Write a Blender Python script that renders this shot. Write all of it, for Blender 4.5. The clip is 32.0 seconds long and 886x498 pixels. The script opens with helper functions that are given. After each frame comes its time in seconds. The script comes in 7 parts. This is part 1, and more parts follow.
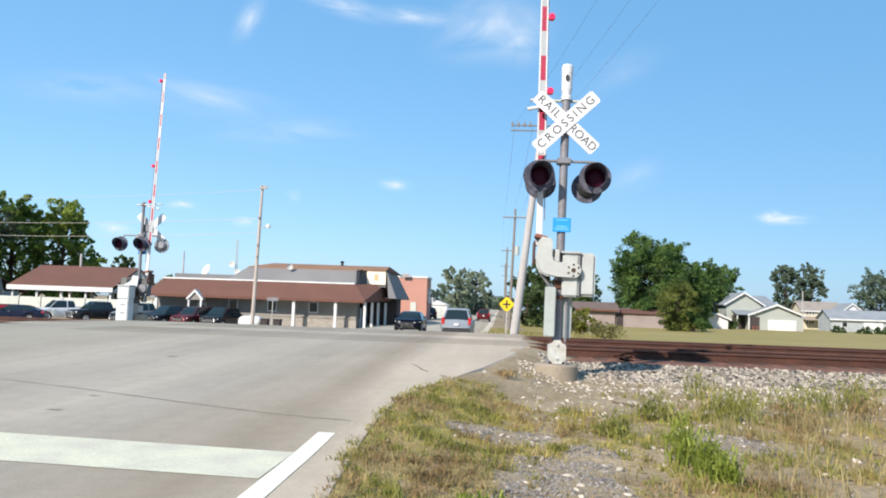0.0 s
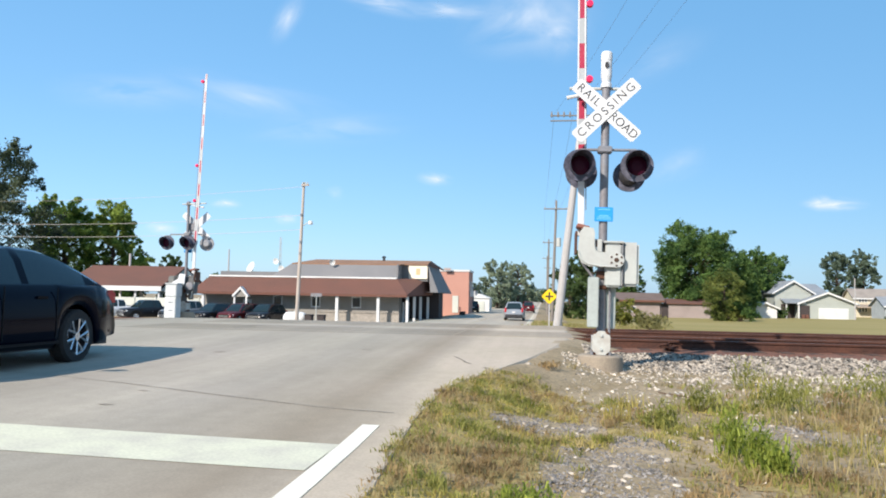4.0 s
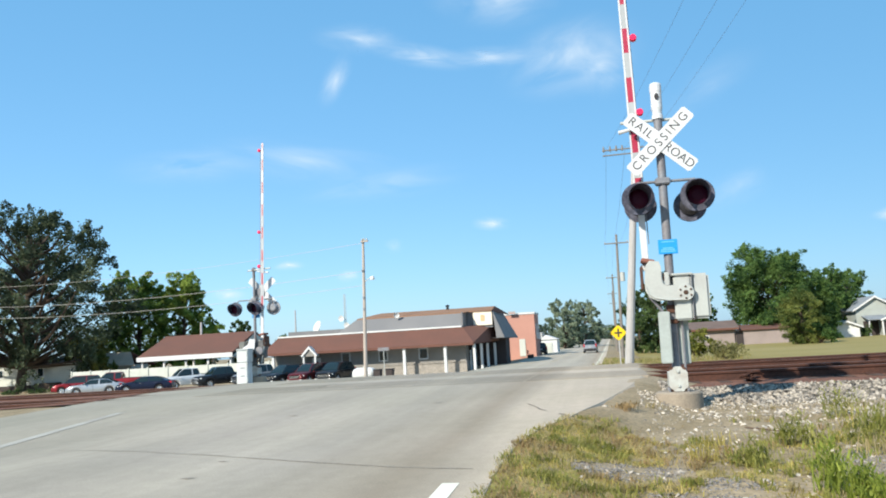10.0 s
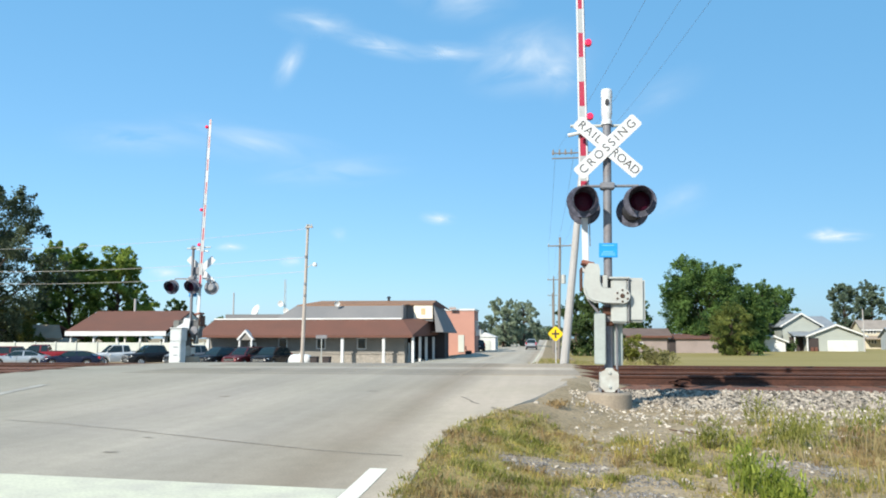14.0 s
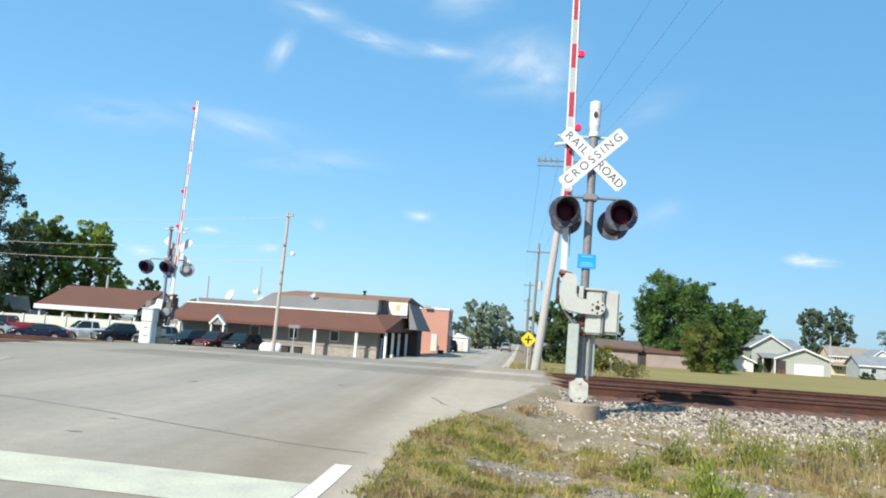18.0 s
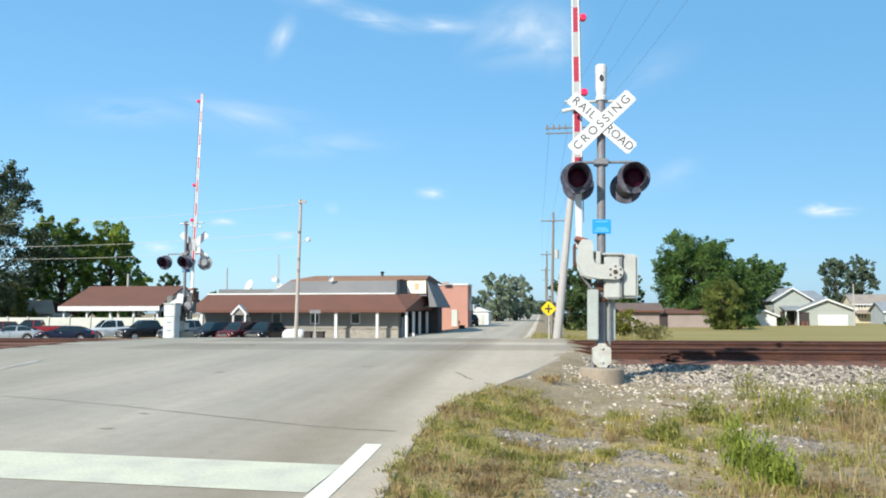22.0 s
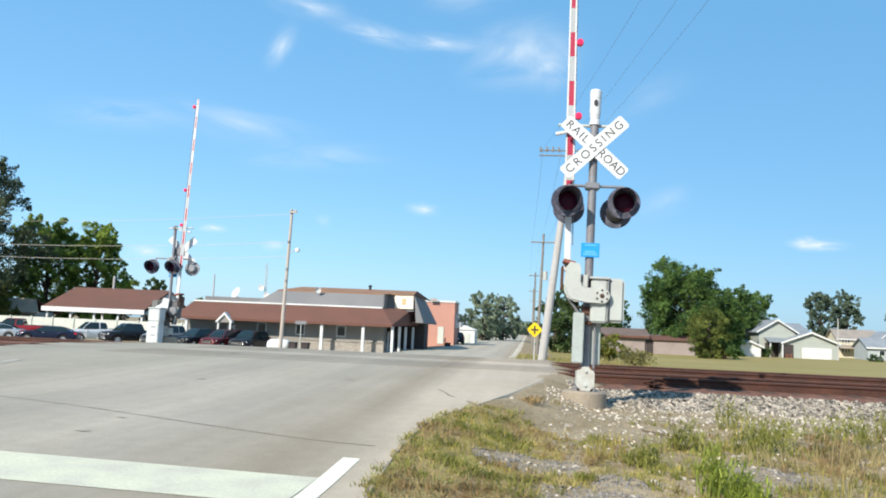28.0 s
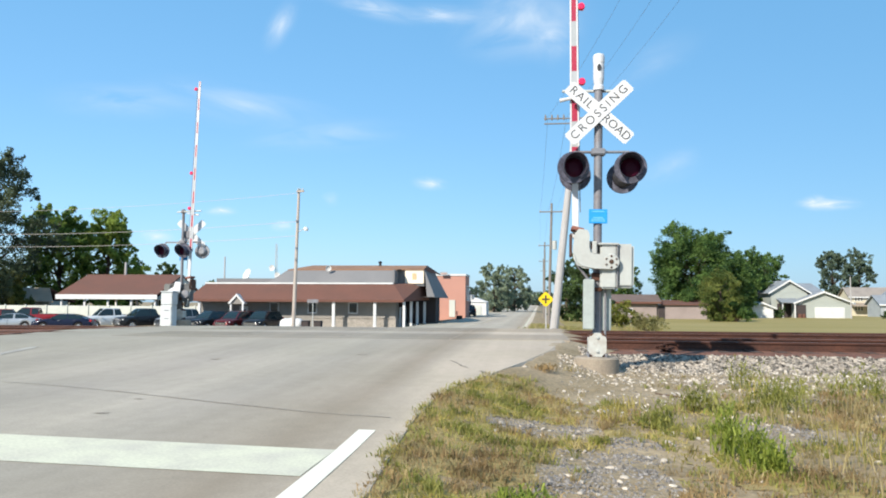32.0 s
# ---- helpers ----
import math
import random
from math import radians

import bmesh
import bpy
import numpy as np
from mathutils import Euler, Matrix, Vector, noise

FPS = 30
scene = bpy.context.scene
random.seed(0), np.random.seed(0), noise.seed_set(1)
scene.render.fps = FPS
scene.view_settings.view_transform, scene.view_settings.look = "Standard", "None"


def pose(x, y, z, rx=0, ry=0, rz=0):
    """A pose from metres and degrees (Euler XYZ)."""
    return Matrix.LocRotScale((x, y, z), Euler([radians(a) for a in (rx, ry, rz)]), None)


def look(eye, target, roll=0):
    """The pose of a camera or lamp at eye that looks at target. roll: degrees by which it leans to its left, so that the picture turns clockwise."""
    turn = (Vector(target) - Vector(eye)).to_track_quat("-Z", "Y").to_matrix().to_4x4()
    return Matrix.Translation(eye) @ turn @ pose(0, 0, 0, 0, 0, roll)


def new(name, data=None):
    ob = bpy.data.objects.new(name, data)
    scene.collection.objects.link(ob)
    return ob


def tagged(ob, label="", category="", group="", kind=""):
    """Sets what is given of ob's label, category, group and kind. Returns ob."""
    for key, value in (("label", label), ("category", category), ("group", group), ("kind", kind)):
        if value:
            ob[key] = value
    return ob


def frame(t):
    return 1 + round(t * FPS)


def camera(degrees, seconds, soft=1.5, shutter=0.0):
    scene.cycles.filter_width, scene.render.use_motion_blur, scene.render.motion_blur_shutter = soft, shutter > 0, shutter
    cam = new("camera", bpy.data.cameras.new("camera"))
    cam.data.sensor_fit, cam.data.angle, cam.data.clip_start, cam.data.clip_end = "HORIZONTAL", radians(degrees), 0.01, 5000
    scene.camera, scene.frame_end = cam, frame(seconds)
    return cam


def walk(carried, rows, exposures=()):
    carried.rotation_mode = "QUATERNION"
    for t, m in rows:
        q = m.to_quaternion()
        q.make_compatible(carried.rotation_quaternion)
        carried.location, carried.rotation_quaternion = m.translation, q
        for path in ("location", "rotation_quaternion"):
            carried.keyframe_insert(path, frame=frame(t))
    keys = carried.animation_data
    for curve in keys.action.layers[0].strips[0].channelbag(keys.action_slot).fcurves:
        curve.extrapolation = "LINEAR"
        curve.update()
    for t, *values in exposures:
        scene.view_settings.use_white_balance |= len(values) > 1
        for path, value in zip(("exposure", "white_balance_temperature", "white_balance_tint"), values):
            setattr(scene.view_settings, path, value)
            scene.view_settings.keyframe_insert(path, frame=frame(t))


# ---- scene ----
cam = camera(59.63, 32.0, soft=1.9)
# seconds, yaw, pitch, roll, and the sway of the eye in metres
PATH = [
    (0, 4.21, 4.22, -1.99, -0.001, -0.030, 1.000),
    (0.5, 4.36, 4.04, -1.80, 0.005, -0.032, 1.002),
    (1, 6.98, 4.11, -0.61, -0.006, -0.023, 0.992),
    (1.5, 9.08, 3.64, -0.04, -0.014, -0.006, 0.991),
    (2, 8.70, 3.79, 0.10, 0.004, -0.003, 0.999),
    (2.5, 7.77, 3.28, -0.66, 0.004, -0.023, 0.997),
    (3, 7.52, 3.29, 0.86, 0.019, -0.033, 0.966),
    (3.5, 6.66, 2.37, -1.54, -0.006, -0.017, 0.977),
    (4, 7.33, 3.67, -1.10, 0.002, 0.001, 0.983),
    (4.5, 5.89, 4.70, -3.27, -0.017, 0.010, 1.001),
    (6.5, 5.20, 4.46, -2.02, 0.001, 0.015, 0.991),
    (7, 6.12, 4.12, -2.08, -0.007, 0.012, 0.986),
    (7.5, 6.75, 4.59, -2.17, -0.009, 0.028, 0.986),
    (8, 6.45, 3.87, -0.68, -0.001, 0.036, 0.980),
    (8.5, 6.83, 3.28, -0.32, 0.008, 0.030, 0.981),
    (9, 6.90, 4.14, -0.06, 0.014, 0.015, 0.983),
    (9.5, 7.71, 5.04, 0.21, 0.001, 0.038, 0.988),
    (10, 12.23, 7.18, 3.26, -0.022, 0.027, 1.028),
    (10.5, 12.02, 6.96, 4.76, -0.009, 0.023, 1.039),
    (11, 9.78, 6.02, 0.37, -0.002, 0.012, 1.029),
    (11.5, 8.44, 5.83, -0.41, 0.000, 0.024, 1.028),
    (12, 7.78, 6.34, 0.71, 0.016, 0.012, 1.036),
    (12.5, 8.55, 5.46, 0.38, 0.009, 0.019, 0.992),
    (13, 7.91, 6.19, 1.37, 0.008, 0.009, 0.983),
    (13.5, 7.80, 6.64, 0.17, -0.003, 0.019, 0.981),
    (15.5, 7.68, 6.24, -0.23, -0.004, -0.003, 1.002),
    (16, 7.12, 6.52, -1.16, -0.008, -0.021, 0.998),
    (16.5, 6.98, 6.91, -1.25, -0.007, -0.016, 0.983),
    (17, 7.00, 6.24, -1.54, 0.000, -0.007, 0.986),
    (17.5, 6.01, 6.25, -3.70, -0.010, -0.017, 0.993),
    (18, 5.75, 6.53, -3.86, -0.014, 0.001, 1.009),
    (18.5, 5.67, 6.10, -5.25, -0.014, 0.004, 1.006),
    (19, 6.13, 7.10, -6.25, -0.017, 0.005, 1.025),
    (19.5, 5.40, 6.52, -5.40, -0.017, -0.012, 1.013),
    (20, 7.66, 4.61, -2.39, -0.004, 0.009, 0.981),
    (20.5, 5.88, 5.55, -1.33, 0.001, 0.016, 0.988),
    (21, 6.24, 6.76, -2.69, -0.005, 0.006, 1.008),
    (21.5, 5.99, 6.17, -1.72, -0.009, -0.005, 1.008),
    (22, 7.26, 4.70, 0.04, -0.008, 0.004, 1.005),
    (22.5, 6.98, 4.93, -1.50, -0.007, -0.011, 0.995),
    (23, 6.24, 5.92, -2.09, 0.005, 0.002, 1.009),
    (23.5, 5.97, 5.42, -1.99, 0.005, -0.006, 1.007),
    (24, 5.41, 6.42, -1.90, 0.007, -0.013, 1.018),
    (24.5, 5.67, 6.24, -1.33, 0.008, -0.022, 1.020),
    (25, 4.70, 5.43, -1.74, 0.004, -0.026, 1.007),
    (25.5, 5.22, 5.28, -1.34, 0.011, -0.008, 1.003),
    (27.5, 6.14, 6.15, -2.95, -0.001, -0.004, 1.004),
    (28, 6.25, 5.96, -2.47, 0.007, -0.007, 1.003),
    (28.5, 5.90, 6.11, -2.77, 0.010, -0.001, 1.003),
    (29, 6.29, 6.22, -1.85, 0.002, -0.006, 1.004),
    (29.5, 6.22, 6.25, -1.91, 0.003, -0.005, 1.002),
    (30, 5.91, 6.20, -1.21, 0.005, 0.001, 1.008),
    (30.5, 6.88, 5.53, -0.21, 0.009, 0.002, 1.007),
    (31, 7.03, 4.85, -0.80, 0.017, -0.004, 1.005),
    (31.5, 7.06, 4.89, -0.79, 0.016, -0.007, 1.000),
    (32, 7.10, 4.00, -0.30, 0.020, -0.001, 0.978),
]
walk(cam, [(t, pose(x, y, z, 90 + p, r, w)) for t, w, p, r, x, y, z in PATH],
     exposures=((0, 0.6, 6500, 10), (9.2, 0.6, 6500, 10), (10.0, 0.6, 6420, 4.5), (25, 0.6, 6420, 4.5), (32, 0.6, 6450, 7)))

# ---- light ----
world = bpy.data.worlds.new("sky")
scene.world = world
world.use_nodes = True
_n = world.node_tree.nodes
_sky = _n.new("ShaderNodeTexSky")
_sky.sky_type = "NISHITA"
_sky.sun_disc = False
_sky.sun_elevation = radians(33.5)
_sky.sun_rotation = radians(146.6)
_sky.air_density, _sky.dust_density, _sky.ozone_density = 1.0, 0.6, 2.0
_n["Background"].inputs["Strength"].default_value = 0.15
_deep = _n.new("ShaderNodeMix")
_deep.data_type = "RGBA"
_deep.inputs["Factor"].default_value = 0.70
_deep.inputs["B"].default_value = (0.62, 1.97, 3.62, 1)
world.node_tree.links.new(_sky.outputs["Color"], _deep.inputs["A"])
world.node_tree.links.new(_deep.outputs["Result"], _n["Background"].inputs["Color"])
_s = bpy.data.lights.new("sun", "SUN")
_s.energy, _s.angle, _s.color = 5.0, radians(0.55), (1.0, 0.88, 0.76)
sun = new("sun", _s)
sun.matrix_world = look((0, 0, 60), (0.85 * 60, 1.29 * 60, 0))
scene.view_settings.exposure = 0.6


# ---- materials ----
TONE = 0.88


def mat(name, base, rough=0.8, metal=0.0, var=0.12, scale=3.0, bump=0.0, second=None, second_scale=0.6, fine=None,
        amount=0.5, spec=0.5, coat=0.0, rand=0.0, stretch=None):
    """A surface with grain at a small scale and patches of a second colour at a larger one."""
    base = [c * TONE for c in base]
    second = [c * TONE for c in second] if second else None
    m = bpy.data.materials.new(name)
    m.use_nodes = True
    n, l = m.node_tree.nodes, m.node_tree.links
    b = n["Principled BSDF"]
    b.inputs["Roughness"].default_value, b.inputs["Metallic"].default_value = rough, metal
    b.inputs["Specular IOR Level"].default_value = spec
    b.inputs["Coat Weight"].default_value = coat
    b.inputs["Coat Roughness"].default_value = 0.05
    geo = n.new("ShaderNodeTexCoord")
    src = geo.outputs["Object"]
    if stretch:
        mp = n.new("ShaderNodeMapping")
        mp.inputs["Scale"].default_value = stretch
        l.new(src, mp.inputs["Vector"])
        src = mp.outputs["Vector"]
    t1 = n.new("ShaderNodeTexNoise")
    t1.inputs["Scale"].default_value = fine or scale * 8
    t1.inputs["Detail"].default_value = 6
    l.new(src, t1.inputs["Vector"])
    t2 = n.new("ShaderNodeTexNoise")
    t2.inputs["Scale"].default_value = second_scale
    t2.inputs["Detail"].default_value = 5
    l.new(src, t2.inputs["Vector"])
    mix = n.new("ShaderNodeMix")
    mix.data_type = "RGBA"
    mix.inputs["A"].default_value = (*base, 1)
    mix.inputs["B"].default_value = (*(second or [c * 0.7 for c in base]), 1)
    ramp = n.new("ShaderNodeMapRange")
    ramp.inputs["From Min"].default_value, ramp.inputs["From Max"].default_value = 0.42, 0.66
    ramp.inputs["To Max"].default_value = amount
    l.new(t2.outputs["Fac"], ramp.inputs["Value"])
    l.new(ramp.outputs["Result"], mix.inputs["Factor"])
    hsv = n.new("ShaderNodeHueSaturation")
    val = n.new("ShaderNodeMapRange")
    val.inputs["From Min"].default_value, val.inputs["From Max"].default_value = 0.3, 0.7
    val.inputs["To Min"].default_value, val.inputs["To Max"].default_value = 1 - var, 1 + var
    l.new(t1.outputs["Fac"], val.inputs["Value"])
    out = val.outputs["Result"]
    if rand:
        oi = n.new("ShaderNodeNewGeometry")
        rr = n.new("ShaderNodeMapRange")
        rr.inputs["To Min"].default_value, rr.inputs["To Max"].default_value = 1 - rand, 1 + rand
        l.new(oi.outputs["Random Per Island"], rr.inputs["Value"])
        mul = n.new("ShaderNodeMath")
        mul.operation = "MULTIPLY"
        l.new(out, mul.inputs[0])
        l.new(rr.outputs["Result"], mul.inputs[1])
        out = mul.outputs["Value"]
    l.new(out, hsv.inputs["Value"])
    l.new(mix.outputs["Result"], hsv.inputs["Color"])
    l.new(hsv.outputs["Color"], b.inputs["Base Color"])
    if bump:
        bp = n.new("ShaderNodeBump")
        bp.inputs["Strength"].default_value, bp.inputs["Distance"].default_value = min(1, bump * 20), bump
        l.new(t1.outputs["Fac"], bp.inputs["Height"])
        l.new(bp.outputs["Normal"], b.inputs["Normal"])
    return m


def plain(name, base, rough=0.5, metal=0.0, glow=0.0, coat=0.0):
    m = bpy.data.materials.new(name)
    m.use_nodes = True
    b = m.node_tree.nodes["Principled BSDF"]
    b.inputs["Base Color"].default_value = (*base, 1)
    b.inputs["Roughness"].default_value, b.inputs["Metallic"].default_value = rough, metal
    b.inputs["Coat Weight"].default_value = coat
    if glow:
        b.inputs["Emission Color"].default_value = (*base, 1)
        b.inputs["Emission Strength"].default_value = glow
    return m


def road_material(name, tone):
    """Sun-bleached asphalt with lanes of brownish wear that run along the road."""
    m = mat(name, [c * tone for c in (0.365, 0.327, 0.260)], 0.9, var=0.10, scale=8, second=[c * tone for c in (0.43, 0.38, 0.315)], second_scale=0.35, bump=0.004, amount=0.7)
    n, l = m.node_tree.nodes, m.node_tree.links
    b = n["Principled BSDF"]
    old = b.inputs["Base Color"].links[0].from_socket
    tc, sep = n.new("ShaderNodeNewGeometry"), n.new("ShaderNodeSeparateXYZ")
    wob = n.new("ShaderNodeTexNoise")
    mp = n.new("ShaderNodeMapping")
    mp.inputs["Scale"].default_value = (0.5, 0.12, 1)
    l.new(tc.outputs["Position"], mp.inputs["Vector"])
    l.new(mp.outputs["Vector"], wob.inputs["Vector"])
    wob.inputs["Scale"].default_value, wob.inputs["Detail"].default_value = 2.0, 4
    l.new(tc.outputs["Position"], sep.inputs["Vector"])
    sh = n.new("ShaderNodeMath")
    sh.operation = "MULTIPLY_ADD"
    sh.inputs[1].default_value = 0.55
    l.new(wob.outputs["Fac"], sh.inputs[0])
    l.new(sep.outputs["X"], sh.inputs[2])
    ramp = n.new("ShaderNodeValToRGB")
    mr = n.new("ShaderNodeMapRange")
    mr.inputs["From Min"].default_value, mr.inputs["From Max"].default_value = -10.0, 1.0
    l.new(sh.outputs["Value"], mr.inputs["Value"])
    l.new(mr.outputs["Result"], ramp.inputs["Fac"])
    stops = ((0.0, (0.85, 0.88, 0.86)), (0.22, (0.95, 0.96, 0.94)), (0.30, (0.87, 0.88, 0.87)), (0.40, (1.04, 1.04, 1.04)), (0.50, (0.93, 0.93, 0.94)), (0.60, (1.06, 1.06, 1.05)),
             (0.67, (0.92, 0.92, 0.92)), (0.745, (0.93, 0.90, 0.86)), (0.782, (0.82, 0.76, 0.69)), (0.810, (1.02, 0.97, 0.92)), (0.832, (1.32, 1.25, 1.19)), (0.90, (1.27, 1.20, 1.145)), (1.0, (1.12, 1.06, 1.01)))
    e = ramp.color_ramp.elements
    e[0].position, e[0].color = stops[0][0], (*[c * 0.7 for c in stops[0][1]], 1)
    e[1].position, e[1].color = stops[-1][0], (*[c * 0.7 for c in stops[-1][1]], 1)
    for pos, c in stops[1:-1]:
        k = e.new(pos)
        k.color = (*[v * 0.7 for v in c], 1)
    mx = n.new("ShaderNodeMix")
    mx.data_type, mx.blend_type = "RGBA", "MULTIPLY"
    mx.inputs["Factor"].default_value = 1.0
    l.new(old, mx.inputs["A"])
    l.new(ramp.outputs["Color"], mx.inputs["B"])
    up = n.new("ShaderNodeVectorMath")
    up.operation = "SCALE"
    up.inputs["Scale"].default_value = 1.43
    l.new(mx.outputs["Result"], up.inputs[0])
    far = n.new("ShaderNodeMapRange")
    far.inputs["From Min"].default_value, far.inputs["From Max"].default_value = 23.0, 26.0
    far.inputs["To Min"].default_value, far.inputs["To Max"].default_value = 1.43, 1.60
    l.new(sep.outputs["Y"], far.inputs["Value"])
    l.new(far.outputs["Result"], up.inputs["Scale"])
    # streaks of tyre wear along the road and blotches of old stains
    out = up.outputs["Vector"]
    for sc, size, lo, hi in (((3.2, 0.10, 1), 1.6, 0.95, 1.045), ((0.8, 0.35, 1), 0.9, 0.955, 1.04), ((1.0, 0.8, 1), 7.0, 0.95, 1.05)):
        mp2, ns2, mr2, sc2 = n.new("ShaderNodeMapping"), n.new("ShaderNodeTexNoise"), n.new("ShaderNodeMapRange"), n.new("ShaderNodeVectorMath")
        mp2.inputs["Scale"].default_value = sc
        ns2.inputs["Scale"].default_value, ns2.inputs["Detail"].default_value = size, 6
        mr2.inputs["From Min"].default_value, mr2.inputs["From Max"].default_value = 0.32, 0.68
        mr2.inputs["To Min"].default_value, mr2.inputs["To Max"].default_value = lo, hi
        sc2.operation = "SCALE"
        l.new(tc.outputs["Position"], mp2.inputs["Vector"])
        l.new(mp2.outputs["Vector"], ns2.inputs["Vector"])
        l.new(ns2.outputs["Fac"], mr2.inputs["Value"])
        l.new(out, sc2.inputs[0])
        l.new(mr2.outputs["Result"], sc2.inputs["Scale"])
        out = sc2.outputs["Vector"]
    l.new(out, b.inputs["Base Color"])
    return m


M_ASPHALT = road_material("asphalt", 1.0)
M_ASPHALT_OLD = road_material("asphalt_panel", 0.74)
M_TAR = mat("tar", (0.325, 0.285, 0.232), 0.9, var=0.2, second=(0.34, 0.30, 0.245), second_scale=2.5, amount=1.0)
M_CRACK = mat("open_crack", (0.19, 0.17, 0.145), 0.9, var=0.2)
M_LINE = mat("road_paint", (0.67, 0.66, 0.50), 0.8, var=0.10, scale=6, second=(0.54, 0.51, 0.42), second_scale=2.6, amount=0.75)
M_EDGELINE = mat("fresh_road_paint", (0.86, 0.82, 0.69), 0.8, var=0.06, scale=6, second=(0.72, 0.68, 0.56), second_scale=3.0, amount=0.5)
# bed kept very dark to stand in for shade in gaps between stones
M_BALLASTSHADE = mat("ballast", (0.085, 0.075, 0.065), 0.95, var=0.35, scale=4, bump=0.03, second=(0.22, 0.19, 0.16), second_scale=1.2, fine=22)
M_STONE = mat("ballast_stone", (0.27, 0.243, 0.203), 0.9, var=0.15, rand=0.9, second=(0.17, 0.14, 0.11), second_scale=2.0)
M_RAIL = mat("rusty_rail", (0.048, 0.017, 0.010), 0.85, var=0.3, scale=3, second=(0.105, 0.038, 0.020), second_scale=1.5, bump=0.003)
M_RAILTOP = mat("worn_rail_head", (0.20, 0.135, 0.11), 0.5, metal=0.3, var=0.1)
M_TIE = mat("creosote_tie", (0.07, 0.04, 0.027), 0.9, var=0.3, scale=2, bump=0.008, second=(0.13, 0.075, 0.05))
M_RUSTBED = mat("rust_stained_ballast", (0.155, 0.062, 0.034), 0.95, var=0.5, scale=4, bump=0.03, second=(0.25, 0.12, 0.07), second_scale=2, fine=20)
M_CONC = mat("concrete", (0.31, 0.265, 0.205), 0.9, var=0.14, scale=5, second=(0.20, 0.165, 0.125), second_scale=2.5, bump=0.004)
M_GALV = mat("galvanised_steel", (0.465, 0.495, 0.475), 0.55, metal=0.15, var=0.05, second=(0.38, 0.38, 0.37), second_scale=3)
M_WEIGHT = mat("pale_green_plate_paint", (0.40, 0.455, 0.44), 0.55, metal=0.1, var=0.06, second=(0.31, 0.34, 0.33), second_scale=4, amount=0.6)
M_POLE = mat("weathered_mast_paint", (0.20, 0.215, 0.245), 0.6, metal=0.2, var=0.12, second=(0.16, 0.11, 0.09), second_scale=2.2, amount=0.5)
M_WHITE = mat("white_enamel", (0.60, 0.63, 0.66), 0.5, var=0.03, second=(0.52, 0.53, 0.53), second_scale=4, amount=0.4)
M_BASECAST = mat("pale_cast_paint", (0.47, 0.49, 0.465), 0.6, var=0.06, second=(0.33, 0.29, 0.25), second_scale=7, amount=0.6)
M_CASE = mat("pale_case_paint", (0.56, 0.60, 0.61), 0.55, var=0.05, second=(0.44, 0.46, 0.46), second_scale=3, amount=0.6)
M_RED = mat("red_sheeting", (0.35, 0.012, 0.055), 0.45, var=0.06, second=(0.42, 0.03, 0.055), second_scale=3)
M_RUSTY = mat("rusted_iron", (0.085, 0.036, 0.022), 0.85, var=0.3, scale=4, second=(0.15, 0.07, 0.04), second_scale=6)
M_RUSTRED = mat("rusty_red_paint", (0.27, 0.105, 0.075), 0.8, var=0.2)
M_GREYSHEET = mat("faded_sheeting", (0.38, 0.41, 0.43), 0.5, var=0.05)
M_BLACK = mat("black_paint", (0.022, 0.022, 0.026), 0.5, var=0.15)
M_HOOD = mat("lamp_hood_paint", (0.034, 0.036, 0.058), 0.5, var=0.25, second=(0.13, 0.14, 0.20), second_scale=6, amount=0.7)
M_LAMPBACK = mat("bare_lamp_back", (0.30, 0.31, 0.33), 0.55, metal=0.3, var=0.08, second=(0.16, 0.16, 0.18), second_scale=4, amount=0.8)
M_LENS = mat("dark_red_lens", (0.05, 0.004, 0.022), 0.5, var=0.1, scale=20, spec=0.15)
M_REDLENS = plain("red_lamp_lens", (0.75, 0.02, 0.09), 0.2)
M_SKYBLUE = mat("pale_blue_print", (0.16, 0.50, 0.78), 0.5, var=0.05)
M_BLUE = mat("blue_sheeting", (0.01, 0.28, 0.72), 0.45, var=0.05)
M_YELLOW = mat("yellow_sheeting", (0.80, 0.56, 0.0), 0.5, var=0.04)
M_WOODPOLE = mat("grey_wood_pole", (0.41, 0.41, 0.415), 0.9, var=0.15, scale=2, stretch=(6, 6, 0.4), second=(0.36, 0.33, 0.29), second_scale=1.5)
M_TANPOLE = mat("tan_wood_pole", (0.44, 0.39, 0.345), 0.9, var=0.15, scale=2, stretch=(6, 6, 0.4), second=(0.29, 0.26, 0.235), second_scale=1.5)
M_POLEDARK = mat("dark_wood_pole", (0.21, 0.19, 0.17), 0.9, var=0.15, scale=2, stretch=(6, 6, 0.4), second=(0.15, 0.14, 0.125), second_scale=1.5)
M_WIRE = plain("cable", (0.12, 0.12, 0.13), 0.6)
M_BRIGHTWIRE = plain("bare_cable", (0.42, 0.40, 0.36), 0.5)
M_BARK = mat("bark", (0.085, 0.062, 0.045), 0.95, var=0.3, scale=2, bump=0.02, stretch=(1, 1, 0.3))
M_GLASSDARK = plain("tinted_glass", (0.012, 0.022, 0.025), 0.05)
M_GLASSDARK.node_tree.nodes["Principled BSDF"].inputs["Specular IOR Level"].default_value = 0.5
M_RUBBER = mat("tyre_rubber", (0.018, 0.018, 0.019), 0.85, var=0.2)
M_ALLOY = plain("alloy", (0.62, 0.63, 0.65), 0.25, 0.9)
M_DARKCHROME = plain("dark_chrome", (0.22, 0.22, 0.23), 0.25, 1.0)
M_CHROME = plain("chrome", (0.8, 0.8, 0.8), 0.12, 1.0)


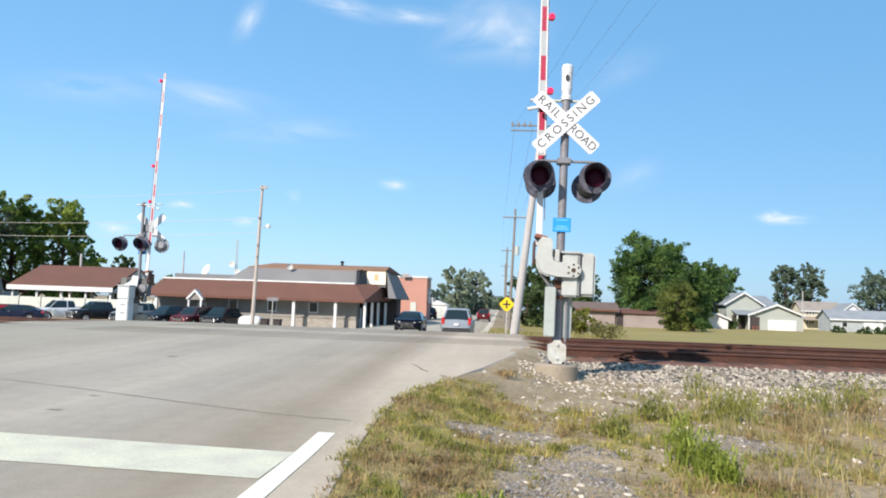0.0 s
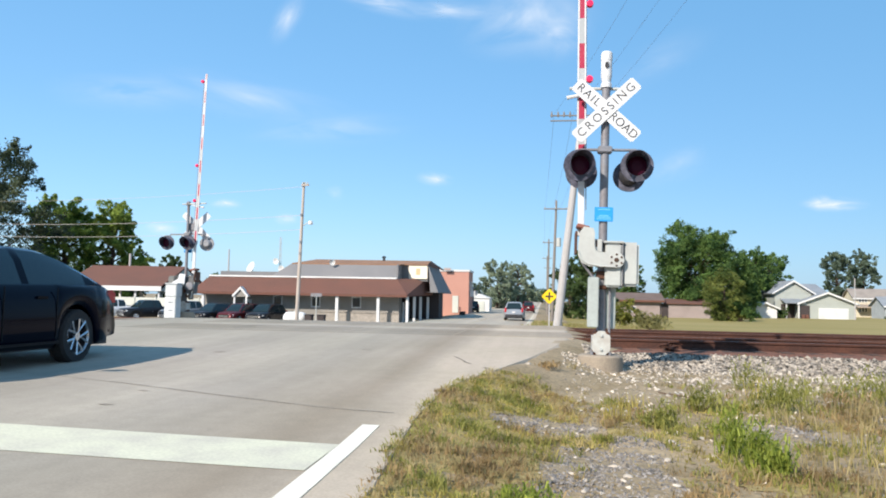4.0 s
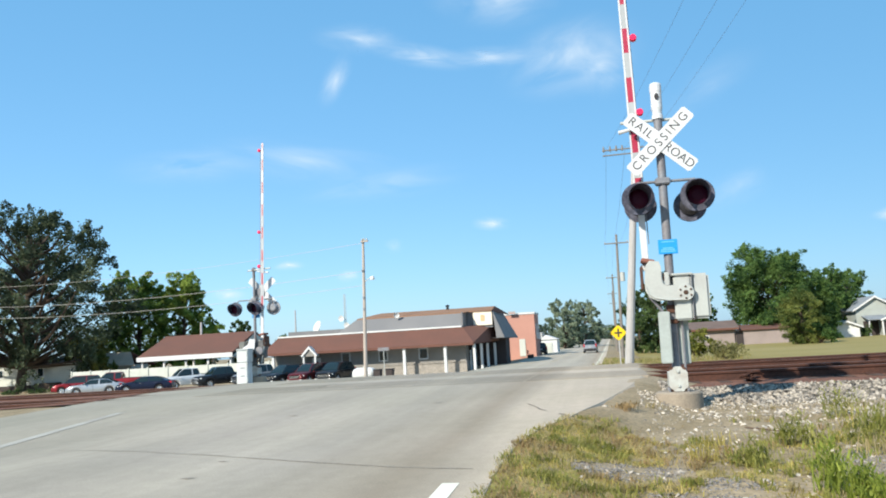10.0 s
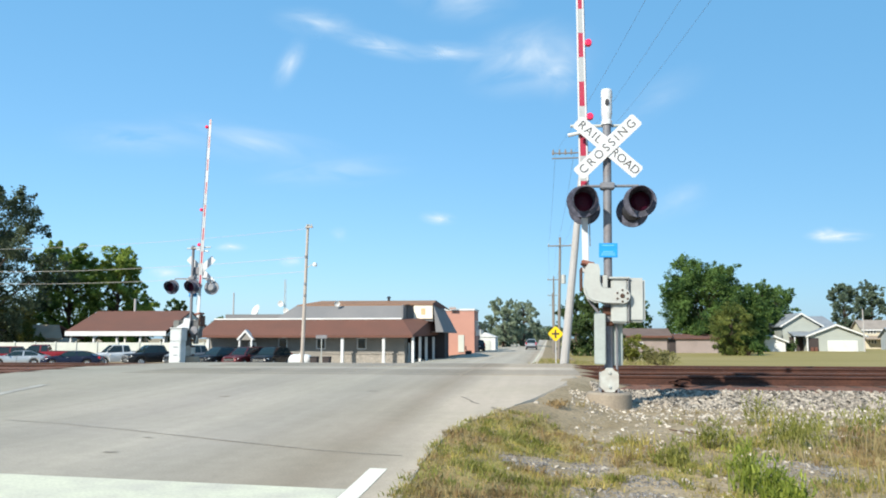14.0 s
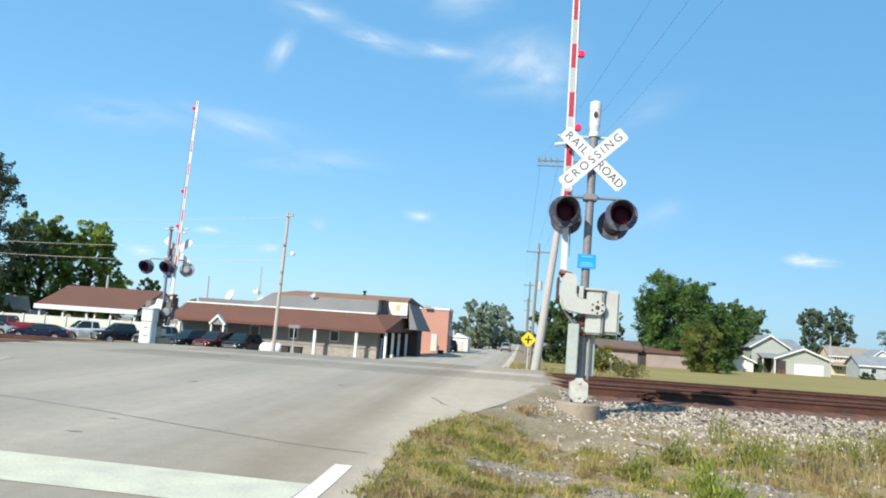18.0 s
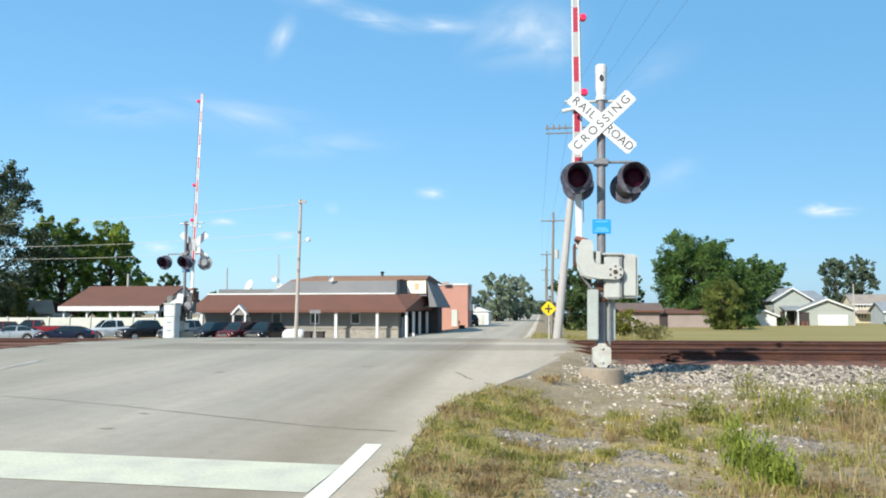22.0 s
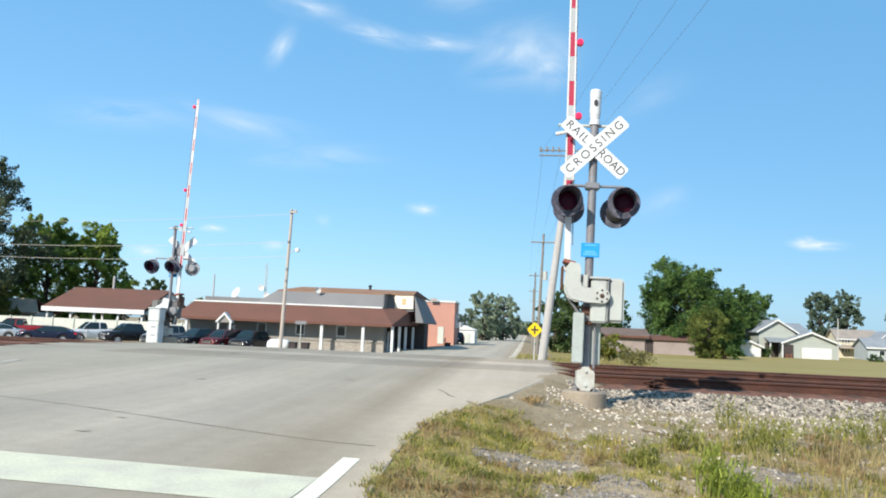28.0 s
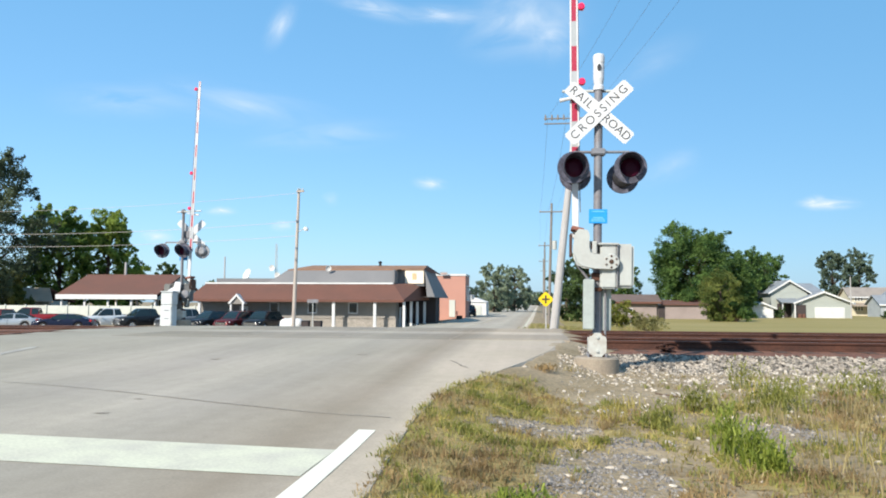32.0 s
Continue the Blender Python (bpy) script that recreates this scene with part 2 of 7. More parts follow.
# ---- mesh helpers ----
def part(name, bm, material, parent=None, label="", smooth=False):
    """One mesh object from a bmesh (or a ready mesh), under a thing or a part."""
    if isinstance(bm, bmesh.types.BMesh):
        me = bpy.data.meshes.new(name)
        bm.normal_update()
        bm.to_mesh(me)
        bm.free()
    else:
        me = bm
    if material is not None and not me.materials:
        me.materials.append(material)
    if smooth:
        for p in me.polygons:
            p.use_smooth = True
    ob = new(name, me)
    if parent is not None:
        ob.parent = parent
    if label:
        tagged(ob, label)
    return ob


def thing(name, m, label, category, group="", kind=""):
    e = new(name)
    e.empty_display_size = 0.3
    e.matrix_world = m
    return tagged(e, label, category, group, kind)


def box(bm, x0, x1, y0, y1, z0, z1, bevel=0.0, m=None):
    r = bmesh.ops.create_cube(bm, size=1.0)
    vs = r["verts"]
    for v in vs:
        v.co = Vector((x0 + (v.co.x + 0.5) * (x1 - x0), y0 + (v.co.y + 0.5) * (y1 - y0), z0 + (v.co.z + 0.5) * (z1 - z0)))
        if m:
            v.co = m @ v.co
    if bevel:
        es = list({e for v in vs for e in v.link_edges})
        bmesh.ops.bevel(bm, geom=es, offset=bevel, segments=2, affect="EDGES", clamp_overlap=True)
    return bm


def nb(*a, **k):
    return box(bmesh.new(), *a, **k)


def tube(bm, p0, p1, r0, r1=None, seg=12, caps=True):
    r1 = r0 if r1 is None else r1
    p0, p1 = Vector(p0), Vector(p1)
    d = p1 - p0
    q = d.to_track_quat("Z", "Y").to_matrix()
    ring = []
    for p, r in ((p0, r0), (p1, r1)):
        ring.append([bm.verts.new(p + q @ Vector((r * math.cos(2 * math.pi * k / seg), r * math.sin(2 * math.pi * k / seg), 0))) for k in range(seg)])
    for k in range(seg):
        bm.faces.new((ring[0][k], ring[0][(k + 1) % seg], ring[1][(k + 1) % seg], ring[1][k]))
    if caps:
        bm.faces.new(ring[0][::-1])
        bm.faces.new(ring[1])
    return bm


def polytube(bm, pts, r, seg=6, r1=None):
    """One bent tube through the points."""
    r1 = r if r1 is None else r1
    rings = []
    for i, p in enumerate(pts):
        p = Vector(p)
        d = Vector(pts[min(i + 1, len(pts) - 1)]) - Vector(pts[max(i - 1, 0)])
        q = d.to_track_quat("Z", "Y").to_matrix()
        rr = r + (r1 - r) * i / (len(pts) - 1)
        rings.append([bm.verts.new(p + q @ Vector((rr * math.cos(2 * math.pi * k / seg), rr * math.sin(2 * math.pi * k / seg), 0))) for k in range(seg)])
    for a, b in zip(rings, rings[1:]):
        for k in range(seg):
            bm.faces.new((a[k], a[(k + 1) % seg], b[(k + 1) % seg], b[k]))
    bm.faces.new(rings[0][::-1])
    bm.faces.new(rings[-1])
    return bm


def lathe(bm, profile, seg=20, axis="z", at=(0, 0, 0), close=True):
    """Turns a profile of (radius, height) about an axis."""
    rings = []
    for r, h in profile:
        ring = []
        for k in range(seg):
            a = 2 * math.pi * k / seg
            c, s = r * math.cos(a), r * math.sin(a)
            v = {"z": (c, s, h), "y": (c, h, s), "x": (h, c, s)}[axis]
            ring.append(bm.verts.new(Vector(v) + Vector(at)))
        rings.append(ring)
    for a, b in zip(rings, rings[1:]):
        for k in range(seg):
            bm.faces.new((a[k], a[(k + 1) % seg], b[(k + 1) % seg], b[k]))
    if close:
        bm.faces.new(rings[0][::-1])
        bm.faces.new(rings[-1])
    bmesh.ops.recalc_face_normals(bm, faces=bm.faces)
    return bm


def prism(bm, pts, axis, a0, a1):
    """Pushes a flat outline along an axis: pts are the two other coordinates in order."""
    def v3(p, a):
        return {"x": (a, p[0], p[1]), "y": (p[0], a, p[1]), "z": (p[0], p[1], a)}[axis]
    lo = [bm.verts.new(v3(p, a0)) for p in pts]
    hi = [bm.verts.new(v3(p, a1)) for p in pts]
    k = len(pts)
    bm.faces.new(lo)
    bm.faces.new(hi[::-1])
    for i in range(k):
        bm.faces.new((lo[i], hi[i], hi[(i + 1) % k], lo[(i + 1) % k]))
    bmesh.ops.recalc_face_normals(bm, faces=bm.faces)
    return bm


def letters(text, size, material, parent, m, name="lettering", space=1.0):
    c = bpy.data.curves.new("lettering", "FONT")
    c.body, c.size, c.align_x, c.align_y, c.extrude = text, size, "CENTER", "CENTER", 0.002
    c.offset, c.space_character = -0.0018, space
    o = bpy.data.objects.new("lettering", c)
    me = bpy.data.meshes.new_from_object(o)
    bpy.data.objects.remove(o)
    ob = part(name, me, material, parent)
    ob.matrix_basis = m
    return ob


def from_arrays(name, verts, faces, material, smooth=False):
    me = bpy.data.meshes.new(name)
    me.from_pydata(verts, [], faces)
    if material:
        me.materials.append(material)
    if smooth:
        for p in me.polygons:
            p.use_smooth = True
    return me


# ---- the lie of the land ----
ROAD_Y = [-60, 0, 5, 8, 11, 13.5, 15.2, 22.6, 25, 32, 40, 50, 75, 110, 160, 260, 500, 1500]
ROAD_Z = [-0.1, -0.03, 0.0, 0.07, 0.15, 0.21, 0.247, 0.247, 0.10, -0.45, -0.84, -0.90, -1.0, -1.0, -0.9, -0.6, 0.0, 0.3]
LEFT_Y = [-60, 0, 8, 15.2, 22.6, 28, 40, 55, 70, 110, 1500]
LEFT_Z = [-0.1, -0.03, 0.05, 0.15, 0.15, 0.0, -0.7, -1.5, -1.6, -1.5, -1.5]
RIGHT_Y = [-60, 0, 6, 11, 12.6, 14.6, 15.0, 22.7, 25.0, 30, 45, 75, 110, 160, 1500]
RIGHT_Z = [-0.35, -0.16, -0.12, -0.08, -0.06, 0.0, 0.03, 0.03, -0.25, -0.7, -1.0, -1.25, -1.4, -1.5, -1.5]


def smooth(a, b, x):
    t = min(1.0, max(0.0, (x - a) / (b - a)))
    return t * t * (3 - 2 * t)


def edge_r(y):
    """The pavement's east edge."""
    return float(np.interp(y, [-60, 4, 5, 6.2, 7.6, 8.6, 9.2, 10, 11, 13, 15.2, 22.6, 25, 30, 1500], [-0.8, -0.86, -0.93, -0.99, -0.98, -0.84, -0.64, -0.45, -0.2, 0.18, 0.48, 0.58, 0.0, -0.75, -0.8]))


def edge_l(y):
    return float(np.interp(y, [-60, 12, 14.8, 18.3, 22.8, 27, 33.5, 40, 60, 64, 72, 76, 1500], [-12, -11.1, -11.4, -12.2, -13.4, -15.5, -22, -60, -62, -62, -62, -10.2, -10]))


def crown(x):
    return 0.075 * (1 - min(1.0, abs(x + 5.4) / 4.3))


def road_z(x, y):
    z = float(np.interp(y, ROAD_Y, ROAD_Z)) + crown(x) * (1 - smooth(5.5, 9, y) * (1 - smooth(24, 40, y)))
    w = smooth(-9.6, -15.5, x) if x < -9.6 else 0.0
    return z * (1 - w) + float(np.interp(y, LEFT_Y, LEFT_Z)) * w


def land_z(x, y):
    if x > -5:
        e = edge_r(y)
        w = smooth(e - 0.05, e + 1.2 + 3.0 * smooth(24, 40, y), x)
        z = road_z(min(x, e), y) * (1 - w) + float(np.interp(y, RIGHT_Y, RIGHT_Z)) * w
    else:
        z = road_z(x, y)
    d = math.hypot(x, y - 5)
    if x > -0.6 and d < 40:
        z += 0.035 * noise.noise((x * 1.1, y * 1.1, 0)) + 0.02 * noise.noise((x * 3.7, y * 3.7, 4))
    return z


# ---- ground, road and railway ----
def spaced(pairs):
    """Coordinates with a step that changes from stretch to stretch."""
    out = []
    for a, b, step in pairs:
        k = max(1, round((b - a) / step))
        out += [a + (b - a) * i / k for i in range(k)]
    return out + [pairs[-1][1]]


def sheet(name, xs, ys, zf, material, keep=None, sm=True):
    verts = [(x, y, zf(x, y)) for y in ys for x in xs]
    w = len(xs)
    faces = [(j * w + i, j * w + i + 1, (j + 1) * w + i + 1, (j + 1) * w + i) for j in range(len(ys) - 1) for i in range(w - 1)
             if keep is None or keep((xs[i] + xs[i + 1]) / 2, (ys[j] + ys[j + 1]) / 2)]
    return from_arrays(name, verts, faces, material, sm)


def ground_material():
    """Mown and rough grass, bare dirt and grit, mixed by patches."""
    m = mat("rough_grass_and_dirt", (0.27, 0.205, 0.112), 0.95, var=0.32, scale=3, bump=0.03, second=(0.36, 0.285, 0.18), second_scale=0.9, amount=0.9, fine=18)
    return m


M_GROUND = ground_material()
M_LAWN = mat("dry_lawn", (0.27, 0.22, 0.06), 0.95, var=0.14, scale=2, second=(0.33, 0.265, 0.095), second_scale=0.06, amount=0.8)

_xs = spaced([(-2500, -300, 220), (-300, -80, 20), (-80, -20, 5), (-20, -2, 1.5), (-2, 12, 0.22), (12, 30, 1.5), (30, 100, 7), (100, 300, 25), (300, 2500, 220)])
_ys = spaced([(-300, -20, 28), (-20, 2, 2), (2, 16, 0.22), (16, 34, 0.8), (34, 120, 5), (120, 400, 20), (400, 2800, 200)])
ground = part("ground", sheet("ground", _xs, _ys, lambda x, y: land_z(x, y) - (0.05 if x < edge_r(y) - 0.3 and x > edge_l(y) + 0.3 else 0.0), M_GROUND), None)
tagged(ground, "rough summer grass, dirt and grit beside the crossing", "ground", kind="structure")


def draped(name, x0, x1, y0, y1, lift, material, label, category, step=0.5, keep=None):
    xs = spaced([(x0, x1, step)])
    ys = spaced([(y0, y1, step)])
    return tagged(part(name, sheet(name, xs, ys, lambda x, y: land_z(x, y) + lift, material, keep), None), label, category, kind="structure")


draped("lawn", 2.6, 260, 30, 400, 0.03, M_LAWN, "dry yellowish mown lawn beyond the railway", "lawn", 6)

# the pavement follows its own edges
_rows = spaced([(-40, 2, 3), (2, 30, 0.5), (30, 80, 2), (80, 300, 12), (300, 1400, 100)])
_cols = [k / 40 for k in range(41)]
_v, _f = [], []
for _y in _rows:
    l, r = edge_l(_y), edge_r(_y)
    for c in _cols:
        u = c if r - l < 20 else c ** 0.6
        x = l + (r - l) * u
        _v.append((x, _y, road_z(x, _y) + 0.012))
for j in range(len(_rows) - 1):
    for i in range(40):
        a = j * 41 + i
        _f.append((a, a + 1, a + 42, a + 41))
# a skirt that runs down from the east edge
_b = len(_v)
for _y in _rows:
    r = edge_r(_y)
    wide = 0.12 + 0.75 * smooth(10, 13.5, _y) * (1 - smooth(23, 26, _y))
    for s in (0.0, 0.35, 1.0):
        x = r + wide * s
        _v.append((x, _y, (road_z(r, _y) + 0.012) * (1 - s) + (float(np.interp(_y, RIGHT_Y, RIGHT_Z)) - 0.08) * s if s else road_z(r, _y) + 0.012))
for j in range(len(_rows) - 1):
    for i in range(2):
        a = _b + j * 3 + i
        _f.append((a, a + 1, a + 4, a + 3))
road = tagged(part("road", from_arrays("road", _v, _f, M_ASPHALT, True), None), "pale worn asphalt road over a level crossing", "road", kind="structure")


def stripe(name, x0, x1, y0, y1, label, material=M_LINE, group="", lift=0.0155, step=0.25, skew=0.0):
    xs = spaced([(x0, x1, max(0.1, min(step, (x1 - x0) / 2)))])
    ys = spaced([(y0, y1, step)])
    me = sheet(name, xs, ys, lambda x, y: road_z(x, y) + lift, material)
    for v in me.vertices:
        v.co.x += skew * (v.co.y - 4.7) * smooth(2.0, 4.0, v.co.y)
    return tagged(part(name, me, None), label, "road marking", group, "structure")


stripe("stop_line", -5.3, -1.306, 4.24, 5.0, "wide white painted stop line, slightly worn")
stripe("edge_line", -1.30, -1.17, -8, 5.72, "white painted edge line that ends past the stop line", M_EDGELINE, skew=-0.02)
stripe("edge_line", -1.3, -1.16, 40, 260, "white painted edge line along the far road", step=2)
stripe("centre_line", -5.48, -5.38, 40, 200, "faded yellow centre line on the road", mat("faded_yellow", (0.42, 0.36, 0.22), 0.8), step=2)
_v = [(x + o, y, road_z(x + o, y) + 0.017) for k in range(13) for x, y in [(-7.31 - 0.101 * k, 7.4 + 0.41 * k)] for o in (-0.09, 0.09)]
tagged(part("edge_line", from_arrays("edge_line", _v, [(2 * k, 2 * k + 1, 2 * k + 3, 2 * k + 2) for k in range(12)], mat("faded_line", (0.46, 0.44, 0.38), 0.8, var=0.15, second=(0.37, 0.34, 0.29), second_scale=2.0, amount=0.9)), None), "faded thin white line on the west half of the road", "road marking", kind="structure")

# tar seams and small dark marks in the asphalt
def seam(pts, w, name="tar_seam", label="thin dark seam across the asphalt", material=None):
    bm = bmesh.new()
    prev = None
    rnd = random.Random(7)
    fine = []
    for (xa, ya), (xb, yb) in zip(pts, pts[1:]):
        k = max(2, int(math.hypot(xb - xa, yb - ya) / 0.25))
        fine += [(xa + (xb - xa) * i / k, ya + (yb - ya) * i / k) for i in range(k)]
    fine.append(pts[-1])
    for i, (x, y) in enumerate(fine):
        x2, y2 = fine[min(i + 1, len(fine) - 1)]
        x1, y1 = fine[max(i - 1, 0)]
        d = Vector((x2 - x1, y2 - y1)).normalized()
        ww = w * rnd.uniform(0.5, 1.2) * 0.5
        jx, jy = rnd.uniform(-1, 1) * w * 0.6, rnd.uniform(-1, 1) * w * 0.6
        a = bm.verts.new((x - d.y * ww + jx, y + d.x * ww + jy, road_z(x, y) + 0.016))
        b = bm.verts.new((x + d.y * ww + jx, y - d.x * ww + jy, road_z(x, y) + 0.016))
        if prev:
            bm.faces.new((prev[0], prev[1], b, a))
        prev = (a, b)
    return tagged(part(name, bm, material or M_TAR, None), label, "road seam", kind="structure")


def rails():
    """Two tracks, each with two flat-bottomed rails on ties in ballast."""
    top = 0.245
    prof = [(-0.075, 0.0), (0.075, 0.0), (0.075, 0.012), (0.02, 0.035), (0.012, 0.125), (0.036, 0.14), (0.036, 0.172), (0.028, 0.18),
            (-0.028, 0.18), (-0.036, 0.172), (-0.036, 0.14), (-0.012, 0.125), (-0.02, 0.035), (-0.075, 0.012)]
    for k, (c, gname) in enumerate(((16.7, "near track"), (20.95, "far track"))):
        tr = thing("railway_track", pose(0, c, 0), "rusty steel railway track on dark wooden ties", "railway track", "railway tracks", "structure")
        for s in (-0.75, 0.75):
            bm = bmesh.new()
            prism(bm, [(s + a, top - 0.18 + b) for a, b in prof], "x", -420, 420)
            r = part("rail", bm, M_RAIL, tr, "rust-brown rail with a worn head")
            hb = nb(-420, 420, s - 0.026, s + 0.026, top - 0.004, top + 0.003)
            part("rail_head", hb, M_RAILTOP, r)
        # ties
        bm = box(bmesh.new(), -0.115, 0.115, -1.42, 1.42, -0.13, 0.082, 0.01)
        me = bpy.data.meshes.new("tie")
        bm.to_mesh(me)
        bm.free()
        me.materials.append(M_TIE)
        plate = bpy.data.meshes.new("tie_plate")
        bm = box(bmesh.new(), -0.1, 0.1, -0.17, 0.17, 0.0, 0.016, 0.004)
        bm.to_mesh(bm and plate)
        bm.free()
        plate.materials.append(M_RAIL)
        rnd = random.Random(5 + k)
        x = 0.9
        while x < 26:
            t = part("tie", me, None, tr)
            t.matrix_basis = pose(x, rnd.uniform(-0.05, 0.05), rnd.uniform(-0.01, 0.005), 0, 0, rnd.uniform(-1.2, 1.2))
            for s in (-0.75, 0.75):
                p = part("tie_plate", plate, None, t)
                p.matrix_basis = pose(0, s, 0.082)
            x += 0.53
        x = -12.4
        while x > -30:
            t = part("tie", me, None, tr)
            t.matrix_basis = pose(x, rnd.uniform(-0.05, 0.05), rnd.uniform(-0.01, 0.005))
            x -= 0.53


rails()


def bed_z(x, y):
    t = smooth(13.3, 14.9, y) * (1 - smooth(22.9, 24.6, y))
    return -0.1 + 0.15 * t + 0.012 * noise.noise((x * 5, y * 5, 2))


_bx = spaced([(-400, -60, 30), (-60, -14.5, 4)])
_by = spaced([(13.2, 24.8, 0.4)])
tagged(part("ballast_bed", sheet("ballast_bed", _bx, _by, bed_z, M_BALLASTSHADE), None), "grey crushed-stone ballast under the tracks", "ballast", kind="structure")
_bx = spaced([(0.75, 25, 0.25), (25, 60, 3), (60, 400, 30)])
tagged(part("ballast_bed", sheet("ballast_bed", _bx, spaced([(13.2, 15.2, 0.12), (15.2, 24.8, 0.4)]), bed_z, M_BALLASTSHADE), None), "crushed-stone ballast bed, darkened for shade between its stones", "ballast", kind="structure")
tagged(part("rusty_ballast", sheet("rusty_ballast", spaced([(0.9, 30, 0.15), (30, 400, 30)]), spaced([(14.0, 15.1, 0.08), (15.1, 22.5, 0.25)]), lambda x, y: bed_z(x, y) + 0.02, M_RUSTBED,
                                       lambda x, y: y > 14.38 + 0.22 * noise.noise((x * 1.7, 0.0, 8.0)) + 0.12 * noise.noise((x * 6.0, y * 3.0, 8.0))), None), "rust-stained ballast between the rails", "ballast", kind="structure")


tagged(part("rusty_ballast", sheet("rusty_ballast", spaced([(-400, -60, 30), (-60, -24, 3), (-24, -11, 0.5)]), spaced([(15.0, 22.6, 0.4)]), lambda x, y: land_z(x, y) + 0.02, M_RUSTBED, lambda x, y: x < edge_l(y) - 0.25), None),
       "rust-stained ballast west of the crossing", "ballast", kind="structure")


def crossing_panels():
    """Worn panels that fill the road level with the rails."""
    g = thing("crossing_surface", pose(0, 0, 0), "worn dark crossing panels between and beside the rails", "level crossing", kind="structure")
    rnd = random.Random(4)
    me = {}
    for c in (16.7, 20.95):
        for lo, hi in ((-1.35, -0.83), (-0.66, 0.0), (0.02, 0.66), (0.83, 1.35)):
            w = hi - lo
            if round(w, 2) not in me:
                bm = nb(0, 2.36, 0, w, -0.06, 0.0, 0.012)
                m = bpy.data.meshes.new("panel")
                bm.to_mesh(m)
                bm.free()
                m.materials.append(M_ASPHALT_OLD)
                me[round(w, 2)] = m
            x = -8.94
            while x < 0.6:
                if x + 2.36 < edge_r(c) + 0.35:
                    p = part("panel", me[round(w, 2)], None, g)
                    p.matrix_basis = pose(x, c + lo, road_z(x + 1.2, c) + 0.016 + rnd.uniform(-0.002, 0.002), rnd.uniform(-0.3, 0.3), math.degrees(-math.atan2(road_z(x + 2.3, c) - road_z(x, c), 2.3)), 0)
                x += 2.4


crossing_panels()


# ---- crossing signals ----
def signal_lamp(parent, x, y, z, turn, tilt=0.0, back=None):
    """A round signal head: backing disc, hood, lens and housing, facing -y before it is turned."""
    head = part("signal_head", lathe(bmesh.new(), [(0.02, 0.10), (0.09, 0.10), (0.15, 0.05), (0.16, 0.0), (0.15, -0.01), (0.02, -0.01)], 20, "y"), back or M_BLACK, parent, smooth=False)
    head.matrix_basis = pose(x, y, z, tilt, 0, turn)
    part("backing_disc", lathe(bmesh.new(), [(0.01, 0.0), (0.243, 0.0), (0.25, -0.012), (0.243, -0.02), (0.01, -0.02)], 28, "y"), back or M_HOOD, head)
    # hood: a tube open below at the front
    bm = bmesh.new()
    seg, rings = 24, []
    for dep, rad in ((0.0, 0.165), (-0.34, 0.185), (-0.34, 0.175), (0.0, 0.155)):
        ring = []
        for k in range(seg + 1):
            a = radians(-62 + (304) * k / seg)
            d = dep * (1.0 if dep == 0 else 0.35 + 0.65 * max(0.0, (math.sin(a) + 1) / 2) ** 0.6)
            ring.append(bm.verts.new((rad * math.cos(a), d - 0.02, rad * math.sin(a))))
        rings.append(ring)
    for a, b in zip(rings, rings[1:] + rings[:1]):
        for k in range(seg):
            bm.faces.new((a[k], a[k + 1], b[k + 1], b[k]))
    bmesh.ops.recalc_face_normals(bm, faces=bm.faces)
    part("hood", bm, M_HOOD, head, "scuffed dark lamp hood")
    part("lens", lathe(bmesh.new(), [(0.01, -0.055), (0.08, -0.05), (0.13, -0.035), (0.15, -0.02)], 24, "y"), M_LENS, head, "unlit dark red lens")
    return head


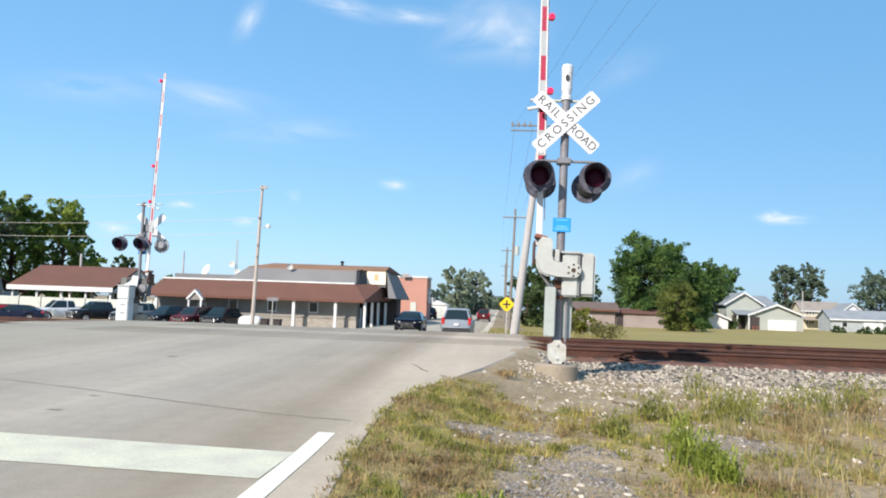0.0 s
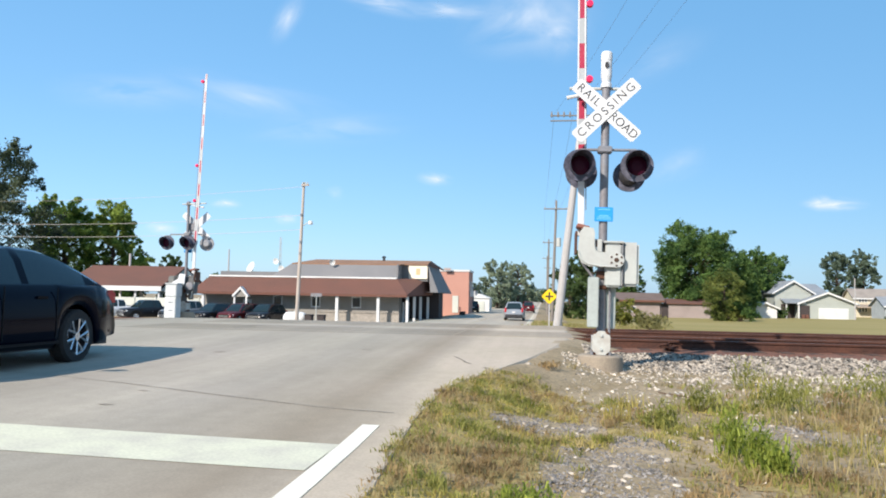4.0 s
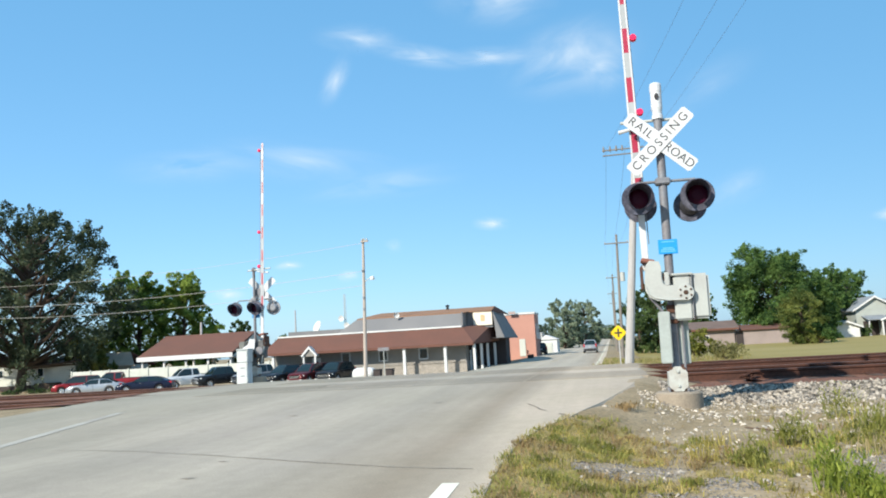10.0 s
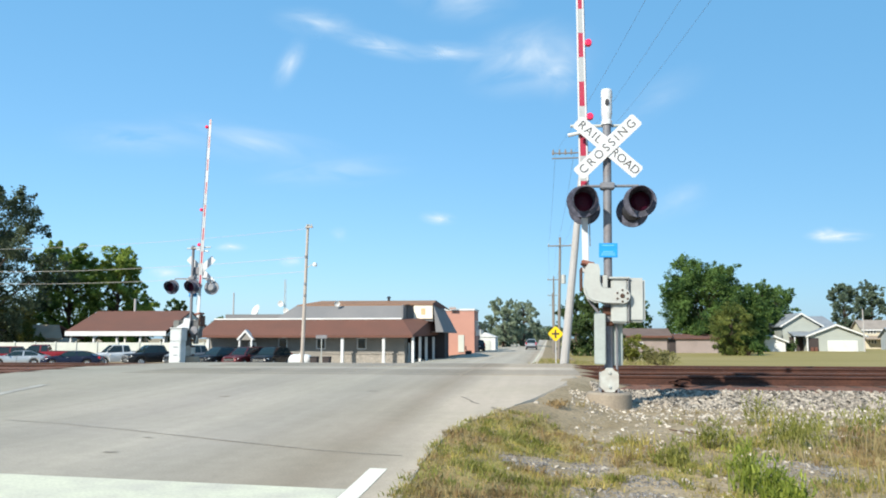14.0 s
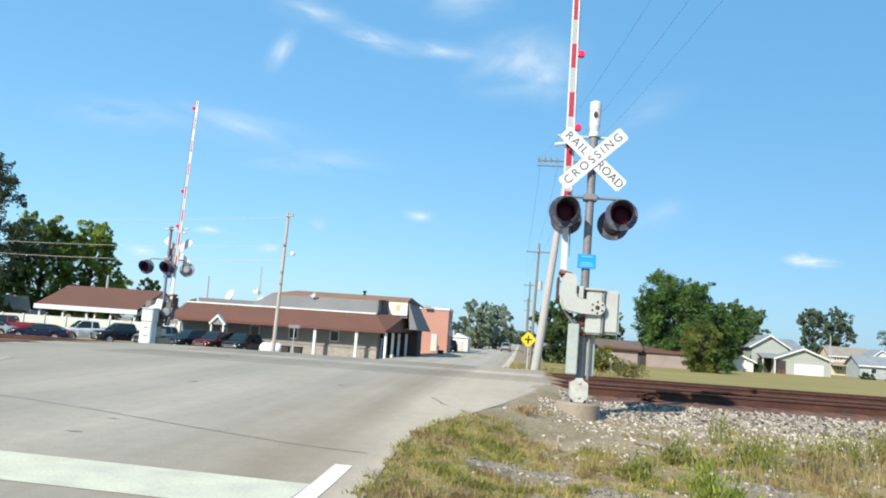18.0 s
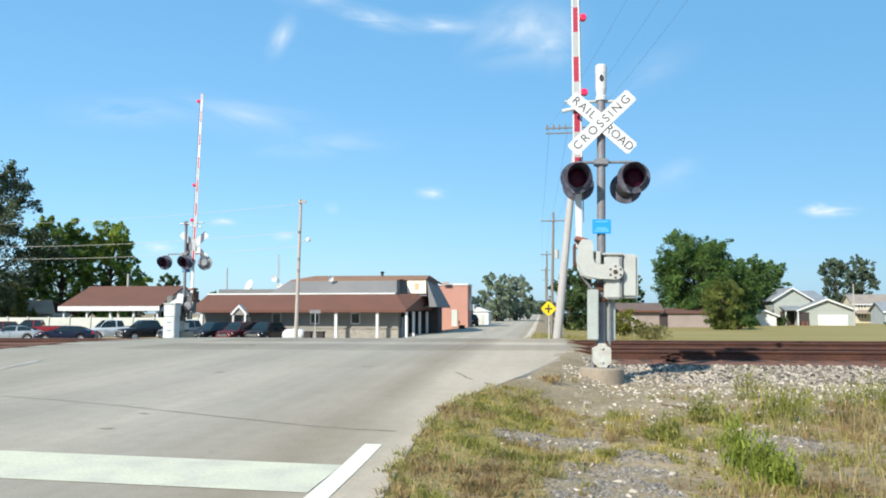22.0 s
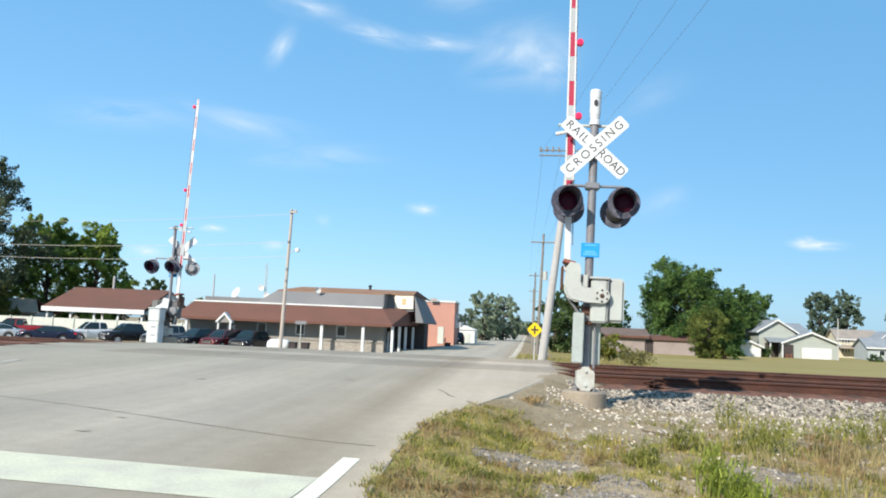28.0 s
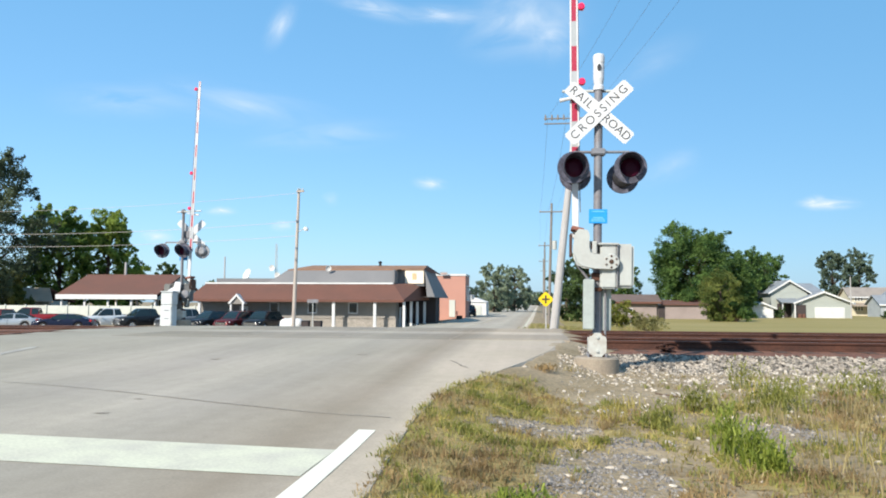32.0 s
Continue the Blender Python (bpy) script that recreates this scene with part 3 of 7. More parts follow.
def crossing_signal(m, lamps, arm_lean, arm_top, label, group="crossing signals", gear_drop=0.0, top=4.55, buck_at=(0.0, 4.0), strut_drop=0.0, bell_on=True, gear=None, gate_width=1.0):
    gear = gear or M_GALV
    g = thing("crossing_signal", m, label, "crossing signal", group)
    part("foundation", lathe(bmesh.new(), [(0.35, -0.35), (0.345, 0.0), (0.335, 0.22), (0.30, 0.245), (0.05, 0.245)], 56, "z"), M_CONC, g, "weathered round concrete foundation")
    # cast base with cut corners
    bm = bmesh.new()
    pts = [(-0.07, 0.25), (0.07, 0.25), (0.085, 0.28), (0.115, 0.295), (0.135, 0.33), (0.135, 0.52), (0.115, 0.555), (0.08, 0.565), (0.045, 0.61), (-0.045, 0.61), (-0.08, 0.565), (-0.115, 0.555), (-0.135, 0.52), (-0.135, 0.33), (-0.115, 0.295), (-0.085, 0.28)]
    prism(bm, pts, "y", -0.14, 0.14)
    part("base_core", nb(-0.125, 0.125, -0.125, 0.125, 0.245, 0.60, 0.02), M_RUSTY, g, "rust-brown iron behind the casting")
    base = part("base_casting", bm, M_BASECAST, g, "white cast junction-box base")
    for bx, bz in ((0, 0.33), (0, 0.54)):
        part("bolt", lathe(bmesh.new(), [(0.02, -0.165), (0.024, -0.15), (0.024, -0.13)], 8, "y", (bx, 0, bz)), M_GALV, base)
    for sx in (-0.13, 0.13):
        for sy in (-0.13, 0.13):
            part("anchor_bolt", tube(bmesh.new(), (sx, sy, 0.2), (sx, sy, 0.30), 0.016, seg=8), M_POLE, g)
    mast_ob = part("mast", tube(bmesh.new(), (0, 0, 0.55), (0, 0, top), 0.065 if bell_on else 0.048, seg=18), M_POLE, g, "grey-painted steel mast with rust streaks", smooth=False)
    # bell on top
    if bell_on:
        bell = part("bell", lathe(bmesh.new(), [(0.02, 4.38), (0.085, 4.38), (0.085, 4.44), (0.07, 4.46), (0.075, 4.50), (0.085, 4.56), (0.085, 4.80), (0.09, 4.82), (0.09, 4.92), (0.075, 4.95), (0.02, 4.96)], 20, "z"), M_WHITE, g, "white cylindrical electronic bell")
        part("bell_mouth", _oval(0.032, 0.055, -0.093, 4.72), M_BLACK, bell)
    else:
        part("mast_cap", lathe(bmesh.new(), [(0.08, top - 0.08), (0.085, top), (0.05, top + 0.05), (0.01, top + 0.06)], 14, "z"), M_POLE, g)
    # crossbuck
    buck = part("crossbuck_bracket", nb(buck_at[0] - 0.07, 0.07, -0.10, -0.06, buck_at[1] - 0.14, buck_at[1] + 0.10, 0.008), M_POLE, g)
    for ang, words, y in ((-42.0, ("RAIL", "ROAD"), -0.115), (44.0, ("CROSSING",), -0.13)):
        bm = box(bmesh.new(), -0.63, 0.63, -0.005, 0.005, -0.114, 0.114, 0.0)
        es = [e for e in bm.edges if abs(e.verts[0].co.y - e.verts[1].co.y) > 0.005]
        bmesh.ops.bevel(bm, geom=es, offset=0.02, segments=2, affect="EDGES")
        bl = part("crossbuck_blade", bm, M_WHITE, g, "white sign blade with black capitals")
        bl.matrix_basis = pose(buck_at[0], y, buck_at[1], 0, -ang, 0)
        if len(words) == 1:
            letters("CROSSING", 0.185, M_BLACK, bl, pose(0, -0.008, 0, 90, 0, 0), space=1.38)
        else:
            letters("RAIL", 0.185, M_BLACK, bl, pose(-0.36, -0.008, 0, 90, 0, 0), space=1.22)
            letters("ROAD", 0.185, M_BLACK, bl, pose(0.355, -0.008, 0, 90, 0, 0), space=1.0)
    # lamp arms
    xs = [l[0] for l in lamps]
    za = max(l[2] for l in lamps) + 0.27
    part("cross_arm", tube(bmesh.new(), (min(xs), -0.02, za), (max(xs), -0.02, za), 0.022, seg=10), M_POLE, g)
    part("arm_clamp", nb(-0.11, 0.11, -0.10, 0.10, za - 0.05, za + 0.05, 0.015), M_POLE, g)
    for x, y, z, turn in lamps:
        part("lamp_bracket", tube(bmesh.new(), (x, -0.02, za), (x, y * 0.7, z + 0.12), 0.018, seg=8), M_POLE, g)
        signal_lamp(g, x, y, z, turn, back=None if bell_on or turn > 90 else M_LAMPBACK)
    # finial arm below the bell: a pair of short struts with cast ends
    part("strut", tube(bmesh.new(), (-0.56 - 0.3 * strut_drop, 0.1, 4.40 - strut_drop), (0.22, 0.02, 4.37 - strut_drop), 0.024, seg=8), M_GALV, g)
    part("strut", tube(bmesh.new(), (-0.60, 0.1, 4.25 - strut_drop), (-0.15, 0.05, 4.33 - strut_drop), 0.032, 0.02, seg=8), M_WHITE, g)
    # blue notice
    sign = part("notice_plate", nb(-0.14, 0.14, -0.09, -0.08, 2.28, 2.50, 0.004), M_BLUE, g, "small blue emergency notice plate")
    for i, (w, z) in enumerate(((0.18, 2.465), (0.20, 2.345), (0.22, 2.318), (0.15, 2.37))):
        part("text_bar", nb(-w / 2, w / 2, -0.0935, -0.0905, z - 0.006, z + 0.006), M_SKYBLUE, sign)
    # gate mechanism
    before = set(g.children)
    mech = part("gate_mechanism", nb(0.03, 0.28, -0.20, 0.16, 1.28, 1.94, 0.025), gear, g, "pale grey steel gate mechanism housing")
    part("housing_lid", nb(0.0, 0.31, -0.22, 0.18, 1.94, 1.975, 0.01), gear, mech)
    part("housing_back", nb(0.285, 0.535, -0.16, 0.22, 1.30, 1.965, 0.035), gear, g)
    part("housing_seam", nb(0.283, 0.292, -0.21, 0.18, 1.28, 1.96), M_POLE, g)
    part("clamp", nb(-0.09, 0.09, -0.10, 0.10, 1.62, 1.72, 0.01), M_GALV, mech)
    part("clamp", nb(-0.085, 0.085, -0.10, 0.10, 1.40, 1.52, 0.01), M_RUSTY, mech, "rusted mast clamp")
    part("clamp", nb(-0.08, 0.08, -0.09, 0.09, 1.24, 1.30, 0.01), M_RUSTY, mech)
    for cz in (1.43, 1.49, 1.27):
        part("bolt", tube(bmesh.new(), (0.05, -0.12, cz), (0.05, -0.08, cz), 0.014, seg=6), M_RAIL, mech)
    # conversion arm: a curved plate from the hub out and up to the gate arm
    bm = bmesh.new()
    outer = [(0.27, 1.60), (0.29, 1.69), (0.27, 1.77), (0.20, 1.80), (-0.08, 1.80), (-0.12, 1.83), (-0.14, 1.90), (-0.135, 2.08), (-0.16, 2.16), (-0.30, 2.18), (-0.36, 2.10), (-0.385, 1.88), (-0.38, 1.74), (-0.33, 1.64), (-0.22, 1.58), (0.20, 1.57)]
    prism(bm, outer, "y", -0.26, -0.225)
    part("gate_arm_support", bm, M_GALV, g, "pale grey cast arm that carries the gate")
    for k in range(6):
        a = radians(60 * k + 30)
        part("bolt", lathe(bmesh.new(), [(0.010, -0.28), (0.016, -0.275), (0.016, -0.255)], 8, "y", (0.19 + 0.085 * math.cos(a), 0, 1.685 + 0.085 * math.sin(a))), M_TIE, g)
    part("hub", lathe(bmesh.new(), [(0.02, -0.285), (0.035, -0.275), (0.035, -0.255)], 12, "y", (0.19, 0, 1.685)), M_TIE, g)
    part("hub_plate", lathe(bmesh.new(), [(0.02, -0.268), (0.115, -0.265), (0.12, -0.255), (0.12, -0.2)], 20, "y", (0.19, 0, 1.685)), M_GALV, g)
    part("rear_support", nb(-0.425, -0.395, -0.23, 0.20, 1.76, 2.12, 0.01), M_RUSTY, g, "rusty strap at the arm's outer edge")
    part("support_rib", polytube(bmesh.new(), [(-0.37, -0.265, 1.80), (-0.34, -0.268, 1.69), (-0.25, -0.268, 1.62), (-0.05, -0.268, 1.585), (0.15, -0.268, 1.58)], 0.012, 6), M_GALV, g)
    part("support_gusset", nb(-0.15, -0.02, -0.20, -0.05, 1.80, 2.00, 0.01), M_GALV, g)
    part("gusset_slot", nb(-0.115, -0.095, -0.204, -0.19, 1.88, 1.98), M_RUSTY, g)
    for ob in set(g.children) - before:
        ob.location.z -= gear_drop
    # counterweight plates
    part("counterweight", nb(-0.22, -0.055, -0.20, -0.10, 0.66, 1.42, 0.012), gear if gear is not M_GALV else M_WEIGHT, g, "grey-green steel counterweight plate")
    part("counterweight", nb(0.04, 0.215, 0.02, 0.14, 0.64, 1.30, 0.012), gear if gear is not M_GALV else M_WEIGHT, g, "grey-green steel counterweight plate")
    part("counterweight_arm", tube(bmesh.new(), (-0.33, -0.14, 1.66), (-0.10, -0.13, 1.36), 0.02, seg=8), M_POLE, g)
    part("conduit", tube(bmesh.new(), (0.12, -0.05, 0.5), (0.12, -0.05, 1.4), 0.018, seg=8), M_POLE, g)
    # the raised gate arm, in bands
    arm = part("gate_arm", nb(-0.05, 0.05, -0.02, 0.02, -0.12, 0.93, 0.006), M_WHITE, g, "raised red and white banded gate arm")
    arm.matrix_basis = pose(-0.33, 0.14, 2.18 - gear_drop, 0, arm_lean, 0)
    part("arm_bracket", box(bmesh.new(), -0.08, 0.12, -0.34, 0.05, -0.02, 0.04, 0.012, Matrix.Rotation(radians(14), 4, "Y")), M_RUSTRED, arm, "rusty red arm bracket")
    z, i = 0.93, 1
    while z < arm_top - 2.2:
        z2 = min(z + 0.406, arm_top - 2.18)
        w = (0.072 - 0.032 * z / 7) * gate_width
        part("gate_band", nb(-w, w, -0.012, 0.012, z, z2), (M_GREYSHEET if z < 4.4 else M_WHITE) if i % 2 == 0 else M_RED, arm)
        for s in (-1, 1):
            part("gate_rim", nb(s * (w - 0.006) - 0.012, s * (w - 0.006) + 0.012, -0.016, 0.016, z, z2 - 0.002), M_WHITE, arm)
        z, i = z2, i + 1
    for zz in (2.38, 3.60, arm_top - 2.45):
        lm = part("gate_lamp", lathe(bmesh.new(), [(0.01, -0.055), (0.05, -0.05), (0.058, -0.02), (0.058, 0.03), (0.03, 0.05)], 16, "y", (0.12, 0, zz)), M_REDLENS, arm, "small red gate lamp")
        part("lamp_stem", tube(bmesh.new(), (0.03, 0, zz - 0.04), (0.10, 0, zz - 0.01), 0.012, seg=6), M_POLE, lm)
    part("lamp_cable", tube(bmesh.new(), (0.075, 0.02, 0.3), (0.06, 0.02, arm_top - 2.5), 0.009, seg=6), M_POLE, arm)
    return g


def _oval(a, b, y, z):
    bm = bmesh.new()
    vs = [bm.verts.new((a * math.cos(2 * math.pi * k / 16), y, z + b * math.sin(2 * math.pi * k / 16))) for k in range(16)]
    r = bmesh.ops.extrude_face_region(bm, geom=[bm.faces.new(vs)])
    for v in r["geom"]:
        if isinstance(v, bmesh.types.BMVert):
            v.co.y += 0.012
    return bm


near_signal = crossing_signal(pose(0.88, 12.1, -0.07, 0, 0.9, 0), [(-0.385, -0.16, 3.13, 6), (0.475, -0.16, 3.13, -4), (0.40, 0.24, 3.04, 176), (-0.34, 0.24, 3.08, 180)], -1.0, 8.7,
                              "railroad crossing signal with crossbuck, unlit red lamps and a raised gate")
far_signal = crossing_signal(pose(-12.2, 25.3, 0.12, 0, 0, 180), [(-0.64, -0.16, 2.6, 10), (0.02, -0.16, 2.64, 0), (0.62, 0.2, 2.6, 184), (-0.15, 0.22, 2.6, 176)], -1.7, 9.0,
                             "far-side crossing signal seen from behind, with its gate raised", gear_drop=0.5, top=4.0, buck_at=(-0.24, 3.2), strut_drop=0.42, bell_on=False, gate_width=0.75, gear=mat("dark_green_grey_steel", (0.13, 0.14, 0.135), 0.6, var=0.1, second=(0.20, 0.20, 0.19), second_scale=4))


_g = mat("dark_gear_paint", (0.07, 0.075, 0.08), 0.6, var=0.15, second=(0.16, 0.16, 0.16), second_scale=5)
part("gear_case", nb(-0.40, -0.10, -0.12, 0.20, 0.86, 1.46, 0.03), _g, far_signal, "dark gate gear beside the mast")
part("gear_drum", lathe(bmesh.new(), [(0.03, 0.20), (0.13, 0.20), (0.14, 0.26), (0.03, 0.27)], 16, "y", (-0.24, 0, 1.12)), M_POLE, far_signal)
part("gear_post", nb(-0.06, 0.14, -0.05, 0.12, 0.1, 0.9, 0.01), _g, far_signal)
part("gear_rod", tube(bmesh.new(), (-0.42, 0.15, 1.4), (-0.30, 0.2, 0.7), 0.02, seg=6), M_GALV, far_signal)
part("arm_plate", prism(bmesh.new(), [(0.34, 0.74), (0.18, 0.78), (-0.10, 1.20), (-0.13, 1.52), (0.08, 1.54), (0.12, 1.36), (0.34, 1.24)], "y", 0.28, 0.32), M_WHITE, far_signal, "pale bent plate that carries the gate")
case = thing("instrument_case", pose(-12.35, 24.72, 0.05), "pale steel instrument case beside the far signal", "cabinet")
part("case_body", nb(-0.20, 0.20, -0.2, 0.2, 0.05, 0.82, 0.02), M_CASE, case)
part("case_head", nb(-0.18, 0.22, -0.21, 0.21, 0.824, 1.24, 0.02), M_CASE, case)
part("case_lid", nb(-0.21, 0.25, -0.23, 0.23, 1.24, 1.28, 0.015), M_CASE, case)
part("case_plinth", nb(-0.28, 0.28, -0.25, 0.25, -0.2, 0.05, 0.01), M_CONC, case)
for _z in (0.35, 0.62):
    part("vent", nb(-0.05, 0.10, -0.208, -0.2, _z, _z + 0.03), M_POLE, case)
for _z in (0.2, 0.75, 1.05):
    part("hinge", nb(0.17, 0.215, -0.215, -0.19, _z, _z + 0.07), M_GALV, case)


# ---- buildings ----
M_SHINGLE = mat("brown_shingles", (0.145, 0.066, 0.048), 0.95, var=0.18, scale=3, second=(0.11, 0.058, 0.045), second_scale=0.5)
M_GREYROOF = mat("grey_roofing", (0.17, 0.175, 0.185), 0.9, var=0.08, scale=2, second=(0.22, 0.22, 0.225), second_scale=0.3)
M_SIDING = mat("grey_siding", (0.27, 0.26, 0.24), 0.9, var=0.08, scale=2)
M_STONEWALL = mat("tan_stone", (0.33, 0.305, 0.27), 0.9, var=0.24, scale=1.2, second=(0.21, 0.20, 0.18), second_scale=1.5)
M_TRIM = mat("white_trim", (0.66, 0.68, 0.68), 0.6, var=0.03)
M_BRICK = mat("red_brick", (0.48, 0.255, 0.20), 0.9, var=0.12, scale=3, second=(0.42, 0.22, 0.175), second_scale=0.4)
M_CREAM = mat("cream_siding", (0.36, 0.395, 0.37), 0.8, var=0.04, second=(0.32, 0.35, 0.33))
M_VINYL = mat("white_vinyl", (0.55, 0.58, 0.53), 0.6, var=0.03)
M_PINKBRICK = mat("pale_brown_brick", (0.31, 0.26, 0.245), 0.9, var=0.1)
# near-black for bins and slats; also shade put into recesses as colour
M_DARKANDSHADE = mat("dark_paint_and_shade", (0.05, 0.04, 0.04), 0.9)


G = -1.5


def slab(pts, thick=0.12):
    """A roof plane from its corners, given some thickness downwards."""
    bm = bmesh.new()
    top = [bm.verts.new(p) for p in pts]
    bot = [bm.verts.new((p[0], p[1], p[2] - thick)) for p in pts]
    bm.faces.new(top)
    bm.faces.new(bot[::-1])
    k = len(pts)
    for i in range(k):
        bm.faces.new((top[i], bot[i], bot[(i + 1) % k], top[(i + 1) % k]))
    bmesh.ops.recalc_face_normals(bm, faces=bm.faces)
    return bm


def window(parent, x0, x1, z0, z1, y, frame_mat=None, glass=None, side="-y", t=0.08):
    """Frame of four bars, a sill and a dark pane set back in the wall."""
    frame_mat = frame_mat or M_TRIM
    s = -1 if side == "-y" else 1
    bm = bmesh.new()
    w = 0.09

    def bar(a0, a1, c0, c1, d0, d1):
        if side == "-y":
            box(bm, a0, a1, y - d1, y - d0, c0, c1)
        else:
            box(bm, y + d0, y + d1, a0, a1, c0, c1)
    bar(x0, x1, z0, z0 + w, 0, t)
    bar(x0, x1, z1 - w, z1, 0, t)
    bar(x0, x0 + w, z0 + w, z1 - w, 0, t)
    bar(x1 - w, x1, z0 + w, z1 - w, 0, t)
    win = part("window", bm, frame_mat, parent)
    bm = bmesh.new()
    bar(x0 + w, x1 - w, z0 + w, z1 - w, 0.005, 0.02)
    part("pane", bm, glass or M_GLASSDARK, win)
    return win


def block(name, mat_, parent, x0, x1, y0, y1, z0, z1, label=""):
    return part(name, nb(x0, x1, y0, y1, z0, z1), mat_, parent, label)


def tavern():
    h = thing("tavern_building", pose(0, 0, 0), "long low grey building with brown shingled porch roof and grey mansard", "building")
    xl, xr, yf = -32.2, -13.2, 70.6
    # walls: stone below, siding above, set with windows
    block("wall", M_SIDING, h, xl, xr, yf, 72.2, G + 1.02, 2.1, "grey sided wall")
    block("rear_wall", M_SIDING, h, xl, xr - 0.9, 72.2, 96, G + 1.02, 2.8)
    st = block("stone_wainscot", M_STONEWALL, h, -21.0, xr + 0.05, yf - 0.12, yf + 0.2, G - 0.4, G + 1.02, "tan stone lower wall")
    block("wainscot", M_SIDING, h, xl, -21.0, yf - 0.02, yf + 0.3, G - 0.4, G + 1.02)
    block("side_wainscot", M_SIDING, h, xr - 0.2, xr, yf + 0.2, 96, G - 0.4, G + 1.02)
    part("coping", nb(-21.0, xr + 0.1, yf - 0.2, yf + 0.02, G + 1.0, G + 1.08, 0.01), M_STONEWALL, h)
    for cx in (-24.8, -21.1, -17.2):
        window(h, cx - 0.45, cx + 0.45, G + 1.45, G + 2.5, yf)
    # porch roof round the corner
    part("porch_roof", slab([(xl - 0.6, 69.0, 1.24), (-12.15, 69.0, 1.24), (-13.55, 71.4, 2.72), (xl + 0.2, 71.4, 2.72)], 0.16), M_SHINGLE, h, "brown shingled porch roof")
    part("side_porch_roof", slab([(-12.15, 69.0, 1.24), (-10.75, 75.6, 1.45), (-11.2, 75.0, 2.98), (-13.55, 71.4, 2.72)], 0.16), M_SHINGLE, h, "brown shingled roof that turns the corner")
    part("fascia", nb(xl - 0.6, -12.15, 68.95, 69.02, 1.02, 1.22), M_SHINGLE, h)
    part("gutter_line", nb(xl + 0.2, -13.6, 71.3, 71.42, 2.72, 2.86), M_TRIM, h, "thin white flashing above the porch roof")
    for px in (-31.6, -18.7, -14.85):
        part("post", nb(px - 0.13, px + 0.13, 69.15, 69.4, G - 0.3, 1.1, 0.01), M_TRIM, h, "white porch post")
    for px, py in ((-12.3, 69.3), (-12.0, 71.4), (-11.7, 73.2), (-11.25, 74.9)):
        part("post", nb(px, px + 0.22, py, py + 0.25, G - 0.3, 1.1, 0.01), M_TRIM, h, "white porch post")
    for py, w in ((72.6, 0.9), (75.4, 0.9), (80.2, 1.0)):
        part("side_door", nb(xr, xr + 0.05, py, py + w, G, G + 2.05), M_TRIM, h)
    # upper mansard, front
    part("mansard_front", slab([(-25.8, 71.4, 2.86), (-13.5, 71.4, 2.86), (-13.5, 72.1, 4.12), (-24.0, 72.1, 4.12)], 0.12), M_GREYROOF, h, "grey mansard roof front")
    part("mansard_end", slab([(-25.8, 71.4, 2.86), (-24.0, 72.1, 4.12), (-24.0, 95, 4.12), (-25.8, 95, 2.86)], 0.12), M_GREYROOF, h)
    part("mansard_side", nb(-13.62, -13.48, 71.5, 80, 2.7, 4.1), M_GREYROOF, h)
    part("cap_roof", slab([(-24.0, 72.05, 4.14), (-13.4, 72.05, 4.14), (-13.2, 73.25, 4.22), (-10.95, 73.25, 4.22), (-10.95, 75.4, 4.66), (-22.4, 74.9, 4.66)], 0.1), mat("pale_brown_shingles", (0.27, 0.155, 0.095), 0.95, var=0.15, scale=3), h, "low brown shingled top roof")
    part("cap_roof_back", slab([(-22.4, 74.92, 4.65), (-10.95, 75.42, 4.65), (-11.4, 84, 4.2), (-13.6, 96, 4.14), (-24.0, 96, 4.14)], 0.1), M_SHINGLE, h)
    # left wing's flat grey roof behind
    part("wing_roof", nb(-31.0, -25.2, 71.6, 90, 2.8, 3.25), M_GREYROOF, h)
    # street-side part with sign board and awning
    # painted near-black to stand in for the shade under the street awning
    block("shaded_wing_block", M_DARKANDSHADE, h, -14.0, -10.2, 76.2, 79.2, G - 0.3, 1.75)
    part("cap_hip", slab([(-10.94, 73.25, 4.22), (-10.35, 81.0, 4.0), (-10.94, 75.4, 4.66)], 0.1), M_SHINGLE, h)
    block("upper_wall", M_GREYROOF, h, -13.47, -10.95, 73.5, 80.15, 2.6, 4.15)
    part("street_mansard", slab([(-10.9, 73.42, 4.12), (-10.9, 80.8, 4.12), (-9.9, 84.0, 1.62), (-9.9, 73.2, 1.62)], 0.12), M_GREYROOF, h, "steep grey street-side mansard")
    part("mansard_hip", slab([(-10.9, 73.40, 4.12), (-9.92, 73.18, 1.62), (-10.65, 73.18, 1.62)], 0.08), M_GREYROOF, h)
    part("mansard_soffit", nb(-13.9, -9.95, 73.4, 83.8, 1.52, 1.60), M_DARKANDSHADE, h)
    sg = part("sign_board", nb(-12.80, -10.98, 73.33, 73.45, 2.82, 4.2, 0.02), mat("cream_board", (0.88, 0.80, 0.66), 0.6, var=0.05), h, "cream sign board on the roof")
    part("emblem", nb(-12.1, -11.69, 73.30, 73.33, 3.2, 3.8, 0.02), mat("tan_emblem", (0.72, 0.45, 0.25), 0.6), sg)
    # satellite dish and vents on the roof
    d = part("satellite_dish", lathe(bmesh.new(), [(0.01, 0.0), (0.18, -0.03), (0.28, -0.09), (0.28, -0.105), (0.17, -0.045), (0.01, -0.015)], 20, "y"), M_TRIM, h, "white satellite dish")
    d.matrix_basis = pose(-19.9, 71.6, 4.25, 20, 0, 15)
    part("dish_stem", tube(bmesh.new(), (-19.9, 71.9, 3.9), (-19.9, 71.6, 4.25), 0.03, seg=6), M_GALV, h)
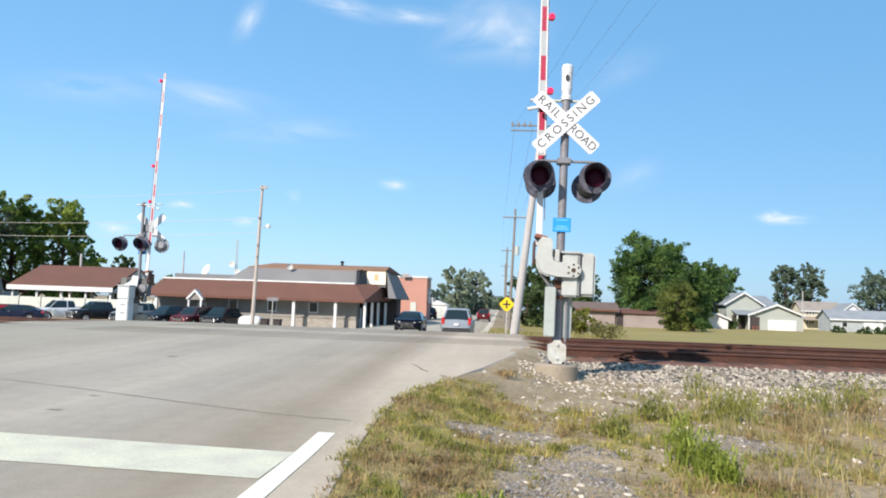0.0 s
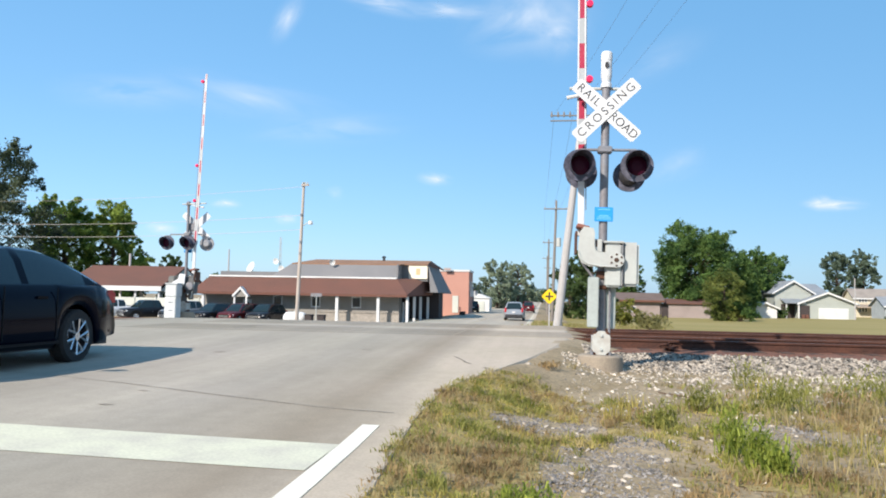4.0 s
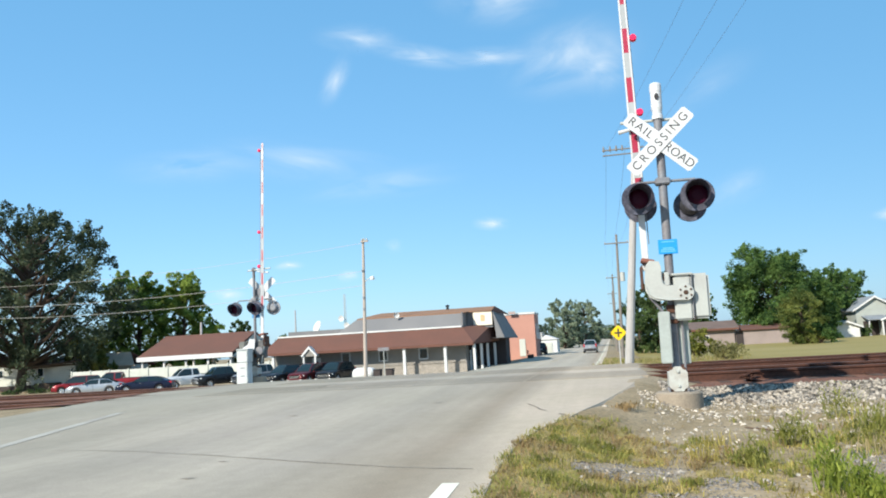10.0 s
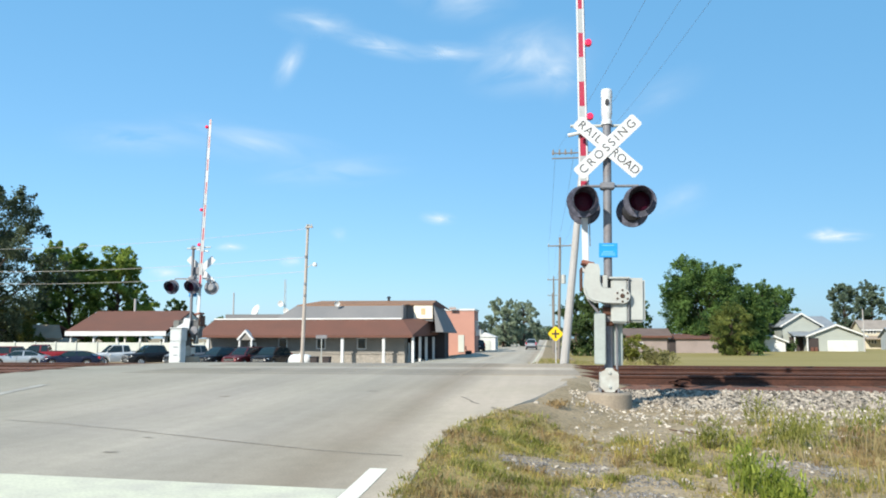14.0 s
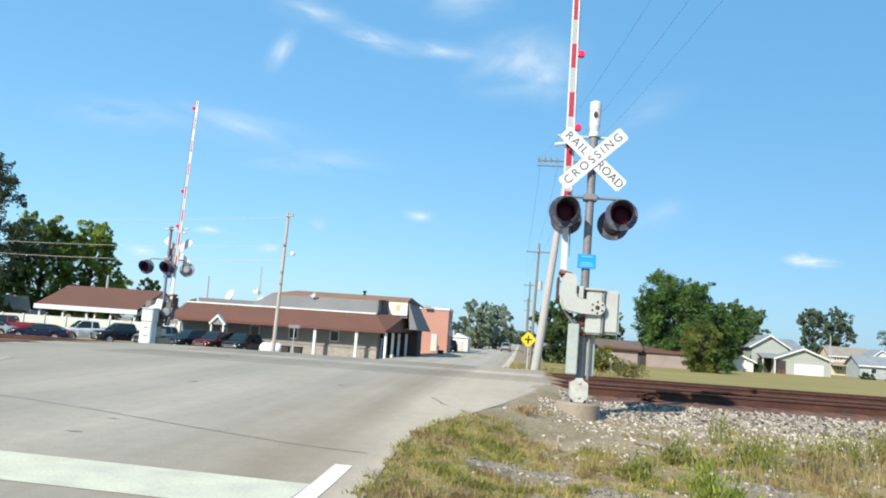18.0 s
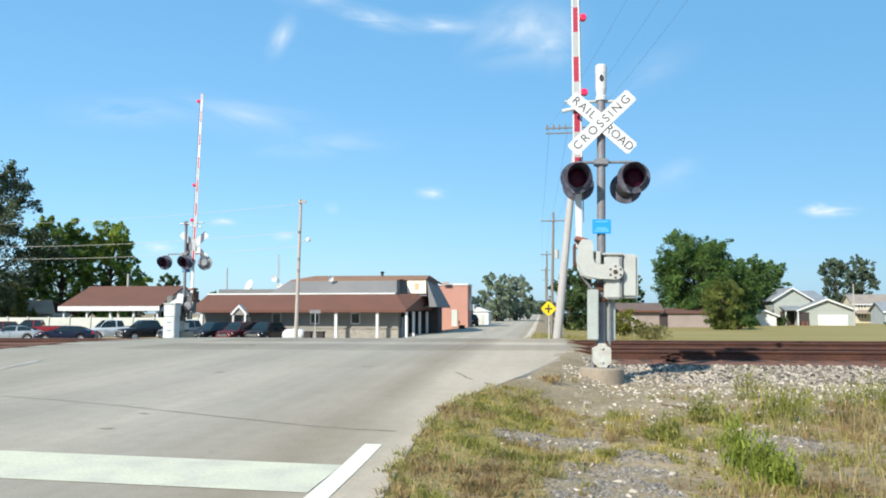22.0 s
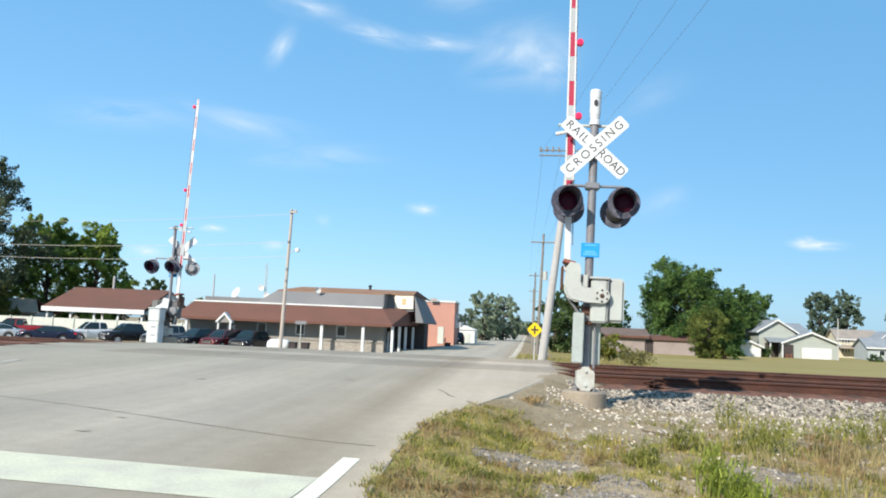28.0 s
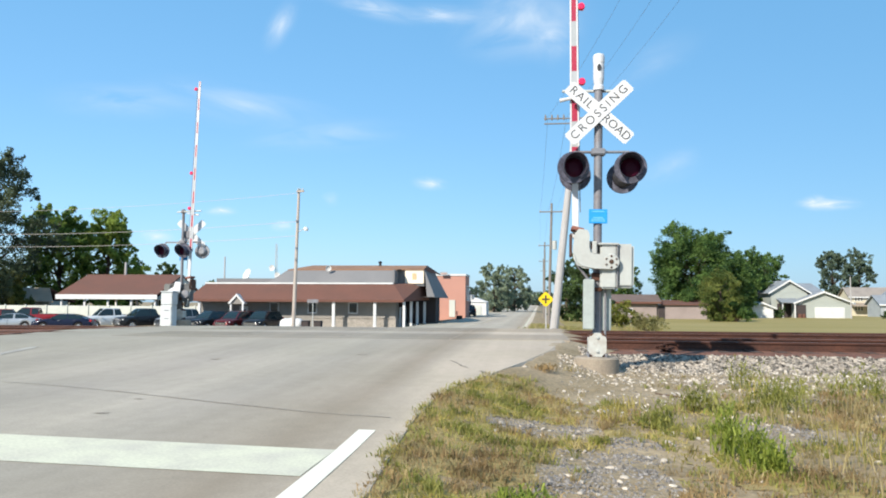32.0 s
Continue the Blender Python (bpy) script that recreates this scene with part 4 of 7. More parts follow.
    v = part("vent_pipe", tube(bmesh.new(), (-15.6, 75, 4.4), (-15.6, 75, 4.95), 0.13, seg=10), M_BLACK, h)
    part("vent_cap", lathe(bmesh.new(), [(0.2, 4.9), (0.22, 4.98), (0.05, 5.08)], 10, "z", (-15.6, 75, 0)), M_BLACK, v)
    # gabled entrance
    e = part("entrance_gable", bmesh.new(), M_TRIM, h)
    bm = bmesh.new()
    prism(bm, [(-28.55, 0.9), (-27.75, 1.75), (-26.95, 0.9), (-27.05, 0.75), (-27.75, 1.5), (-28.45, 0.75)], "y", 68.6, 69.3)
    part("gable_trim", bm, M_TRIM, e, "white gable trim over the entrance")
    bm = bmesh.new()
    prism(bm, [(-28.4, 0.8), (-27.75, 1.48), (-27.1, 0.8)], "y", 68.75, 69.2)
    part("gable_panel", bm, M_SIDING, e)
    for s in (-28.4, -27.25):
        part("entrance_post", nb(s, s + 0.15, 68.7, 68.85, G - 0.3, 0.85), M_TRIM, e)
    dr = part("entrance_door", nb(-28.15, -27.35, 70.4, 70.58, G, G + 2.1, 0.01), M_TRIM, e, "white entrance door")
    part("door_glass", nb(-27.98, -27.52, 70.37, 70.41, G + 1.0, G + 1.8), M_GLASSDARK, dr)
    return h


def shelter():
    h = thing("open_shelter", pose(0, 0, 0), "open-sided shelter with brown gabled roof and white fascia", "building")
    x0, x1 = -53.2, -41.4
    part("roof_front", slab([(x0, 80, 1.75), (x1, 80, 1.75), (x1, 86, 4.15), (x0, 86, 4.15)], 0.15), M_SHINGLE, h, "brown shingled roof slope")
    part("roof_back", slab([(x0, 86, 4.15), (x1, 86, 4.15), (x1, 92, 1.75), (x0, 92, 1.75)], 0.15), M_SHINGLE, h)
    part("fascia", nb(x0 - 0.05, x1 + 0.05, 79.9, 79.98, 1.22, 1.72), M_TRIM, h, "white fascia board")
    part("fascia", nb(x0 - 0.05, x1 + 0.05, 92.02, 92.1, 1.25, 1.68), M_TRIM, h)
    for gx in (x0 + 0.05, x1 - 0.15):
        bm = bmesh.new()
        prism(bm, [(80.2, 1.3), (86, 3.95), (91.8, 1.3)], "x", gx, gx + 0.1)
        part("gable_wall", bm, M_VINYL, h, "pale gable wall")
    part("soffit", nb(x0 + 0.1, x1 - 0.1, 80.1, 91.9, 1.2, 1.28), M_TRIM, h)
    for k in range(5):
        x = x0 + 0.3 + (x1 - x0 - 0.8) * k / 4
        for y in (80.3, 91.5):
            part("post", nb(x, x + 0.2, y, y + 0.2, G - 0.2, 1.22), M_TRIM, h)
    part("rear_wall", nb(x0, x1, 91.6, 91.75, G - 0.2, 0.4), M_CREAM, h)
    part("vent_pipe", tube(bmesh.new(), (-48.5, 86, 4.0), (-48.5, 86, 5.6), 0.14, seg=8), M_WOODPOLE, h)
    for tx in (-51.5, -48.6, -45.4, -43.2):
        part("bench", nb(tx - 0.9, tx + 0.9, 84, 84.8, G + 0.65, G + 0.75), M_BARK, h)
    return h


def fence():
    h = thing("vinyl_fence", pose(0, 0, 0), "white vinyl panel fence behind parked cars", "fence")
    x = -60.3
    me = bpy.data.meshes.new("fence_panel")
    nbm = nb(0, 2.3, -0.03, 0.03, G - 0.1, 0.42)
    for v in nbm.verts:
        v.co.z += 0.08 if v.co.z > 0 else 0
    nbm.to_mesh(me)
    nbm.free()
    me.materials.append(M_VINYL)
    while x < -35:
        p = part("fence_panel", me, None, h)
        p.matrix_basis = pose(x, 78.2, 0)
        q = part("fence_post", nb(-0.07, 0.07, -0.07, 0.07, G - 0.2, 0.6, 0.01), M_VINYL, h)
        q.matrix_basis = pose(x - 0.05, 78.15, 0)
        x += 2.42
    return h


def trailer_home():
    h = thing("mobile_home", pose(0, 0, 0), "pale green mobile home shaded by trees", "house")
    block("wall", M_VINYL, h, -82, -66.5, 86.9, 91, -0.9, 1.75)
    block("skirting", M_DARKANDSHADE, h, -82, -66.5, 86.95, 91, G - 0.1, -0.9)
    part("roof", slab([(-82.3, 86.7, 1.75), (-66.2, 86.7, 1.75), (-66.2, 89, 2.35), (-82.3, 89, 2.35)], 0.1), M_GREYROOF, h)
    part("roof", slab([(-82.3, 89, 2.35), (-66.2, 89, 2.35), (-66.2, 91.2, 1.75), (-82.3, 91.2, 1.75)], 0.1), M_GREYROOF, h)
    for x in (-80, -77.6, -73.9, -71.6):
        window(h, x - 0.5, x + 0.5, 0.1, 1.2, 86.9)
    part("porch", nb(-71.5, -68.5, 85.6, 86.85, G - 0.1, -0.7, 0.02), M_BARK, h)
    g = thing("garage_roof_house", pose(0, 0, 0), "low pale house with tan roof behind the fence", "house")
    block("wall", M_CREAM, g, -74.5, -62.2, 92.2, 96, G, 1.0)
    part("roof", slab([(-75.2, 91.7, 1.0), (-61.4, 91.7, 0.95), (-63.6, 94.2, 2.7), (-74.2, 94.2, 2.8)], 0.15), mat("tan_shingles", (0.42, 0.36, 0.28), 0.9), g, "tan shingled roof")
    part("roof", slab([(-74.2, 94.2, 2.8), (-63.6, 94.2, 2.7), (-61.4, 96.6, 0.95), (-75.2, 96.6, 1.0)], 0.15), M_SHINGLE, g)


def brick_store():
    h = thing("brick_store", pose(0, 0, 0), "two-storey red brick store with white coping", "building")
    block("wall", M_BRICK, h, -24, -10.0, 105, 111, G - 0.3, 4.7, "red brick wall")
    part("coping", nb(-24.1, -9.9, 104.9, 111.1, 4.7, 4.95), M_TRIM, h, "white roof coping")
    for k, z in enumerate((1.9,)):
        for y in (106.5, 108.8):
            window(h, y, y + 1.3, z, z + 1.5, -10.0, side="+x")
    part("wall_sign", nb(-9.95, -9.2, 106.0, 106.15, 1.3, 2.1, 0.02), M_TRIM, h, "small white projecting sign")
    part("wall_sign", nb(-9.95, -9.2, 109.0, 109.15, 1.5, 2.2, 0.02), M_TRIM, h)
    part("door", nb(-12.2, -11.4, 104.9, 105.0, G + 0.6, G + 2.9), M_VINYL, h)
    f = part("flag", nb(-13.4, -12.4, 104.4, 104.46, 4.75, 5.2), M_GREYSHEET, h, "small faded flag on the roof edge")
    part("flag_stripe", nb(-13.3, -12.5, 104.38, 104.4, 4.9, 5.0), M_BRICK, f)
    # chairs or a bench by the street
    b = thing("street_bench", pose(-9.7, 94.5, road_z(-9.7, 94.5)), "dark slatted bench beside the street", "bench")
    for k in range(4):
        part("seat_slat", nb(-0.3 + k * 0.15, -0.18 + k * 0.15, -0.8, 0.8, 0.42, 0.46), M_DARKANDSHADE, b)
    for k in range(3):
        part("back_slat", nb(-0.36, -0.32, -0.8, 0.8, 0.55 + k * 0.16, 0.66 + k * 0.16), M_DARKANDSHADE, b)
    for y in (-0.7, 0.65):
        part("leg", nb(-0.34, 0.28, y, y + 0.06, 0.0, 0.42), M_DARKANDSHADE, b)
    # farther row of stores
    g = thing("grey_store", pose(0, 0, 0), "dark low store farther up the street", "building")
    block("wall", mat("dark_brick", (0.20, 0.15, 0.13), 0.9), g, -26, -10.4, 113, 118, G, 2.6)
    part("coping", nb(-26.1, -10.3, 112.9, 118.1, 2.6, 2.8), M_GREYROOF, g)
    w = thing("white_garage", pose(0, 0, 0), "small white street-side garage", "building")
    block("wall", M_TRIM, w, -12.0, -8.6, 126, 132, G, 1.2)
    bm = bmesh.new()
    prism(bm, [(-12.2, 1.15), (-10.3, 1.9), (-8.4, 1.15)], "y", 125.8, 132.2)
    part("roof", bm, M_TRIM, w)
    part("garage_door", nb(-11.4, -9.4, 125.9, 126.0, G, 0.7), M_VINYL, w)


def gable_house(name, label, x0, x1, y0, y1, z_eave, z_ridge, wall, roof, ridge="x", over=0.5, base=G, trim=None):
    """A house under a gabled roof: walls, two roof slopes, gable ends."""
    h = thing(name, pose(0, 0, 0), label, "house")
    block("wall", wall, h, x0, x1, y0, y1, base - 0.3, z_eave)
    if ridge == "x":
        ym = (y0 + y1) / 2
        part("roof", slab([(x0 - over, y0 - over, z_eave), (x1 + over, y0 - over, z_eave), (x1 + over, ym, z_ridge), (x0 - over, ym, z_ridge)], 0.18), roof, h)
        part("roof", slab([(x0 - over, ym, z_ridge), (x1 + over, ym, z_ridge), (x1 + over, y1 + over, z_eave), (x0 - over, y1 + over, z_eave)], 0.18), roof, h)
        for gx in (x0, x1 - 0.15):
            bm = bmesh.new()
            prism(bm, [(y0, z_eave - 0.02), (ym, z_ridge - 0.25), (y1, z_eave - 0.02)], "x", gx, gx + 0.15)
            part("gable_wall", bm, wall, h)
        part("fascia", nb(x0 - over, x1 + over, y0 - over - 0.06, y0 - over - 0.005, z_eave - 0.3, z_eave), trim or M_TRIM, h)
    else:
        xm = (x0 + x1) / 2
        part("roof", slab([(x0 - over, y0 - over, z_eave), (xm, y0 - over, z_ridge), (xm, y1 + over, z_ridge), (x0 - over, y1 + over, z_eave)], 0.18), roof, h)
        part("roof", slab([(xm, y0 - over, z_ridge), (x1 + over, y0 - over, z_eave), (x1 + over, y1 + over, z_eave), (xm, y1 + over, z_ridge)], 0.18), roof, h)
        for gy in (y0, y1 - 0.15):
            bm = bmesh.new()
            prism(bm, [(x0, z_eave - 0.02), (xm, z_ridge - 0.25), (x1, z_eave - 0.02)], "y", gy, gy + 0.15)
            part("gable_wall", bm, wall, h)
        bm = bmesh.new()
        prism(bm, [(x0 - over, z_eave), (xm, z_ridge), (x1 + over, z_eave), (x1 + over, z_eave - 0.3), (xm, z_ridge - 0.35), (x0 - over, z_eave - 0.3)], "y", y0 - over - 0.07, y0 - over - 0.01)
        part("rake_board", bm, M_TRIM, h, "white rake boards")
    return h


def east_houses():
    slate = mat("slate_shingles", (0.24, 0.27, 0.30), 0.9, var=0.1, scale=1.5)
    h = gable_house("main_house", "cream two-storey house with grey roof", 44.3, 51.0, 156, 168, 3.3, 5.8, M_CREAM, slate, "y", 0.6)
    part("roof_wing", slab([(48, 158, 3.2), (56, 160, 3.2), (55, 166, 5.4), (48, 166, 5.4)], 0.2), slate, h, "grey shingled side roof")
    block("wing_wall", M_CREAM, h, 49, 57.3, 161, 170, G - 0.2, 3.2)
    g = gable_house("attached_garage", "cream garage with a white double door under a gabled roof", 47.9, 57.7, 153, 162, 1.4, 3.6, M_CREAM, slate, "y", 0.6)
    part("garage_door", nb(51.25, 56.55, 152.86, 153.0, G, 0.55, 0.02), M_TRIM, g, "white double garage door")
    for k in range(3):
        part("door_rail", nb(51.35, 56.45, 152.84, 152.86, G + 0.5 + k * 0.5, G + 0.53 + k * 0.5), M_VINYL, g)
    part("porch_roof", slab([(45.2, 152.5, 1.5), (48.8, 152.5, 1.5), (48.8, 156.2, 2.3), (45.2, 156.2, 2.3)], 0.15), slate, h)
    for x in (45.4, 47.6):
        part("porch_post", nb(x, x + 0.22, 152.8, 153.0, G, 1.4), M_TRIM, h)
    # both dark panels carry the porch shade in their colour
    block("porch_shade_wall", M_DARKANDSHADE, h, 45.4, 48.8, 155.8, 155.99, G, 1.2)
    block("porch_shade_panel", M_DARKANDSHADE, g, 47.95, 49.7, 152.93, 153.0, G, 1.0, "flat dark panel standing in for a shaded porch")
    part("porch_post", nb(47.5, 47.72, 152.5, 152.72, G, 1.3), M_TRIM, g)
    for x in (48.2, 48.9):
        part("porch_seat", nb(x, x + 0.5, 152.5, 152.9, G, G + 0.8, 0.03), M_SHINGLE, g)
    p = gable_house("yellow_house", "pale yellow two-storey house beyond the lawn", 71.5, 80.5, 190, 196.2, 2.95, 5.2, mat("yellow_siding", (0.58, 0.54, 0.42), 0.8), mat("brown_grey_shingles", (0.28, 0.25, 0.22), 0.9), "x")
    for x in (72.5, 73.15, 73.8, 77.0):
        window(p, x, x + 0.5, 1.95, 2.95, 190)
        window(p, x, x + 0.5, -0.3, 0.7, 190)
    gable_house("white_cottage", "bright white gabled house between the others", 77.4, 82.5, 183, 189, 2.6, 4.9, M_TRIM, slate, "y", 0.4)
    part("porch_roof", slab([(71.3, 187.6, 0.85), (77.2, 187.6, 0.85), (77.2, 190, 1.55), (71.3, 190, 1.55)], 0.15), mat("tan_porch", (0.34, 0.28, 0.22), 0.9), p)
    q = gable_house("blue_grey_house", "pale blue-grey house with white trim", 70.8, 90, 172, 178.8, 1.2, 3.2, mat("blue_grey_siding", (0.38, 0.42, 0.44), 0.8), slate, "x")
    part("garage_door", nb(77.5, 81.5, 171.85, 172.0, G, 0.7, 0.02), M_TRIM, q)
    for x in (73, 84):
        window(q, x, x + 1.2, G + 1.0, 0.6, 172)
    s = gable_house("brown_outbuilding", "low brown-roofed outbuilding beside the big tree", 12.6, 19.0, 130, 137, 1.35, 2.6, M_PINKBRICK, mat("old_brown_shingles", (0.15, 0.11, 0.095), 0.95, var=0.15), "x", 0.7, trim=M_SHINGLE)
    window(s, 14.2, 15.2, -0.6, 0.3, 130)
    block("annex_wall", M_PINKBRICK, s, 19.1, 27.0, 130.4, 137, G - 0.2, 0.95)
    part("annex_roof", slab([(19.75, 130.0, 0.95), (27.3, 130.0, 0.95), (27.3, 137, 1.7), (19.75, 137, 1.7)], 0.12), M_SHINGLE, s)
    part("annex_door", nb(19.3, 20.3, 130.25, 130.38, G, 0.75), M_DARKANDSHADE, s)
    w = gable_house("white_house", "white house half hidden behind trees", 38.4, 42.4, 148, 154, 0.4, 1.5, M_TRIM, slate, "y")
    b = gable_house("bluff_house", "pale gabled house behind the signal", 12.0, 15.6, 172, 180, 3.0, 5.0, M_CREAM, M_SHINGLE, "y")


tavern()
shelter()
fence()
trailer_home()
brick_store()
east_houses()


# ---- trees and plants ----
def leaf_mat(name, a, b, rough=0.6, patch=0.4, through_light=0.3):
    m = bpy.data.materials.new(name)
    m.use_nodes = True
    n, l = m.node_tree.nodes, m.node_tree.links
    bs = n["Principled BSDF"]
    geo = n.new("ShaderNodeNewGeometry")
    mix = n.new("ShaderNodeMix")
    mix.data_type = "RGBA"
    mix.inputs["A"].default_value, mix.inputs["B"].default_value = (*[c * TONE for c in a], 1), (*b, 1)
    tc, ns, mr, add = n.new("ShaderNodeTexCoord"), n.new("ShaderNodeTexNoise"), n.new("ShaderNodeMapRange"), n.new("ShaderNodeMath")
    ns.inputs["Scale"].default_value, ns.inputs["Detail"].default_value = patch, 3
    l.new(tc.outputs["Object"], ns.inputs["Vector"])
    mr.inputs["From Min"].default_value, mr.inputs["From Max"].default_value = 0.35, 0.65
    mr.inputs["To Min"].default_value, mr.inputs["To Max"].default_value = -0.3, 0.7
    l.new(ns.outputs["Fac"], mr.inputs["Value"])
    add.operation, add.use_clamp = "MULTIPLY_ADD", True
    add.inputs[1].default_value = 0.6
    l.new(geo.outputs["Random Per Island"], add.inputs[0])
    l.new(mr.outputs["Result"], add.inputs[2])
    l.new(add.outputs["Value"], mix.inputs["Factor"])
    l.new(mix.outputs["Result"], bs.inputs["Base Color"])
    bs.inputs["Roughness"].default_value = rough
    bs.inputs["Specular IOR Level"].default_value = 0.25
    tr = n.new("ShaderNodeBsdfTranslucent")
    l.new(mix.outputs["Result"], tr.inputs["Color"])
    ms = n.new("ShaderNodeMixShader")
    ms.inputs["Fac"].default_value = through_light
    l.new(bs.outputs["BSDF"], ms.inputs[1])
    l.new(tr.outputs["BSDF"], ms.inputs[2])
    l.new(ms.outputs["Shader"], n["Material Output"].inputs["Surface"])
    return m


M_LEAF = leaf_mat("maple_leaves", (0.022, 0.062, 0.018), (0.135, 0.225, 0.058))
M_LEAFDARK = leaf_mat("dark_leaves", (0.016, 0.040, 0.015), (0.10, 0.155, 0.05))
M_LEAFELM = leaf_mat("elm_leaves", (0.018, 0.034, 0.02), (0.105, 0.135, 0.07))
M_LEAFYEL = leaf_mat("yellowish_leaves", (0.075, 0.10, 0.018), (0.25, 0.25, 0.05))
M_LEAFLIME = leaf_mat("yellow_green_leaves", (0.06, 0.125, 0.022), (0.33, 0.42, 0.085), through_light=0.4)
M_LEAFOLIVE = leaf_mat("olive_green_leaves", (0.05, 0.085, 0.018), (0.19, 0.22, 0.055))
M_LEAFSCRUB = leaf_mat("dry_scrub_leaves", (0.14, 0.14, 0.05), (0.33, 0.31, 0.13))
M_LEAFRUST = leaf_mat("bronzed_leaves", (0.06, 0.10, 0.022), (0.24, 0.22, 0.055))
# distance haze is put into the next two leaf colours
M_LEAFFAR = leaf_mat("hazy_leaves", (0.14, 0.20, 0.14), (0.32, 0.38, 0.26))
M_LEAFBLUE = leaf_mat("haze_tinted_leaves", (0.05, 0.085, 0.06), (0.15, 0.20, 0.135))


def leaf_cloud(name, centres, radii, count, size, material, seed):
    """Small leaf pieces along sprays of twigs that reach outward from each limb's end."""
    count, size = int(count * 2.4), size * 0.58
    rs = np.random.RandomState(seed)
    cs, rr = np.array(centres), np.array(radii)
    per = 8
    j = np.repeat(np.arange(len(cs)), per)
    out = cs[j] - cs.mean(0)
    out /= np.linalg.norm(out, axis=1)[:, None] + 0.01
    d0 = out * 0.75 + np.array([0, 0, 0.28]) + rs.normal(size=(len(j), 3)) * 0.55
    d0 /= np.linalg.norm(d0, axis=1)[:, None]
    base = cs[j] + rs.normal(size=(len(j), 3)) * rr[j][:, None] * 0.42
    length = rr[j] * (0.55 + 1.0 * rs.rand(len(j)))
    k = rs.choice(len(j), count, p=length ** 1.6 / np.sum(length ** 1.6))
    u = rs.rand(count) ** 0.85
    thick = rr[j][k] * 0.24 * (1.15 - 0.85 * u)
    p = base[k] + d0[k] * (length[k] * u)[:, None] + rs.normal(size=(count, 3)) * thick[:, None]
    p[:, 2] -= 0.22 * length[k] * u ** 2
    a = rs.normal(size=(count, 3))
    a /= np.linalg.norm(a, axis=1)[:, None]
    b = np.cross(a, rs.normal(size=(count, 3)))
    b /= np.linalg.norm(b, axis=1)[:, None]
    s = (size * (0.6 + 0.8 * rs.rand(count)))[:, None]
    v = np.concatenate([p - a * s, p + b * s * 0.55, p + a * s, p - b * s * 0.55], axis=1).reshape(-1, 3)
    f = np.arange(count * 4).reshape(-1, 4)
    me = bpy.data.meshes.new(name)
    me.from_pydata(v.tolist(), [], f.tolist())
    me.materials.append(material)
    return me


def tree(x, y, z, height, spread, seed, label, material=None, bottom=0.25, leaves=5000, size=0.3, shape="round", group="", clumps=38, lean=0.0, name="tree", airy=1.0, limb=1.0):
    """A tapered trunk, limbs that fork from it, and a crown of leaf clumps at the limbs' ends."""
    rnd = random.Random(seed)
    t = thing(name, pose(x, y, z), label, "tree", group)
    tr = 0.02 * height + 0.08
    bm = bmesh.new()
    fork = height * max(0.14, bottom * 0.8)
    tube(bm, (0, 0, -0.3), (lean * 0.3, 0, fork), tr * 1.25, tr, 10)
    tube(bm, (lean * 0.3, 0, fork), (lean, 0, height * 0.86), tr, tr * 0.2, 8)
    centres, radii = [], []
    for k in range(clumps):
        u = (k + 0.5) / clumps
        h = bottom + (0.94 - bottom) * u
        if shape == "round":
            w = math.sqrt(max(0.03, 1 - ((h - bottom) / (1 - bottom) * 2 - 0.85) ** 2 / 1.35))
        elif shape == "cone":
            w = max(0.12, 1.05 - (h - bottom) / (1 - bottom))
        else:
            w = 0.55 + 0.45 * math.sin(math.pi * (h - bottom) / (1 - bottom))
        a = k * 2.39996 + rnd.uniform(-0.5, 0.5)
        rad = spread * w * rnd.uniform(0.30, 0.98)
        cx, cy, cz = lean * h + rad * math.cos(a), rad * math.sin(a), height * h + rnd.uniform(-0.05, 0.05) * height
        r = airy * spread * rnd.uniform(0.15, 0.31) * (0.75 + 0.25 * w)
        centres.append((cx, cy, cz))
        radii.append(r)
        if k % 2 == 0:
            s = min(height * 0.8, max(fork * 0.9, cz - rad * 0.7))
            mid = (lean * h + cx * 0.45, cy * 0.45, s + (cz - s) * 0.35)
            tube(bm, (lean * s / height, 0, s), mid, tr * 0.42 * limb, tr * 0.26 * limb, 6)
            tube(bm, mid, (cx, cy, cz), tr * 0.26 * limb, tr * 0.06, 5)
    part("trunk", bm, M_BARK, t)
    part("crown", leaf_cloud("crown", centres, radii, leaves, size, material or M_LEAF, seed), None, t)
    return t


def bush(x, y, z, height, spread, seed, label, material=None, leaves=1500, size=0.14, group=""):
    rnd = random.Random(seed)
    t = thing("bush", pose(x, y, z), label, "bush", group)
    bm = bmesh.new()
    centres, radii = [], []
    for k in range(16):
        a, w = k * 2.4, rnd.uniform(0.1, 0.75)
        h = height * rnd.uniform(0.25, 0.82) * (1.1 - 0.45 * w)
        c = (spread * w * math.cos(a), spread * w * math.sin(a), h)
        centres.append(c)
        radii.append(min(spread, height) * rnd.uniform(0.22, 0.38))
        tube(bm, (0, 0, -0.1), c, 0.03 + 0.01 * height, 0.01, 5)
    part("stem", bm, M_BARK, t)
    part("foliage", leaf_cloud("foliage", centres, radii, leaves, size, material or M_LEAF, seed), None, t)
    return t


def lz(x, y):
    return land_z(x, y)


